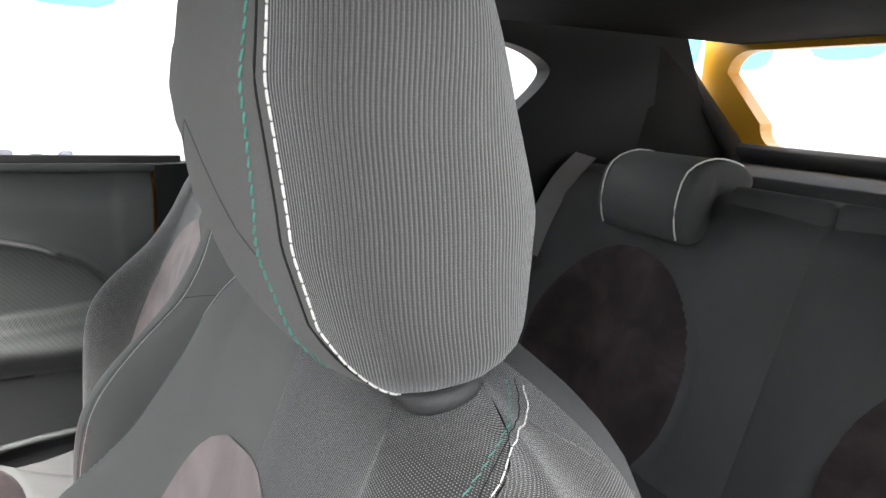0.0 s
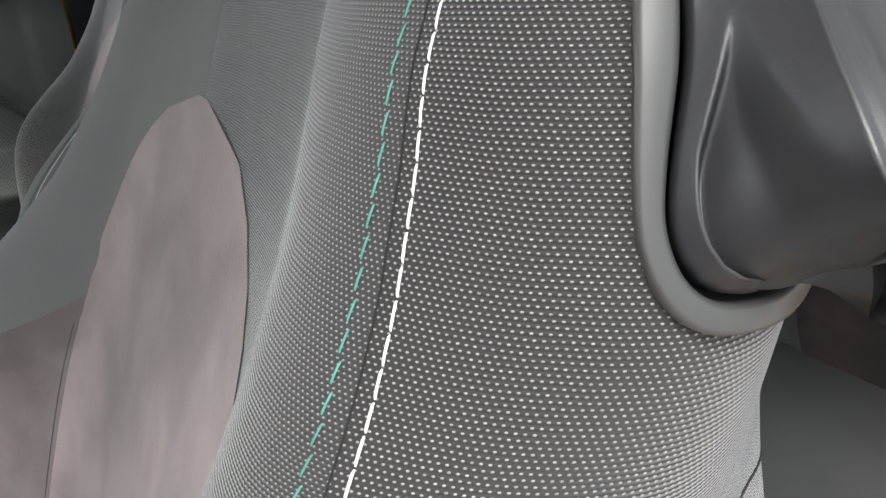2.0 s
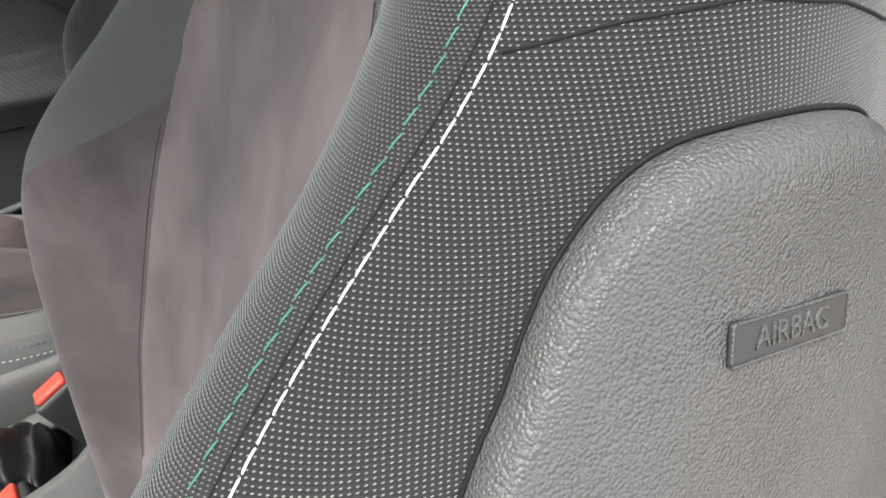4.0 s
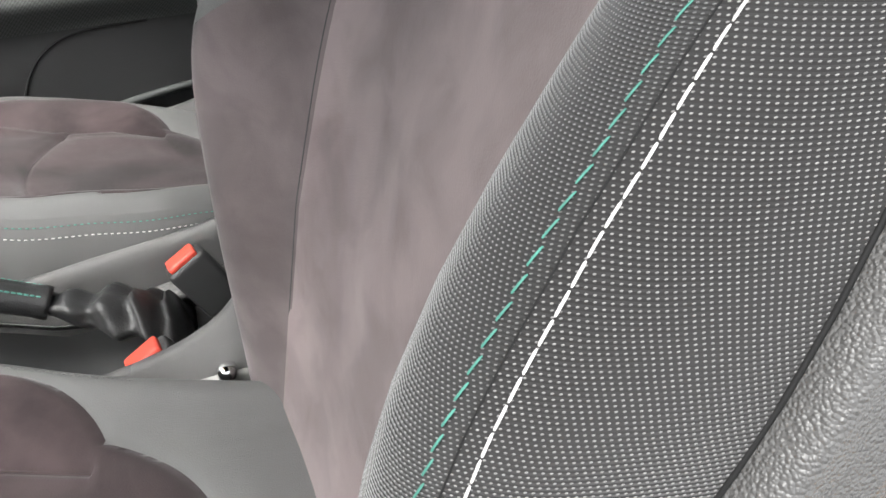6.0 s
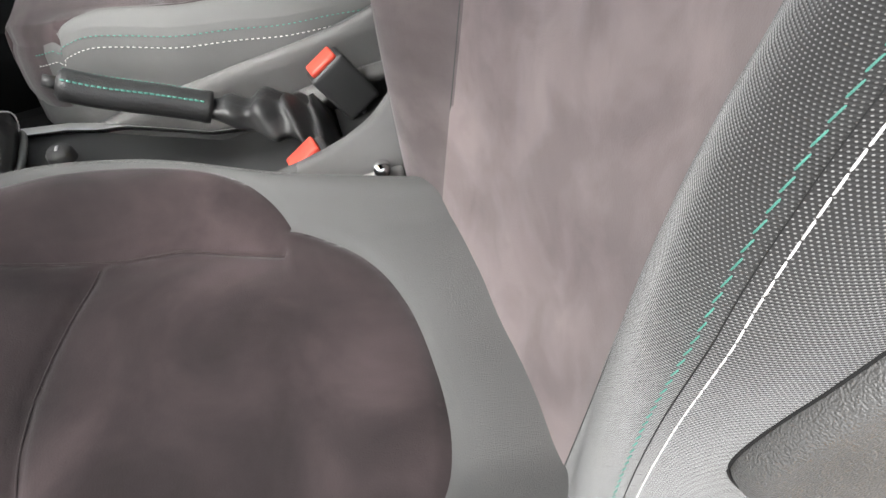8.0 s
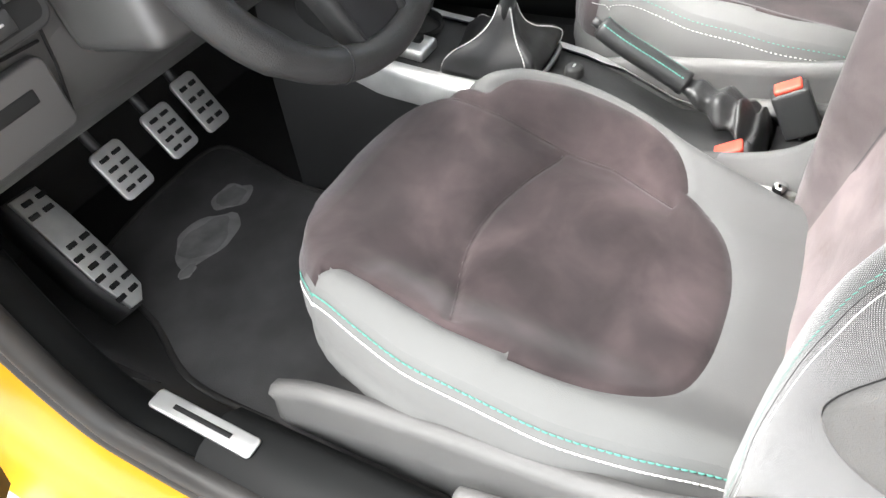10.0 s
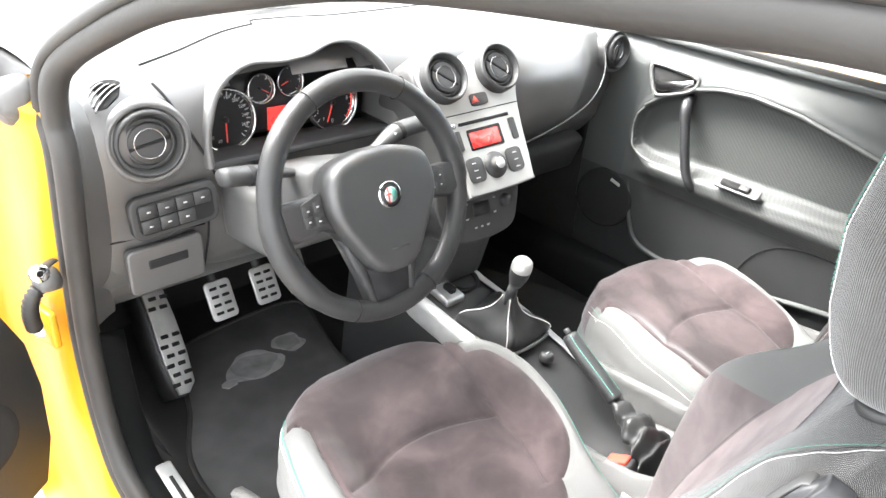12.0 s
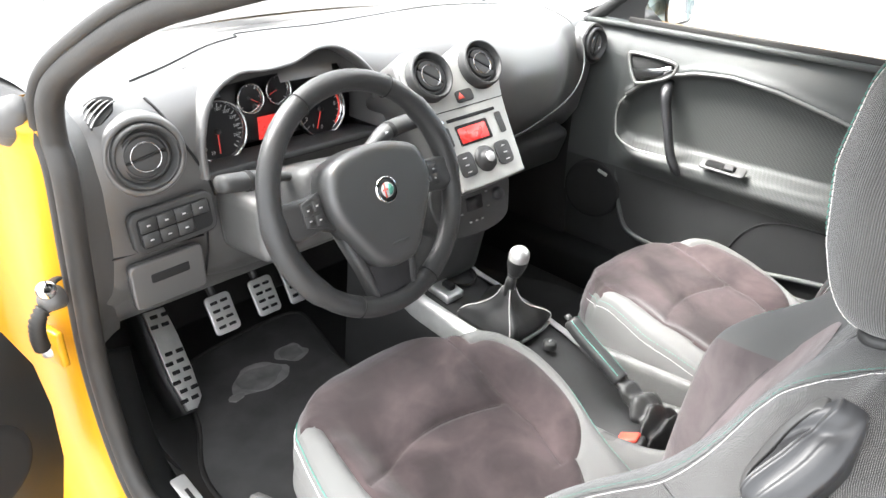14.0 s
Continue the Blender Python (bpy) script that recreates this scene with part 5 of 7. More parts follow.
# ---- rear of the cabin ----
def wall_with_hole(outer, inner, m, thick):
    bm = bmesh.new()
    loops = []
    for lp in (outer, inner):
        vs = [bm.verts.new((x, y, 0)) for x, y in lp]
        loops += [bm.edges.new((vs[k], vs[(k + 1) % len(vs)])) for k in range(len(vs))]
    bmesh.ops.triangle_fill(bm, use_beauty=True, use_dissolve=False, edges=loops)
    ex = bmesh.ops.extrude_face_region(bm, geom=bm.faces[:])
    bmesh.ops.translate(bm, verts=[v for v in ex["geom"] if isinstance(v, bmesh.types.BMVert)], vec=(0, 0, thick))
    bmesh.ops.transform(bm, matrix=m, verts=bm.verts)
    return bm


BACK = -0.07
outer = [(-0.16, 0.26), (-0.155, 0.962), (-0.225, 0.966), (-0.235, 1.27), (-1.25 + BACK, 1.27), (-1.40 + BACK, 0.95), (-1.40 + BACK, 0.26)]
inner = [(p.x + BACK, p.y) for p in spline([(-0.30, 1.0, 0), (-0.30, 1.2, 0), (-0.45, 1.235, 0), (-0.67, 1.222, 0), (-0.80, 1.205, 0), (-0.865, 1.175, 0), (-0.868, 1.145, 0), (-0.82, 1.095, 0), (-0.76, 1.058, 0), (-0.55, 1.0, 0), (-0.40, 0.975, 0)], 4, True)]
for sx in (1, -1):
    if sx < 0:
        o2 = [(-0.62, 0.26), (-0.62, 0.95), (-0.5, 1.27), (-1.25, 1.27), (-1.40, 0.95), (-1.40, 0.26)]
        i2 = [(a * 0.45 - 0.50, b) for a, b in inner]
    else:
        o2, i2 = outer, inner
    wl = part("wall_rear_side", wall_with_hole(o2, i2, frame_on((sx * 0.615, 0, 0), (0, 1, 0), (1, 0, 0)), 0.05), M_REARTRIM, smooth=False)
    tagged(wl, "black rear side trim with the quarter window", "side trim", kind="structure")
    mid = Vector((sum(a for a, _ in i2) / len(i2), sum(b for _, b in i2) / len(i2)))
    wider = [(mid.x + (a - mid.x) * 1.04, mid.y + (b - mid.y) * 1.05) for a, b in i2]
    quarter = [(a if a < -0.4 else a - 0.03, b) for a, b in o2]
    skin_x = 0.668 if sx > 0 else -0.630
    qs = part("wall_quarter_panel", wall_with_hole(quarter, wider, frame_on((skin_x, 0, 0), (0, 1, 0), (1, 0, 0)), 0.012), M_YELLOW, smooth=False)
    tagged(qs, "yellow painted rear quarter panel of the car", "car body", kind="structure")
hatch_outer = [(-0.66, 0.60), (0.66, 0.60), (0.66, 1.30), (-0.66, 1.30)]
hatch_inner = rounded(1.02, 0.215, 0.05)
hatch = part("hatch_frame", wall_with_hole(hatch_outer, [(a * (1.14 if b > 0 else 0.92), b + 1.125) for a, b in hatch_inner], Matrix(((1, 0, 0, 0), (0, 0, -1, -1.36 + BACK), (0, 1, 0, 0), (0, 0, 0, 1))), 0.04), M_YELLOW, smooth=False)
tagged(hatch, "yellow painted inside of the tailgate round its window", "tailgate", kind="structure")
for sx in (1, -1):
    cp = part("trim_rear_pillar", tube(spline([(sx * 0.70, -1.30 + BACK, 1.235), (sx * 0.64, -1.315 + BACK, 1.15), (sx * 0.50, -1.33 + BACK, 1.0), (sx * 0.47, -1.33 + BACK, 0.93)], 6), 0.022, 10), M_RUBBER)
    tagged(cp, "black rubber tailgate seal", "seal", kind="structure")
    wb = part("trim_rear_corner", grid([[(sx * 0.62, -1.15 + BACK, 1.26), (sx * 0.70, -1.30 + BACK, 1.25)], [(sx * 0.62, -1.15 + BACK, 1.1), (sx * 0.585, -1.32 + BACK, 1.1)], [(sx * 0.62, -1.10 + BACK, 0.9), (sx * 0.48, -1.33 + BACK, 0.93)], [(sx * 0.62, -1.05 + BACK, 0.6), (sx * 0.48, -1.33 + BACK, 0.6)]]), M_REARTRIM)
    tagged(wb, "black rear pillar trim", "trim", kind="structure")
lower_tail = part("tailgate_lower", rbox((1.30, 0.06, 0.40), pose(0, -1.42 + BACK, 0.44), 0.025, 3), M_YELLOW)
tagged(lower_tail, "yellow painted lower tail of the car", "car body", kind="structure")
shelf = part("parcel_ledge", rbox((1.2, 0.30, 0.05), pose(0, -1.20 + BACK, 0.955), 0.02, 3), M_DARKCLOTH)
tagged(shelf, "black parcel shelf behind the rear bench", "parcel shelf")
low = part("tailgate_trim", tube([(-0.55, -1.335 + BACK, 1.0), (0, -1.35 + BACK, 0.995), (0.52, -1.335 + BACK, 1.0)], 0.024, 10), M_PLASTIC)
tagged(low, "black trim roll under the tailgate window", "trim")

bench = thing("rear_bench", (0, -0.8, 0.26), "dark grey cloth rear bench with folded headrests", "rear seat")
for sx in (1, -1):
    rows = []
    for k in range(61):
        f = k / 60
        z = 0.46 + 0.49 * f
        y0 = -0.80 - 0.16 * f + BACK
        row = []
        for j in range(61):
            g = j / 60
            x = sx * 0.615 * g
            bow = 0.02 * math.sin(math.pi * g) ** 0.5
            wing = 0.045 * math.exp(-((g - 0.97) / 0.12) ** 2)
            hol = -0.02 * math.exp(-((g - 0.55) / 0.22) ** 2 - ((f - 0.35) / 0.4) ** 2)
            d = math.hypot((g - 0.55) / 0.36, (f - 0.30) / 0.46)
            groove = -0.006 * math.exp(-((d - 1) / 0.05) ** 2)
            top = -0.05 * max(0, (f - 0.88) / 0.12) ** 2
            row.append((x, y0 + bow + wing + hol + groove + top, z))
        rows.append(row)
    for k in range(61):
        for j in range(61):
            g, f = (j / 60 - 0.55) / 0.34, (k / 60 - 0.32) / 0.44
            d = math.hypot(g, f)
            if 0.97 < d < 1.03:
                x, y, z = rows[k][j]
                rows[k][j] = (sx * 0.615 * (0.55 + 0.34 * g / d), y, 0.46 + 0.49 * (0.32 + 0.44 * f / d))
    pieces = {True: bmesh.new(), False: bmesh.new()}
    corner = {True: {}, False: {}}
    for k in range(60):
        for j in range(60):
            inset = math.hypot(((j + 0.5) / 60 - 0.55) / 0.34, ((k + 0.5) / 60 - 0.32) / 0.44) < 1
            quad = []
            for q in ((k, j), (k, j + 1), (k + 1, j + 1), (k + 1, j)):
                if q not in corner[inset]:
                    corner[inset][q] = pieces[inset].verts.new(rows[q[0]][q[1]])
                quad.append(corner[inset][q])
            pieces[inset].faces.new(quad)
    part("bench_back", pieces[False], M_DARKCLOTH, bench)
    part("bench_insert", pieces[True], M_SUEDE, bench, "dark suede insert")
    part("bench_top", rbox((0.60, 0.12, 0.06), pose(sx * 0.301, -1.03 + BACK, 0.932, 8, 0, 0), 0.02, 3), M_DARKCLOTH, bench)
    part("bench_cushion", rbox((0.605, 0.46, 0.16), pose(sx * 0.305, -0.60 + BACK, 0.42, 5, 0, 0), 0.06, 5), M_DARKCLOTH, bench)
    hx = sx * 0.30
    prof = spline([(0, -0.875, 0.875), (0, -0.865, 0.93), (0, -0.885, 0.99), (0, -0.945, 1.012), (0, -1.01, 1.0), (0, -1.03, 0.972), (0, -1.0, 0.955), (0, -0.945, 0.955), (0, -0.925, 0.93), (0, -0.925, 0.885), (0, -0.90, 0.865)], 3, True)
    rows = []
    for x, sc in ((-0.116, 0.80), (-0.114, 0.90), (-0.105, 0.97), (-0.09, 1.0), (0.09, 1.0), (0.105, 0.97), (0.114, 0.90), (0.116, 0.80)):
        c = Vector((0, -0.935, 0.945))
        rows.append([Vector((hx + x, BACK, 0)) + c + (p - c) * sc for p in prof])
    rh = part("rear_headrest", grid(rows, closed_u=True, caps=True), M_DARKCLOTH, bench, "folded dark headrest with white piping")
    for xx in (-0.096, 0.096):
        part("piping", tube([Vector((hx + xx, p.y + BACK, p.z)) + (p - Vector((0, -0.935, 0.945))).normalized() * 0.001 for p in prof[:20]], 0.0016, 6), M_WHITE, rh, "white piping")
belt = thing("rear_seat_belt", (0.60, -0.89, 0.86), "grey webbing seat belt beside the rear bench", "seat belt")
part("webbing", grid([[p + Vector((0.012, 0.02 + BACK, 0.006)), p - Vector((0.012, 0.02 - BACK, 0.006))] for p in spline([(0.59, -0.97, 0.985), (0.575, -0.90, 0.93), (0.572, -0.85, 0.85), (0.575, -0.82, 0.77)], 6)]), M_BELT, belt)
part("tongue", rbox((0.03, 0.05, 0.03), pose(0.572, -0.815 + BACK, 0.755), 0.006), M_PLASTIC, belt)

# ---- dashboard ----
dash = thing("dashboard", (0, 0.9, 0.6), "black grained dashboard with round vents and silver centre panel", "dashboard")


def dash_profile(x):
    """The dashboard's outline from the windscreen down to the knees, at x."""
    bulge = 0.075 * math.exp(-((x - 0.30) / 0.17) ** 4) + 0.05 * math.exp(-((x + 0.55) / 0.10) ** 2) * 0.4
    rise = 0.012 * math.exp(-((x - 0.30) / 0.2) ** 2)
    brow = 0.017 * math.exp(-((x + 0.235) / 0.165) ** 4)
    low = 0.70 if x > 0.08 else 0.62
    return spline([(x, 1.13, 0.945), (x, 0.98, 0.968 + rise + 0.3 * brow), (x, 0.84, 0.975 + rise + brow), (x, 0.755 - 0.5 * bulge, 0.962 + rise + brow), (x, 0.715 - bulge, 0.915), (x, 0.708 - bulge, 0.85),
                   (x, 0.722 - 0.8 * bulge, 0.77), (x, 0.738 - 0.2 * bulge, low + 0.02), (x, 0.80, low - 0.04), (x, 0.95, low - 0.05)], 5)


xs = [-0.635 + 1.275 * k / 70 for k in range(71)]
rows = []
for x in xs:
    pr = dash_profile(x)
    e = min(1.0, (0.64 - abs(x)) / 0.03 if x > 0 else (x + 0.638) / 0.03)
    c = Vector((x, 0.95, 0.78))
    rows.append([c + (p - c) * (0.94 + 0.06 * math.sqrt(max(0.0, e))) for p in pr])
# the opening for the instruments is left out of the face
bm = bmesh.new()
vs = [[bm.verts.new(p) for p in r] for r in rows]
for i in range(len(rows) - 1):
    for j in range(len(rows[0]) - 1):
        q = [rows[i][j], rows[i + 1][j], rows[i + 1][j + 1], rows[i][j + 1]]
        c = (q[0] + q[2]) / 2
        if abs(c.x + 0.272) < lerp_table(c.z, [0.815, 0.89, 0.93, 0.95], [0.182, 0.178, 0.150, 0.115]) and 0.815 < c.z < 0.950 and c.y < 0.752:
            continue
        bm.faces.new([vs[i][j], vs[i + 1][j], vs[i + 1][j + 1], vs[i][j + 1]])
part("dash_body", bm, M_DASH, dash)
part("end_panel", slab([(0.76, 0.60), (0.73, 0.70), (0.72, 0.90), (0.74, 0.945), (0.80, 0.965), (1.0, 0.95), (1.1, 0.6)], 0.02, Matrix(((0, 0, 1, -0.642), (1, 0, 0, 0), (0, 1, 0, 0), (0, 0, 0, 1))), 0.008, 3), M_PLASTIC, dash, "rounded end of the dashboard")
rows = []
for z in [0.585 + 0.385 * k / 24 for k in range(25)]:
    ys = float(np.interp(z, [0.55, 0.74, 0.89, 0.99], [0.722, 0.695, 0.652, 0.655])) + 0.075 * max(0.0, (z - 0.91) / 0.06) ** 2
    yf = soft_table(z, [0.58, 0.64, 0.72, 0.77, 0.85, 0.915, 0.955, 0.98], [0.765, 0.737, 0.716, 0.708, 0.692, 0.699, 0.735, 0.80])
    rows.append([(-0.650, ys + 0.045, z), (-0.648, ys + 0.018, z), (-0.641, ys + 0.010, z), (-0.630, 0.5 * (ys + yf) + 0.004, z), (-0.612, yf - 0.004, z), (-0.598, yf + 0.004, z)])
part("end_cap", grid(rows), M_DASH, dash, "swept black end of the dashboard")


def on_dash(x, y=None, z=None):
    """The point of the dashboard's skin at x, on its top at depth y or on its face at height z."""
    pr = dash_profile(x)
    for p, q in zip(pr, pr[1:]):
        if y is not None and p.y >= y >= q.y:
            return p.lerp(q, (p.y - y) / max(p.y - q.y, 1e-6)) + Vector((0, 0, 0.0006))
        if z is not None and p.z >= z >= q.z and p.y < 0.80:
            return p.lerp(q, (p.z - z) / max(p.z - q.z, 1e-6)) + Vector((0, -0.0006, 0))
    return pr[20]


top_line = spline([(-0.511, 0.773, 0), (-0.42, 0.815, 0), (-0.290, 0.866, 0), (-0.268, 0.890, 0), (-0.240, 0.938, 0), (-0.19, 0.953, 0), (0.042, 0.99, 0), (0.29, 0.968, 0), (0.5, 0.93, 0)], 8)
part("top_crease", tube([on_dash(p.x, y=p.y) for p in top_line], 0.0018, 6), M_SEAM, dash)
face_line = spline([(-0.511, 0, 0.955), (-0.500, 0, 0.935), (-0.490, 0, 0.91), (-0.468, 0, 0.868), (-0.446, 0, 0.826), (-0.432, 0, 0.79)], 6)
part("face_crease", tube([on_dash(p.x, z=p.z) for p in face_line], 0.0022, 6), M_SEAM, dash)
part("pad_line", tube(spline([(0.50, 0.80, 0.992), (0.53, 0.735, 0.965), (0.535, 0.69, 0.92), (0.51, 0.66, 0.86), (0.44, 0.645, 0.81), (0.33, 0.655, 0.765), (0.22, 0.67, 0.735)], 8), 0.0017, 6), M_DARKSILVER, dash, "silver line round the passenger pad")
part("glove_box", rbox((0.42, 0.16, 0.10), pose(0.36, 0.80, 0.665, 18, 0, 0), 0.02, 3), M_PLASTIC, dash)

# instruments: hood, bowl, dials
hood_line = spline([(-0.452, 0.70, 0.83), (-0.452, 0.70, 0.89), (-0.425, 0.70, 0.945), (-0.375, 0.70, 0.973), (-0.32, 0.70, 0.972), (-0.27, 0.70, 0.977), (-0.22, 0.70, 0.992), (-0.17, 0.70, 0.985), (-0.12, 0.70, 0.945), (-0.092, 0.70, 0.89), (-0.092, 0.70, 0.835)], 6)
hc = Vector((-0.275, 0.72, 0.88))
rows = []
for dy_, sc in ((0.066, 1.17), (0.062, 1.09), (0.055, 1.05), (0.02, 1.05), (-0.008, 1.035), (-0.014, 1.0), (-0.006, 0.965), (0.03, 0.955), (0.085, 0.94)):
    rows.append([Vector((hc.x + (p.x - hc.x) * sc, p.y + dy_ + 0.02 * max(0, (p.z - 0.9) / 0.08), min(hc.z + (p.z - hc.z) * sc, 0.976 if sc > 1.06 else 2.0))) for p in hood_line])
part("instrument_hood", grid(rows), M_DASH, dash, "arched black hood over the dials")
bowl = [(hc.x + (p.x - hc.x) * 1.0, hc.z + (p.z - hc.z) * 1.0) for p in hood_line]
part("instrument_bowl", slab([(x, z) for x, z in bowl], 0.006, Matrix(((1, 0, 0, 0), (0, 0, -1, 0.79), (0, 1, 0, 0), (0, 0, 0, 1))), 0), M_DIAL, dash, "black dial plate")
part("hood_shelf", rbox((0.36, 0.10, 0.012), pose(-0.272, 0.745, 0.822, -8, 0, 0), 0.004), M_PLASTIC, dash)


def dial(x, z, r, marks, needle_deg, red_from=None):
    m = frame_on((x, 0.776, z), (1, 0, 0), (0, -1, 0.12))
    ring = part("dial", lathe([(0.0, 0.0), (r * 0.90, 0.0), (r * 0.92, 0.008), (r * 0.97, 0.012), (r, 0.010), (r * 1.02, 0.0)], m, 48), M_CHROME, dash, "chrome-rimmed round dial")
    part("dial_face", lathe([(0.0, 0.0012), (r * 0.905, 0.0012)], m, 40), M_DIAL, ring)
    bm = bmesh.new()
    for k in range(marks):
        a = radians(225 - 270 * k / (marks - 1))
        long = k % 2 == 0
        join(bm, rbox((r * (0.14 if long else 0.08), r * 0.028, 0.0006), m @ Matrix.Rotation(a, 4, "Z") @ Matrix.Translation((r * 0.80, 0, 0.002)), 0, 1))
    part("dial_marks", bm, M_MARK, ring)
    if red_from is not None:
        pts = [m @ Vector((r * 0.84 * math.cos(radians(a)), r * 0.84 * math.sin(radians(a)), 0.002)) for a in range(red_from, -46, -5)]
        part("red_zone", tube(pts, r * 0.03, 6), M_NEEDLE, ring)
    nm_ = m @ Matrix.Rotation(radians(needle_deg), 4, "Z")
    part("needle", rbox((r * 0.68, r * 0.035, 0.001), nm_ @ Matrix.Translation((r * 0.36, 0, 0.005)), 0, 1), M_NEEDLE, ring, "red needle")
    part("needle_hub", lathe([(0.0, 0.008), (r * 0.09, 0.008), (r * 0.1, 0.002)], m, 16), M_DIAL, ring)
    return ring, m


def text_part(body, m, size, mat, parent, name):
    """Raised lettering from the built-in font."""
    cu = bpy.data.curves.new(name, "FONT")
    cu.body, cu.size, cu.extrude = body, size, 0.0002
    cu.align_x, cu.align_y = "CENTER", "CENTER"
    tmp = bpy.data.objects.new("tmp", cu)
    me = bpy.data.meshes.new_from_object(tmp)
    bpy.data.objects.remove(tmp)
    me.transform(m)
    me.materials.clear()
    me.materials.append(mat)
    ob = new(name, me)
    ob.parent = parent
    ob.matrix_parent_inverse = parent.matrix_world.inverted()
    return ob


ring_l, ml = dial(-0.385, 0.868, 0.052, 27, 268)
for k, v in enumerate(("20", "40", "", "", "", "", "", "180", "200", "220", "240", "260")):
    a = radians(250 - 24.5 * k)
    if v:
        text_part(v, ml @ Matrix.Translation((0.036 * math.cos(a), 0.036 * math.sin(a), 0.002)), 0.0075, M_MARK, ring_l, "dial_number")
part("warning_light", rbox((0.009, 0.006, 0.001), ml @ Matrix.Translation((-0.018, 0.022, 0.002)), 0, 1), M_REDGLOW, ring_l)
ring_r, mr = dial(-0.178, 0.868, 0.052, 17, 250, 40)
for k, v in enumerate(("0", "1", "2", "3", "4", "5", "6", "7", "8")):
    a = radians(270 - 33 * k)
    text_part(v, mr @ Matrix.Translation((0.034 * math.cos(a), 0.034 * math.sin(a), 0.002)), 0.010, M_MARK, ring_r, "dial_number")
dial(-0.322, 0.912, 0.025, 7, -30)
dial(-0.267, 0.918, 0.025, 7, 200)
part("trip_display", rbox((0.036, 0.003, 0.040), pose(-0.287, 0.779, 0.855), 0.001), M_REDGLOW, dash, "glowing red trip display")


def round_vent(o, normal, r, turn):
    """A round air vent: rim, deep ring, two halves and a chrome ring."""
    m = frame_on(o, (1, 0, 0), normal)
    mv = M_PLASTIC
    v = part("air_vent", lathe([(r * 1.12, -0.018), (r * 1.10, 0.002), (r * 1.02, 0.008), (r * 0.96, 0.006), (r * 0.90, -0.008), (r * 0.84, -0.010), (r * 0.82, -0.004), (r * 0.74, -0.002), (r * 0.70, -0.012), (0.0, -0.014)], m, 48), mv, dash, "round black air vent")
    tm = m @ Matrix.Rotation(radians(turn), 4, "Z")
    for sgn in (1, -1):
        half = [(r * 0.68 * math.cos(radians(a)), sgn * (r * 0.045 + r * 0.62 * math.sin(radians(a)))) for a in range(0, 181, 12)]
        part("vent_flap", slab(half if sgn > 0 else half[::-1], 0.010, tm @ Matrix.Translation((0, 0, -0.010)), 0.002), mv, v)
    part("vent_ring", lathe([(r * 0.47, 0.0005), (r * 0.485, 0.002), (r * 0.50, 0.0005)], m, 40), M_CHROME, v, "thin chrome ring")
    part("vent_bar", rbox((r * 1.35, r * 0.09, 0.006), tm @ Matrix.Translation((0, 0, -0.002)), 0.001, 1), M_BLACK, v)
    return v


part("vent_cowl", lathe([(0.062, -0.035), (0.060, -0.006), (0.055, 0.004), (0.049, 0.003), (0.046, -0.006)], frame_on((-0.542, 0.688, 0.888), (1, 0, 0), (-0.12, -1, 0.12)), 48), M_DASH, dash, "swollen round cowl of the vent")
round_vent((-0.542, 0.684, 0.888), (-0.12, -1, 0.12), 0.043, 12)
part("vent_cowl", lathe([(0.050, -0.05), (0.050, -0.006), (0.046, 0.003), (0.042, -0.004)], frame_on((0.592, 0.69, 0.908), (1, 0, 0), (-0.05, -1, 0.1)), 40), M_DASH, dash, "round cowl of the vent")
round_vent((0.592, 0.686, 0.908), (-0.05, -1, 0.1), 0.036, 70)
dmf = frame_on((-0.578, 0.722, 0.9455), (0.8, 0.45, 0.25), (-0.25, -0.62, 0.74))
moon = [(0.030 * math.cos(radians(a)), 0.024 * math.sin(radians(a))) for a in range(0, 181, 10)]
slot = part("demister_slot", slab(moon + [(-0.012, -0.010), (0.012, -0.010)], 0.003, dmf, 0.001), M_BLACK, dash, "black half-round side window demister")
for k in range(4):
    w = 0.027 - 0.004 * k
    part("slat", tube([dmf @ Vector((w * math.cos(radians(a)), -0.006 + 0.0065 * k + 0.006 * math.sin(radians(a)), 0.0045)) for a in range(10, 171, 16)], 0.0016, 6, flat=0.6), M_DASH, slot)

# switch bank and coin drawer beside the column
sm = frame_on((-0.516, 0.694, 0.778), (1, 0, 0.05), (0, -1, 0.08))
bank = part("switch_bank", slab(rounded(0.132, 0.066, 0.016), 0.012, sm, 0.004, 3), M_PLASTIC, dash, "black bank of light switches")
part("bank_plate", slab(rounded(0.114, 0.048, 0.010), 0.002, sm @ Matrix.Translation((0, 0, 0.012)), 0.0005), M_BLACK, bank)
for r_ in range(2):
    for c_ in range(4 if r_ == 0 else 3):
        key = part("switch_key", rbox((0.0255, 0.020, 0.004), sm @ Matrix.Translation((-0.041 + 0.0272 * c_, 0.0115 - 0.0225 * r_, 0.0145)), 0.001, 1), M_PLASTIC, bank)
        part("key_mark", rbox((0.0055, 0.0022, 0.0005), sm @ Matrix.Translation((-0.041 + 0.0272 * c_, 0.0115 - 0.0225 * r_, 0.0168)), 0, 1), M_MARK, key)
cm = frame_on((-0.530, 0.712, 0.682), (1, 0, 0.03), (0, -1, -0.05))
drawer = part("coin_drawer", slab(rounded(0.118, 0.080, 0.010), 0.012, cm, 0.004, 3), M_DASH, dash, "small black coin drawer")
part("drawer_grip", rbox((0.062, 0.016, 0.006), cm @ Matrix.Translation((0.002, 0.010, 0.011)), 0.003), M_BLACK, drawer)
rows = []
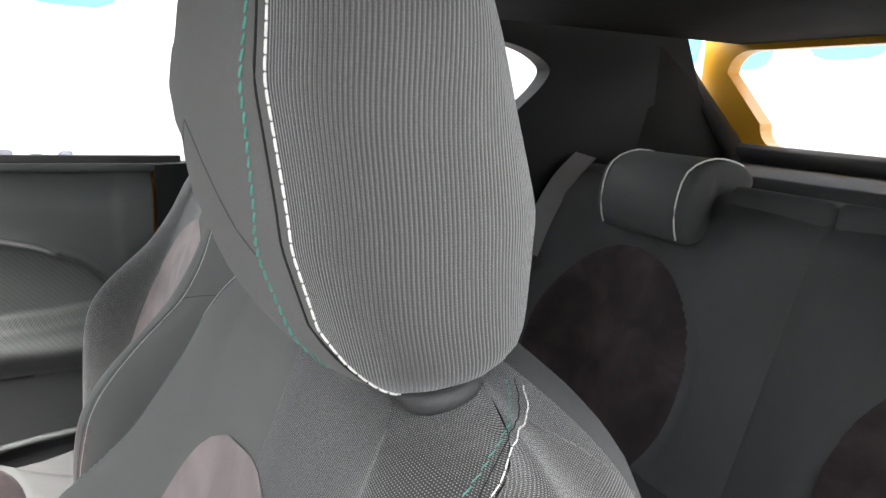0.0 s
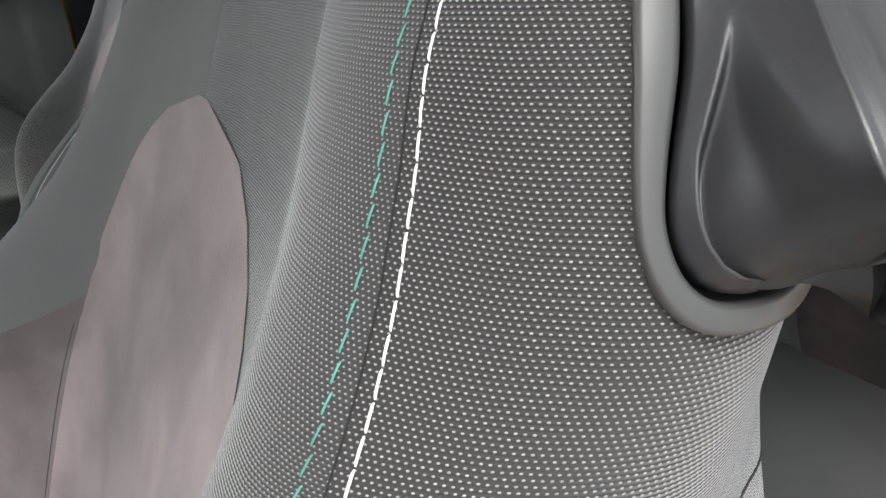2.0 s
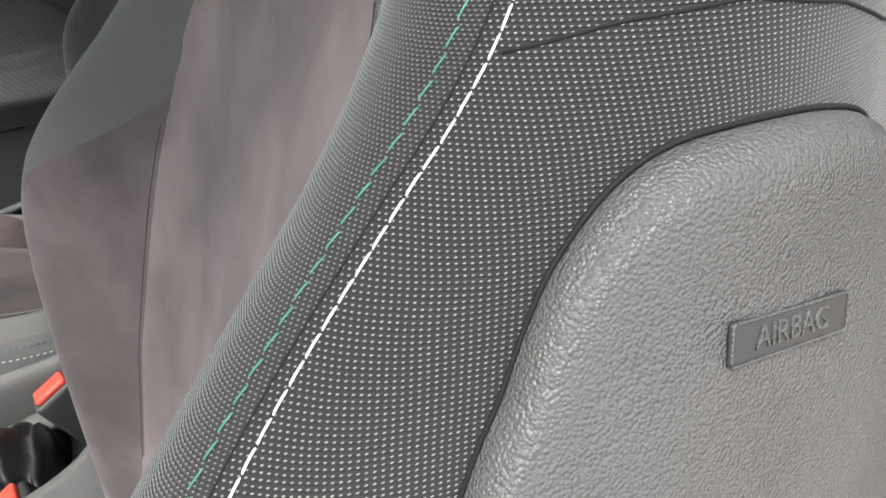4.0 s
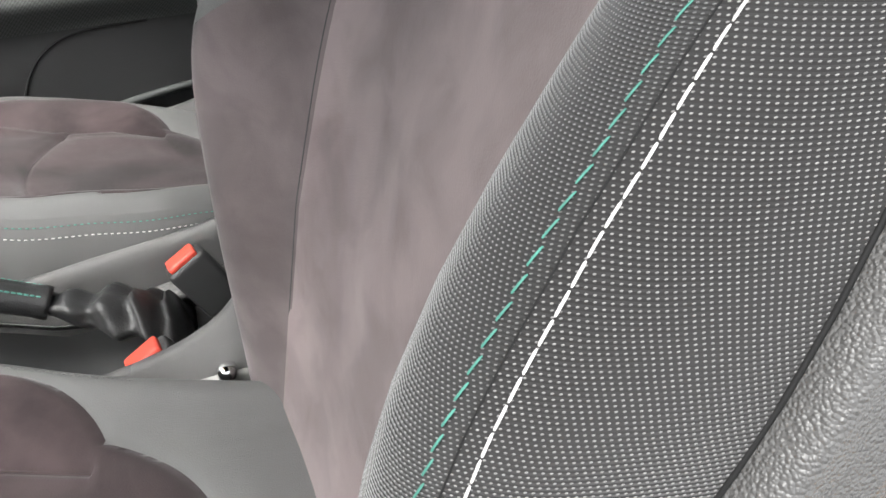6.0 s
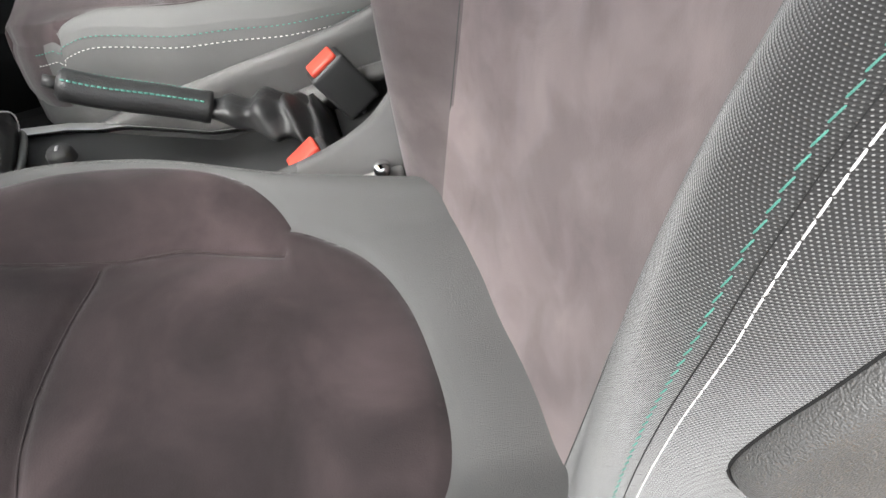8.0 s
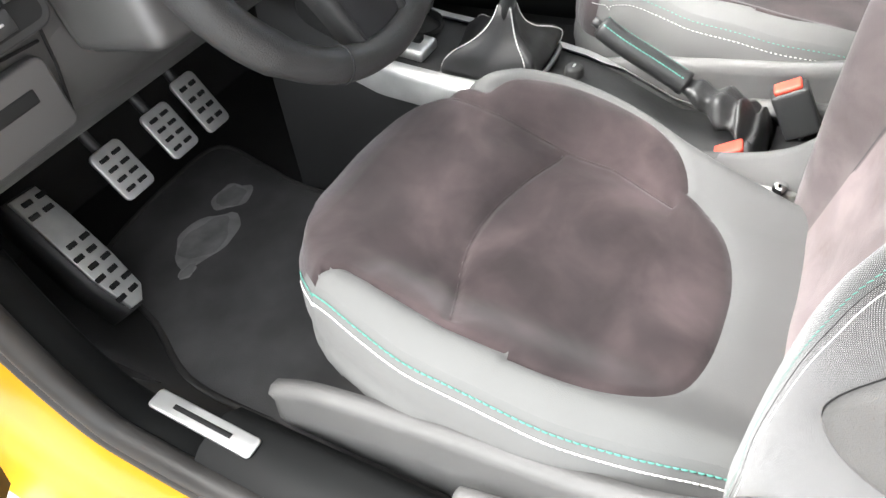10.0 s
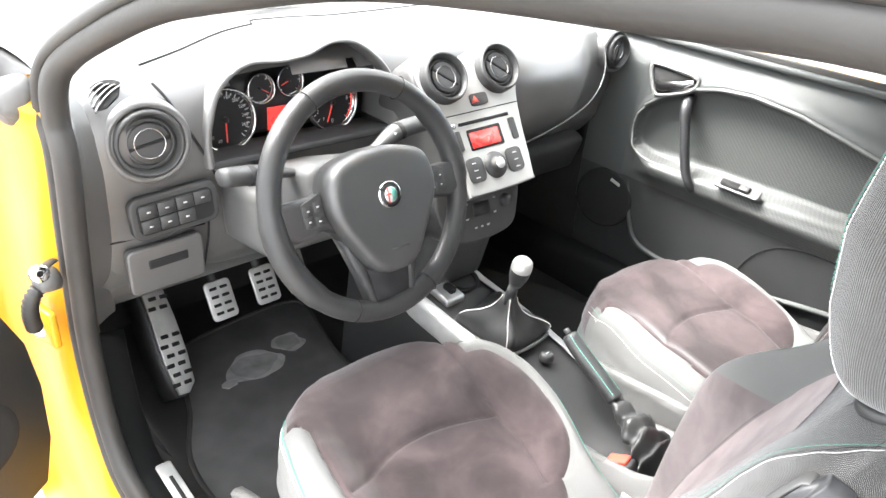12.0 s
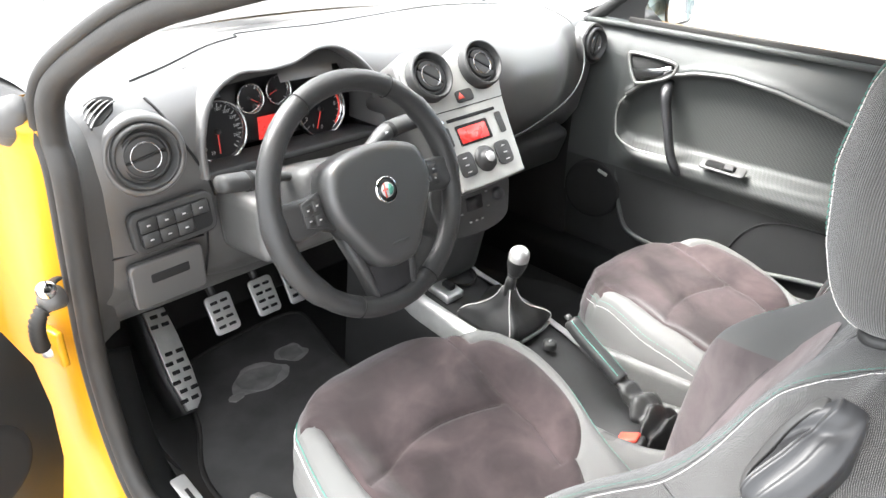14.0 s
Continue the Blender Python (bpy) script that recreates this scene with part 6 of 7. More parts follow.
for x in [-0.63 + 0.55 * k / 20 for k in range(21)]:
    rows.append([(x, 0.735, 0.80), (x, 0.722, 0.72), (x, 0.725, 0.66), (x, 0.745, 0.625), (x, 0.80, 0.60), (x, 0.92, 0.585)])
part("knee_panel", grid(rows), M_DASH, dash, "black panel under the column")
part("panel_gap", tube([(-0.445, 0.718, 0.79), (-0.455, 0.716, 0.70), (-0.462, 0.728, 0.635)], 0.002, 6), M_SEAM, dash)
part("panel_gap", tube([(-0.63, 0.716, 0.735), (-0.54, 0.714, 0.732), (-0.46, 0.714, 0.728)], 0.0018, 6), M_SEAM, dash)

# centre stack
O = Vector((0.002, 0.551, 0.845))
N = Vector((-0.10, -0.82, 0.57)).normalized()
cs = frame_on(O, (1, 0.0, 0.0), N)
shape = [(0.078, -0.085), (0.086, 0.0), (0.094, 0.055), (0.106, 0.095), (0.111, 0.125), (0.102, 0.152), (0.078, 0.168), (0.048, 0.164), (0.026, 0.145), (0.0, 0.138), (-0.026, 0.145), (-0.048, 0.164), (-0.078, 0.168), (-0.102, 0.152), (-0.111, 0.125), (-0.106, 0.095), (-0.094, 0.055), (-0.086, 0.0), (-0.078, -0.085), (-0.066, -0.096), (0.066, -0.096)]
shape = [(p.x, p.y) for p in spline([(a, b, 0) for a, b in shape], 3, True)]
body = part("stack_body", slab([(a * 1.03, b * 1.02) for a, b in shape], 0.20, cs @ Matrix.Translation((0, 0, -0.206)), 0.012, 3), M_DASH, dash)
face = part("centre_panel", slab(shape, 0.006, cs @ Matrix.Translation((0, 0, -0.004)), 0.003, 3), M_SILVER, dash, "satin silver centre panel")
for sx in (1, -1):
    o = cs @ Vector((sx * 0.0615, 0.114, 0.0165))
    round_vent(o, N, 0.040, -38)
haz = part("hazard_switch", slab(rounded(0.040, 0.022, 0.006), 0.003, cs @ Matrix.Translation((0.004, 0.068, 0.002)), 0.001), M_PLASTIC, face)
part("hazard_mark", slab([(-0.008, -0.005), (0.008, -0.005), (0.0, 0.007)], 0.0006, cs @ Matrix.Translation((-0.006, 0.068, 0.005)), 0), M_RED, haz, "red warning triangle")
part("panel_split", rbox((0.182, 0.0015, 0.002), cs @ Matrix.Translation((0, 0.049, 0.002)), 0), M_SEAM, face)
part("disc_slot", rbox((0.118, 0.006, 0.002), cs @ Matrix.Translation((0.002, 0.031, 0.002)), 0.0006, 1), M_BLACK, face, "black disc slot")
part("slot_button", lathe([(0, 0.003), (0.004, 0.003), (0.005, 0)], cs @ Matrix.Translation((-0.068, 0.031, 0.002)), 16), M_CHROME, face)
disp = part("radio_display", slab(rounded(0.078, 0.038, 0.003), 0.0015, cs @ Matrix.Translation((-0.006, 0.0, 0.0015)), 0.0005), M_BLACK, face)
part("display_glow", slab(rounded(0.066, 0.028, 0.002), 0.001, cs @ Matrix.Translation((-0.008, -0.001, 0.003)), 0), M_REDGLOW, disp, "red lit radio display")
part("side_keys", slab(rounded(0.014, 0.040, 0.004), 0.003, cs @ Matrix.Translation((0.062, 0.003, 0.002)), 0.001), M_PLASTIC, face)
part("side_keys", slab(rounded(0.012, 0.036, 0.004), 0.003, cs @ Matrix.Translation((-0.066, 0.003, 0.002)), 0.001), M_PLASTIC, face)
knob = part("radio_knob", lathe([(0, 0.016), (0.010, 0.016), (0.0125, 0.013), (0.013, 0.008), (0.016, 0.006), (0.023, 0.005), (0.0245, 0.0)], cs @ Matrix.Translation((-0.004, -0.052, 0.002)), 32), M_PLASTIC, face, "round black radio knob")
part("knob_cap", lathe([(0, 0.0), (0.009, 0.0), (0.010, -0.002)], cs @ Matrix.Translation((-0.004, -0.052, 0.0195)), 24), M_ALU, knob)
for sx in (1, -1):
    keys = part("radio_keys", slab(rounded(0.036, 0.044, 0.010), 0.004, cs @ Matrix.Translation((-0.004 + sx * 0.046, -0.052, 0.002)), 0.001), M_PLASTIC, face)
    for k in range(3):
        part("key_mark", rbox((0.009, 0.002, 0.0005), cs @ Matrix.Translation((-0.004 + sx * 0.048, -0.040 - 0.013 * k, 0.0062)), 0, 1), M_MARK, keys)
# climate panel below
kc = frame_on((-0.014, 0.530, 0.715), (1, 0.0, 0.0), (-0.08, -0.93, 0.28))
clim = part("climate_panel", slab([(p.x, p.y) for p in spline([(0.095, 0.05, 0), (0.092, -0.02, 0), (0.07, -0.052, 0), (0.0, -0.062, 0), (-0.07, -0.052, 0), (-0.092, -0.02, 0), (-0.095, 0.05, 0), (0.0, 0.055, 0)], 4, True)], 0.12, kc @ Matrix.Translation((0, 0, -0.12)), 0.006, 3), M_PLASTIC, dash, "black climate control panel")
part("climate_display", slab(rounded(0.040, 0.026, 0.003), 0.001, kc @ Matrix.Translation((0.0, 0.0, 0.001)), 0), M_DIAL, clim)
for sx in (1, -1):
    part("climate_knob", lathe([(0, 0.010), (0.011, 0.010), (0.013, 0.006), (0.014, 0)], kc @ Matrix.Translation((sx * 0.062, 0.002, 0.0)), 24), M_HANDLE, clim)
for k, (a, b) in enumerate(((-0.03, 0.034), (0.0, 0.034), (0.03, 0.034), (-0.015, -0.034), (0.0, -0.034), (0.015, -0.034), (0.034, 0.014), (0.034, -0.014), (-0.034, 0.014), (-0.034, -0.014))):
    part("climate_mark", rbox((0.006, 0.003, 0.0006), kc @ Matrix.Translation((a, b, 0.0008)), 0, 1), M_MARK, clim)
part("stack_foot", rbox((0.18, 0.16, 0.18), pose(0.01, 0.66, 0.60, 12, 0, 0), 0.03, 3), M_PLASTIC, dash)

# ---- steering wheel ----
WC, WT, WR = Vector((-0.334, 0.452, 0.850)), 22, 0.159
wheel = thing("steering_wheel", WC, "black leather three-spoke steering wheel with a round badge", "steering wheel")
wm = Matrix.Translation(WC) @ pose(0, 0, 0, 90 - WT, 0, 0)
wz = wm.to_3x3() @ Vector((0, 0, 1))
rim = part("rim", tube([wm @ Vector((WR * math.cos(k * math.tau / 72), WR * math.sin(k * math.tau / 72), 0)) for k in range(72)], [0.0155 + 0.0022 * (abs(math.sin(k * math.tau / 72 - 0.35)) < 0.35) for k in range(72)], 14, True, up=wz), M_LEATHER, wheel, "black leather rim")
for a in (62, 118, 245, 295):
    c = wm @ Vector((WR * math.cos(radians(a)), WR * math.sin(radians(a)), 0))
    d = wm.to_3x3() @ Vector((-math.sin(radians(a)), math.cos(radians(a)), 0))
    part("rim_seam", tube([c + 0.0166 * (math.cos(t) * wz + math.sin(t) * d.cross(wz)) for t in [k * math.tau / 20 for k in range(20)]], 0.0008, 5, True), M_SEAM, rim)
hub_outline = [(p.x, p.y) for p in spline([(0.075, 0.052, 0), (0.036, 0.066, 0), (0.0, 0.069, 0), (-0.036, 0.066, 0), (-0.075, 0.052, 0), (-0.089, 0.018, 0), (-0.084, -0.016, 0), (-0.062, -0.055, 0), (-0.042, -0.086, 0), (-0.024, -0.100, 0), (0.0, -0.103, 0), (0.024, -0.100, 0), (0.042, -0.086, 0), (0.062, -0.055, 0), (0.084, -0.016, 0), (0.089, 0.018, 0)], 4, True)]
hub = part("airbag_cover", slab(hub_outline, 0.046, wm @ Matrix.Translation((0, 0, -0.008)), 0.016, 5), M_HUB, wheel, "smooth black airbag cover")
part("cover_mark", rbox((0.030, 0.0025, 0.0006), wm @ Matrix.Translation((0.004, -0.070, 0.0382)), 0, 1), M_PLASTIC, hub)
for sx in (1, -1):
    sp = [(sx * a, b) for a, b in ((0.060, 0.034), (0.095, 0.022), (0.150, 0.022), (0.153, -0.018), (0.135, -0.030), (0.095, -0.024), (0.058, -0.040))]
    spoke = part("spoke", slab(sp if sx > 0 else sp[::-1], 0.024, wm @ Matrix.Translation((0, 0, -0.012)), 0.007, 3), M_PLASTIC, wheel)
    pad = part("button_pad", slab([(sx * a, b) for a, b in ((0.092, 0.027), (0.122, 0.017), (0.122, -0.014), (0.090, -0.022))][::sx], 0.004, wm @ Matrix.Translation((0, 0, 0.0115)), 0.0015), M_PLASTIC, spoke)
    for a, b in ((0.099, 0.0105), (0.114, 0.0075), (0.099, -0.0085), (0.114, -0.0065)):
        part("wheel_button", rbox((0.0135, 0.0145, 0.003), wm @ Matrix.Translation((sx * a, b, 0.0145)), 0.001, 1), M_PLASTIC, spoke)
        part("button_mark", rbox((0.004, 0.0022, 0.0005), wm @ Matrix.Translation((sx * a, b, 0.0158)), 0, 1), M_MARK, pad)
    lo = [(sx * a, b) for a, b in ((0.044, -0.056), (0.070, -0.040), (0.050, -0.100), (0.038, -0.150), (0.026, -0.153), (0.036, -0.100))]
    part("lower_spoke", slab(lo if sx > 0 else lo[::-1], 0.022, wm @ Matrix.Translation((0, 0, -0.014)), 0.006, 3), M_PLASTIC, wheel)
part("lower_web", slab([(-0.056, -0.055), (0.056, -0.055), (0.044, -0.100), (0.032, -0.156), (-0.032, -0.156), (-0.044, -0.100)][::-1], 0.016, wm @ Matrix.Translation((0, 0, -0.012)), 0.004, 2), M_HANDLE, wheel)
badge = part("badge", lathe([(0, 0.003), (0.0155, 0.003), (0.0165, 0.004), (0.0185, 0.003), (0.019, 0.0)], wm @ Matrix.Translation((0, 0.004, 0.0375)), 36), M_CHROME, wheel, "round chrome badge")
part("badge_field", lathe([(0, 0.0006), (0.0155, 0.0006), (0.0155, 0)], wm @ Matrix.Translation((0, 0.004, 0.0405)), 32), M_DIAL, badge)
part("badge_field", lathe([(0, 0.0006), (0.0105, 0.0006), (0.0105, 0)], wm @ Matrix.Translation((0, 0.004, 0.0412)), 28), M_MARK, badge)
part("badge_cross", rbox((0.0022, 0.020, 0.0006), wm @ Matrix.Translation((-0.005, 0.004, 0.0422)), 0, 1), M_RED, badge)
part("badge_cross", rbox((0.009, 0.0022, 0.0006), wm @ Matrix.Translation((-0.005, 0.005, 0.0423)), 0, 1), M_RED, badge)
part("badge_field", slab([(0.0012, -0.0095), (0.0075, -0.006), (0.010, 0.0), (0.0075, 0.006), (0.0012, 0.0095)], 0.0005, wm @ Matrix.Translation((0, 0.004, 0.0419)), 0), M_GREEN, badge)

column = thing("steering_column", (-0.334, 0.6, 0.80), "black steering column shroud with two stalks", "steering column")
part("shroud", rbox((0.125, 0.20, 0.10), pose(-0.334, 0.60, 0.800, -WT, 0, 0), 0.03, 4), M_PLASTIC, column)
part("shroud_lower", rbox((0.150, 0.14, 0.105), pose(-0.355, 0.655, 0.755, -8, 0, 0), 0.02, 3), M_DASH, column, "grey lower shroud")
for sx, zz, tip in ((-1, 0.872, 0.172), (1, 0.890, 0.20)):
    st = part("stalk", tube(spline([(-0.334 + sx * 0.05, 0.565, 0.855), (-0.334 + sx * 0.09, 0.56, 0.866), (-0.334 + sx * 0.13, 0.557, zz), (-0.334 + sx * tip, 0.555, zz + 0.006)], 4), [0.007, 0.008, 0.009, 0.010, 0.012, 0.014, 0.0155, 0.0165, 0.0165, 0.0165, 0.0165, 0.016, 0.014], 14, flat=0.8), M_PLASTIC, column, "black control stalk")
    part("stalk_ring", tube([(-0.334 + sx * 0.125, 0.557, zz - 0.001), (-0.334 + sx * 0.133, 0.557, zz)], 0.0172, 16, flat=0.82), M_BLACK, st)
    part("stalk_mark", rbox((0.006, 0.002, 0.006), pose(-0.334 + sx * 0.115, 0.545, zz), 0, 1), M_MARK, st)

# ---- pedals and footwell ----
def pedal(x, y, z, w, h, label):
    p = thing("pedal", (x, y, z), label, "pedal", "pedals")
    m = frame_on((x, y, z), (1, 0, 0), (0, -0.85, 0.52))
    plate = part("pedal_plate", slab(rounded(w, h, 0.010), 0.006, m, 0.002, 2), M_ALU, p, "drilled aluminium pad")
    for k in range(4):
        for sx in (-1, 1):
            part("rubber_stud", rbox((w * 0.28, h * 0.075, 0.003), m @ Matrix.Translation((sx * w * 0.2, -h * 0.32 + h * 0.21 * k, 0.0065)), 0.001, 1), M_BLACK, plate)
    part("pedal_arm", tube(spline([(x, y + 0.01, z), (x, y + 0.05, z + 0.06), (x, y + 0.06, z + 0.16)], 4), 0.009, 8), M_PLASTIC, p)


pedal(-0.358, 0.895, 0.442, 0.056, 0.082, "aluminium clutch pedal with black rubber studs")
pedal(-0.252, 0.905, 0.436, 0.056, 0.082, "aluminium brake pedal with black rubber studs")
pedal(-0.160, 0.93, 0.425, 0.052, 0.10, "aluminium throttle pedal with black rubber studs")
rest = thing("foot_rest", (-0.47, 0.9, 0.36), "long aluminium foot rest with rubber slots", "foot rest")
rm = frame_on((-0.472, 0.895, 0.385), (1, 0.1, -0.12), (0.25, -0.72, 0.55))
rest_shape = [(-0.027, 0.104), (0.020, 0.104), (0.026, 0.05), (0.028, -0.03), (0.024, -0.090), (0.006, -0.108), (-0.016, -0.106), (-0.026, -0.04)]
plate = part("rest_plate", slab(rest_shape, 0.006, rm, 0.002, 2), M_ALU, rest)
for k in range(10):
    if k in (6, 7):
        continue
    for sx in (-1, 1):
        part("rubber_slot", rbox((0.018, 0.0088, 0.003), rm @ Matrix.Translation((sx * 0.0125 + (0.0035 if k % 2 else -0.0035), -0.086 + 0.0196 * k, 0.0055)), 0.0014, 1), M_BLACK, plate)
part("rest_block", slab([(a * 1.25, b * 1.05) for a, b in rest_shape], 0.05, rm @ Matrix.Translation((0.0, 0, -0.052)), 0.01), M_PLASTIC, rest)

mat_shape = [(p.x, p.y) for p in spline([(-0.535, 0.28, 0), (-0.538, 0.55, 0), (-0.530, 0.70, 0), (-0.475, 0.82, 0), (-0.440, 0.93, 0), (-0.40, 1.02, 0), (-0.20, 1.05, 0), (-0.085, 1.03, 0), (-0.105, 0.90, 0), (-0.13, 0.78, 0), (-0.135, 0.5, 0), (-0.14, 0.28, 0)], 5, True)]
fm = part("floor_mat", slab(mat_shape, 0.007, pose(0, 0, 0.248), 0.003, 2), M_CARPET)
tagged(fm, "black carpet floor mat with worn heel marks", "floor mat")
part("mat_edging", tube([(x, y, 0.2545) for x, y in mat_shape], 0.005, 8, True), M_RUBBER, fm, "stitched black edging")


def blot(x, y, rx, ry, seed, n=26):
    random.seed(seed)
    ph = [random.uniform(0, 6.28) for _ in range(5)]
    return [(x + rx * math.cos(k * math.tau / n) * (1 + 0.16 * math.sin(2 * k * math.tau / n + ph[0]) + 0.10 * math.sin(3 * k * math.tau / n + ph[1]) + 0.05 * math.sin(7 * k * math.tau / n + ph[2])),
             y + ry * math.sin(k * math.tau / n) * (1 + 0.12 * math.sin(3 * k * math.tau / n + ph[3]) + 0.07 * math.sin(5 * k * math.tau / n + ph[4]))) for k in range(n)]


for x, y, rx, ry, sd in ((-0.300, 0.875, 0.060, 0.050, 3), (-0.196, 0.905, 0.040, 0.034, 5), (-0.372, 0.85, 0.020, 0.012, 6)):
    mark = part("heel_mark", slab(blot(x, y, rx, ry, sd), 0.0003, pose(0, 0, 0.2548 + 0.0001 * sd), 0), M_STAIN_EDGE, fm, "pale worn heel mark", smooth=False)
    part("heel_mark_core", slab(blot(x, y, rx * 0.78, ry * 0.76, sd + 1), 0.0003, pose(0, 0, 0.2552 + 0.0001 * sd), 0), M_STAIN, mark, smooth=False)
# same mat mirrored; the passenger footwell's shade is in its darker colour
pm = part("floor_mat", slab([(-x, y - 0.03) for x, y in mat_shape][::-1], 0.007, pose(0, 0, 0.248), 0.003, 2), M_CARPET_SHADED)
tagged(pm, "black carpet floor mat on the passenger side", "floor mat")

# ---- console ----
console = thing("centre_console", (0, 0.4, 0.25), "black centre console with silver side strips", "console")
rows = []
for y in [-0.10 + 0.90 * k / 30 for k in range(31)]:
    top = float(np.interp(y, [-0.1, 0.05, 0.20, 0.33, 0.45, 0.60, 0.70, 0.80], [0.40, 0.40, 0.405, 0.465, 0.485, 0.50, 0.54, 0.60]))
    hw = float(np.interp(y, [-0.1, 0.1, 0.3, 0.5, 0.8], [0.085, 0.085, 0.082, 0.088, 0.09]))
    rows.append([(-hw - 0.03, y, 0.25), (-hw - 0.012, y, top - 0.07), (-hw, y, top - 0.012), (-hw + 0.012, y, top), (0, y, top + 0.002), (hw - 0.012, y, top), (hw, y, top - 0.012), (hw + 0.012, y, top - 0.07), (hw + 0.03, y, 0.25)])
part("tunnel", grid(rows), M_CONSOLE, console)
for sx in (1, -1):
    rows = []
    back = 0.30 if sx < 0 else 0.13
    for y in [back + (0.66 - back) * k / 20 for k in range(21)]:
        top = float(np.interp(y, [0.05, 0.20, 0.33, 0.45, 0.60, 0.70], [0.402, 0.408, 0.468, 0.488, 0.503, 0.543]))
        hw = float(np.interp(y, [0.3, 0.5, 0.8], [0.084, 0.090, 0.092])) + 0.003
        h = 0.004 + 0.028 * min(1, max(0, (y - 0.29) / 0.10))
        rows.append([(sx * (hw - (0.022 if y > 0.3 else 0.010)), y, top + 0.004), (sx * (hw - 0.004), y, top + 0.001), (sx * hw, y, top - 0.008), (sx * (hw + 0.006), y, top - 0.008 - h)])
    part("silver_strip", grid(rows), M_ALU, console, "satin silver side strip")
lock = part("drive_selector", rbox((0.050, 0.060, 0.018), pose(-0.030, 0.575, 0.508, 8, 0, 0), 0.007, 3), M_ALU, console, "silver drive mode selector")
part("selector_toggle", rbox((0.016, 0.026, 0.014), pose(-0.026, 0.572, 0.520, 8, 0, 0), 0.004), M_BLACK, lock)
part("cup_ring", lathe([(0.040, 0.0), (0.038, 0.006), (0.034, 0.004), (0.032, -0.03), (0, -0.03)], pose(0.035, 0.60, 0.507, 8, 0, 0), 36), M_BLACK, console, "round black cup holder")
btn = part("console_button", lathe([(0, 0.014), (0.010, 0.014), (0.013, 0.010), (0.014, 0.0)], pose(0.008, 0.338, 0.476), 24), M_PLASTIC, console, "round black console button")
part("button_mark", rbox((0.008, 0.003, 0.0006), pose(0.008, 0.338, 0.4905), 0, 1), M_MARK, btn)

gear = thing("gear_lever", (-0.005, 0.44, 0.49), "gear lever with chrome knob and black leather boot", "gear lever")
base = [(-0.066, 0.50), (-0.05, 0.515), (0.05, 0.525), (0.066, 0.50), (0.062, 0.40), (0.045, 0.375), (-0.045, 0.375), (-0.066, 0.40)]
bs = spline([(a, b, 0.488) for a, b in base], 5, True)
rows = []
for f, z, wide in ((0.0, 0.0, 0.96), (0.10, 0.014, 0.96), (0.25, 0.030, 0.88), (0.45, 0.044, 0.70), (0.6, 0.054, 0.48), (0.75, 0.068, 0.31), (0.88, 0.086, 0.20), (0.97, 0.104, 0.14)):
    c = Vector((-0.004 - 0.030 * f, 0.45 - 0.035 * f, 0.488))
    row = []
    for k, p in enumerate(bs):
        a = k * math.tau / len(bs)
        fold = 1 + 0.16 * math.sin(4 * a + 0.6) * math.sin(math.pi * f) + 0.07 * math.sin(9 * a + 5 * f) * math.sin(math.pi * f)
        row.append(c + (p - Vector((-0.004, 0.45, 0.488))) * wide * fold + Vector((0, 0, z)))
    rows.append(row)
boot = part("gear_boot", grid(rows, closed_u=True, caps=True), M_LEATHER, gear, "black leather boot with white stitching")
for k0 in (3, 13, 23, 33):
    ln = [r[k0 % len(bs)] for r in rows]
    ln = spline(ln, 4)
    stitches(ln, [(p - Vector((-0.02, 0.44, 0.50))).normalized() for p in ln], 0.005, 0.0042, 0.0010, 0.0008, M_WHITE, boot, "white_stitching")
part("boot_frame", tube([p + Vector((0, 0, 0.001)) for p in bs], 0.004, 8, True), M_DARKSILVER, gear, "thin silver edge of the boot")
part("lever_shaft", tube([(-0.032, 0.418, 0.575), (-0.036, 0.406, 0.632)], [0.011, 0.009], 14), M_PLASTIC, gear)
km = frame_on((-0.036, 0.405, 0.622), (1, 0, 0), (-0.06, -0.2, 1))
part("gear_knob", lathe([(0, 0.0), (0.011, 0.0), (0.014, 0.008), (0.0175, 0.022), (0.0185, 0.032), (0.0185, 0.038)], km, 28), M_LEATHER, gear, "black leather lower knob")
part("knob_cap", lathe([(0.0185, 0.038), (0.0187, 0.046), (0.017, 0.054), (0.012, 0.059), (0.0, 0.061)], km, 28), M_ALU, gear, "satin aluminium knob cap")

brake = thing("hand_brake", (0.01, 0.2, 0.42), "black leather handbrake lever with green stitching", "handbrake")
gl = spline([(0.012, 0.305, 0.552), (0.011, 0.27, 0.530), (0.010, 0.225, 0.507), (0.008, 0.185, 0.486)], 6)
grip = part("grip", tube(gl, [0.011] + [0.0155] * 16 + [0.0165, 0.016], 16), M_LEATHER, brake, "black leather grip")
part("grip_button", tube([(0.012, 0.303, 0.551), (0.0125, 0.314, 0.558)], 0.006, 12), M_PLASTIC, brake, "black release button")
gp = [p + Vector((-0.010, 0, 0.0125)) for p in gl[2:]]
stitches(gp, [Vector((-0.6, 0, 0.8))] * len(gp), 0.005, 0.0042, 0.0010, 0.0004, M_GREEN, grip, "green_stitching")
gp = [p + Vector((0.010, 0, 0.0125)) for p in gl[2:]]
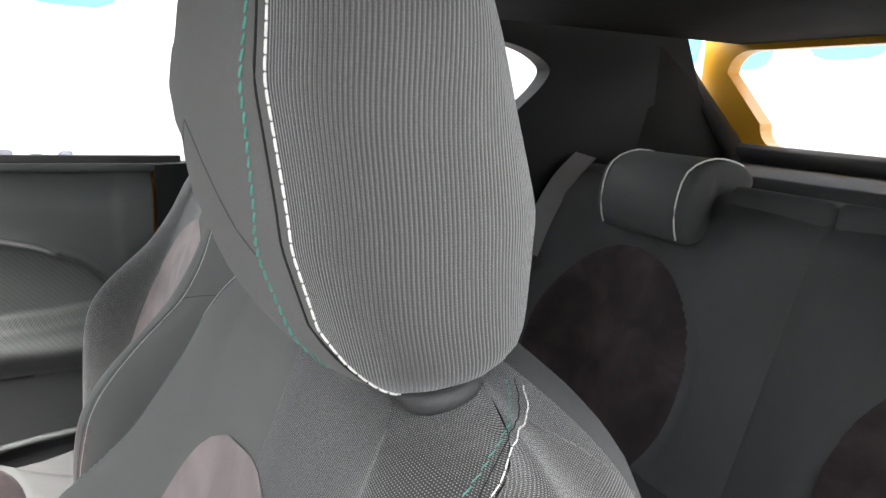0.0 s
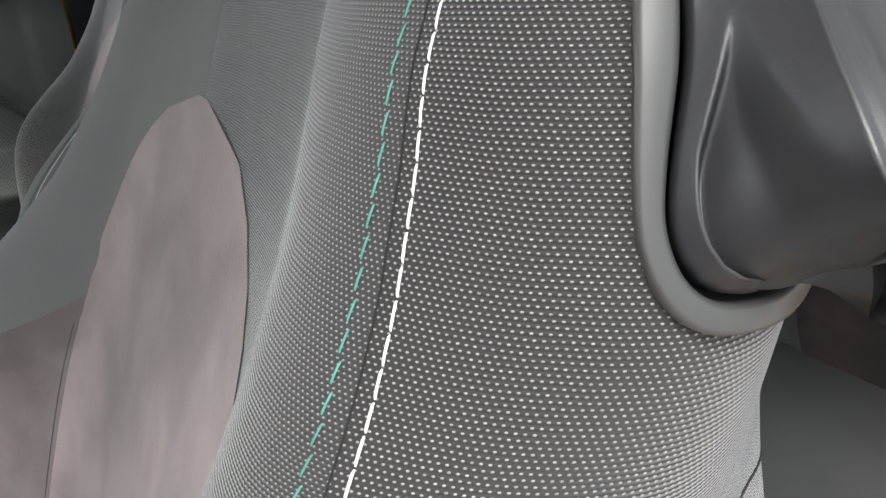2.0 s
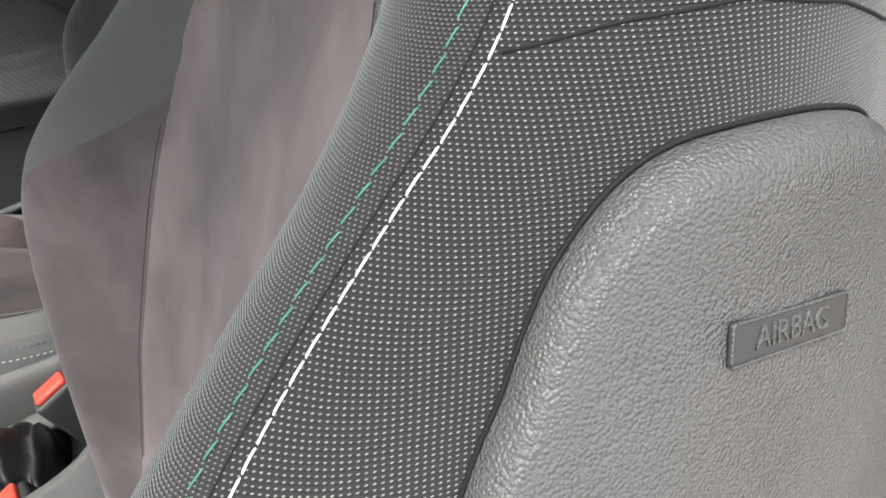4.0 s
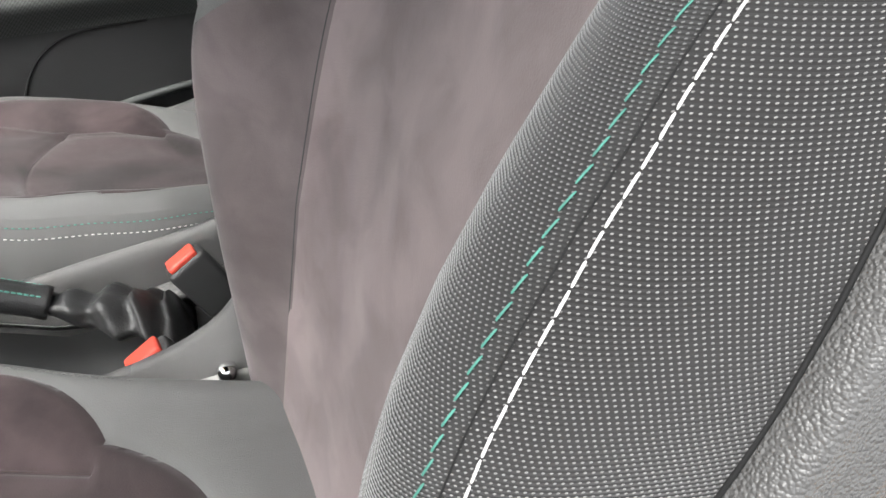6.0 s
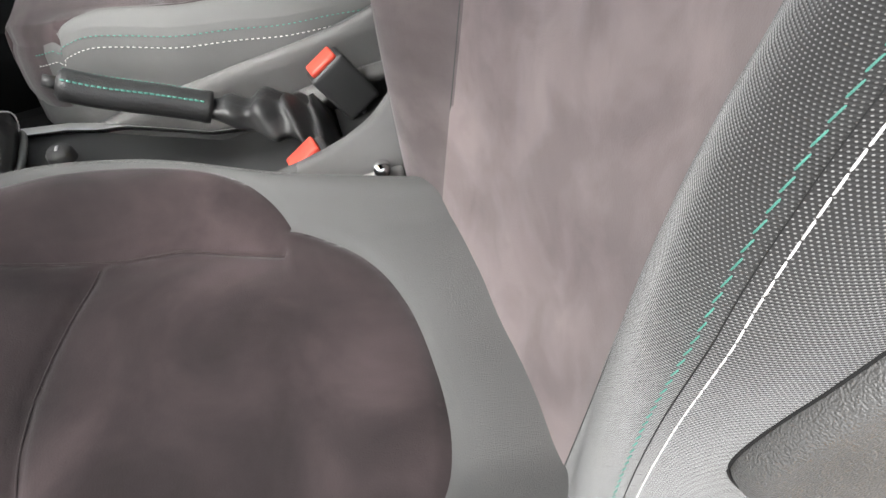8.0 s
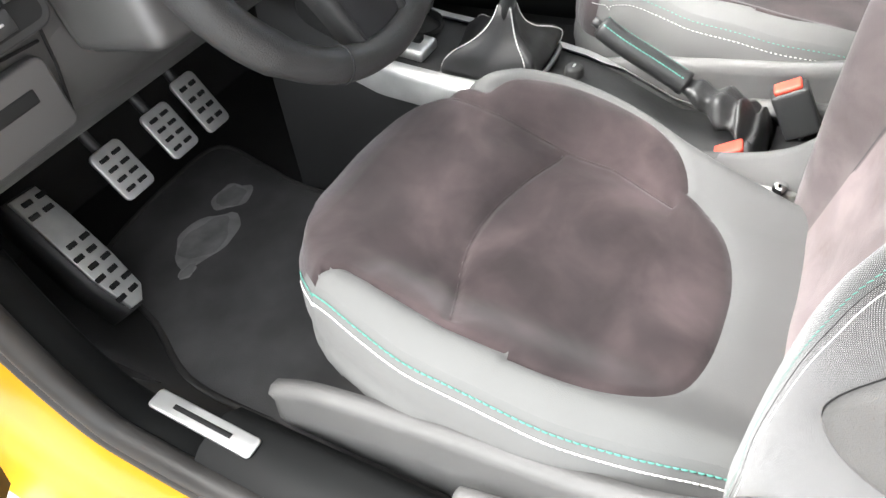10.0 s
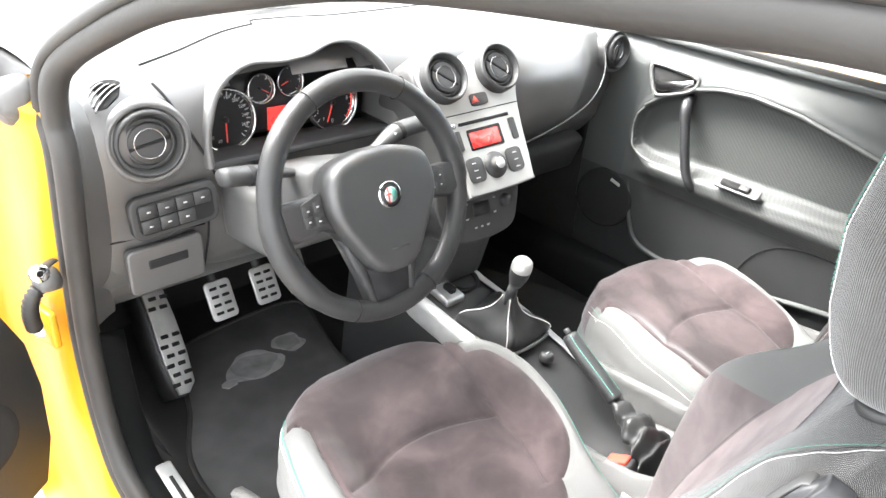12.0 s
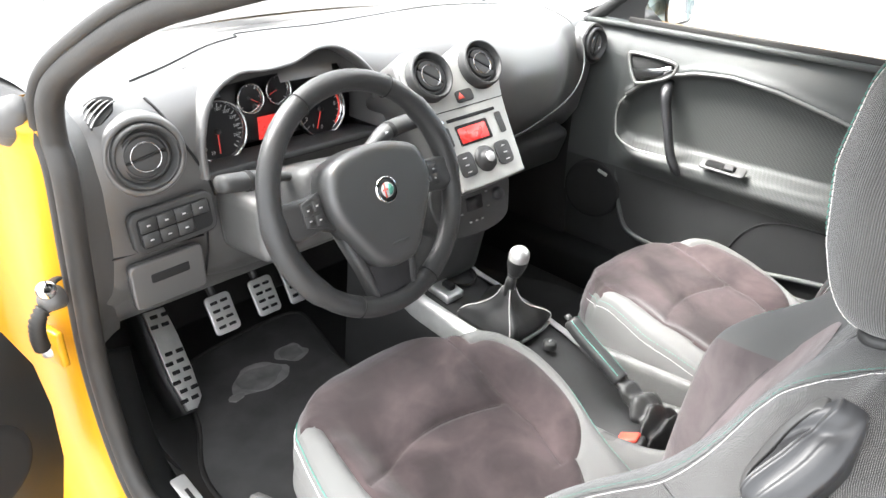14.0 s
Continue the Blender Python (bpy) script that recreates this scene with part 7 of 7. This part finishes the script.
stitches(gp, [Vector((0.6, 0, 0.8))] * len(gp), 0.005, 0.0042, 0.0010, 0.0004, M_GREEN, grip, "green_stitching")
bl = spline([(0.008, 0.190, 0.487), (0.006, 0.165, 0.474), (0.002, 0.14, 0.462), (0.0, 0.112, 0.452), (0.0, 0.09, 0.43), (0.0, 0.07, 0.405)], 7)
rows = []
for i, p in enumerate(bl):
    f = i / (len(bl) - 1)
    row = []
    for k in range(28):
        a = k * math.tau / 28
        r = 0.015 + 0.030 * f ** 1.2 + 0.007 * math.sin(5 * a + 9 * f) * f + 0.006 * math.sin(f * 26 + a) * (0.3 + f)
        row.append(p + Vector((r * math.cos(a) * (1 + 0.3 * f), 0.35 * r * math.sin(a), r * math.sin(a) * 0.9)))
    rows.append(row)
part("brake_boot", grid(rows, closed_u=True, caps=True), M_LEATHER, brake, "crumpled black leather boot")


def buckle(x, y, z, label):
    b = thing("belt_buckle", (x, y, 0.40), label, "belt buckle", "belt buckles")
    m = frame_on((x, y, z), (1, 0.2, 0), (0, 0.45, 0.9))
    part("buckle_body", rbox((0.030, 0.046, 0.07), m @ Matrix.Translation((0, 0, -0.032)), 0.006, 3), M_PLASTIC, b)
    part("release_button", rbox((0.024, 0.034, 0.008), m @ Matrix.Translation((0, 0, 0.005)), 0.003, 2), M_RED, b, "red release button")
    part("buckle_stalk", tube([m @ Vector((0, 0, -0.06)), Vector((x, y - 0.03, 0.36))], 0.010, 10, flat=0.5), M_PLASTIC, b)


buckle(-0.086, 0.108, 0.462, "black seat belt buckle with red button beside the driver's seat")
buckle(0.058, 0.065, 0.468, "black seat belt buckle with red button beside the passenger seat")
bolt = thing("seat_bolt", (-0.128, 0.045, 0.455), "bright steel seat bolt beside the cushion", "bolt")
part("bolt_head", lathe([(0, 0.006), (0.007, 0.006), (0.009, 0.003), (0.0095, -0.004)], frame_on((-0.128, 0.045, 0.458), (0, 1, 0), (-0.5, 0, 0.9)), 16), M_CHROME, bolt)
part("bolt_bracket", rbox((0.03, 0.05, 0.07), pose(-0.115, 0.05, 0.42), 0.006), M_SILVER, bolt)
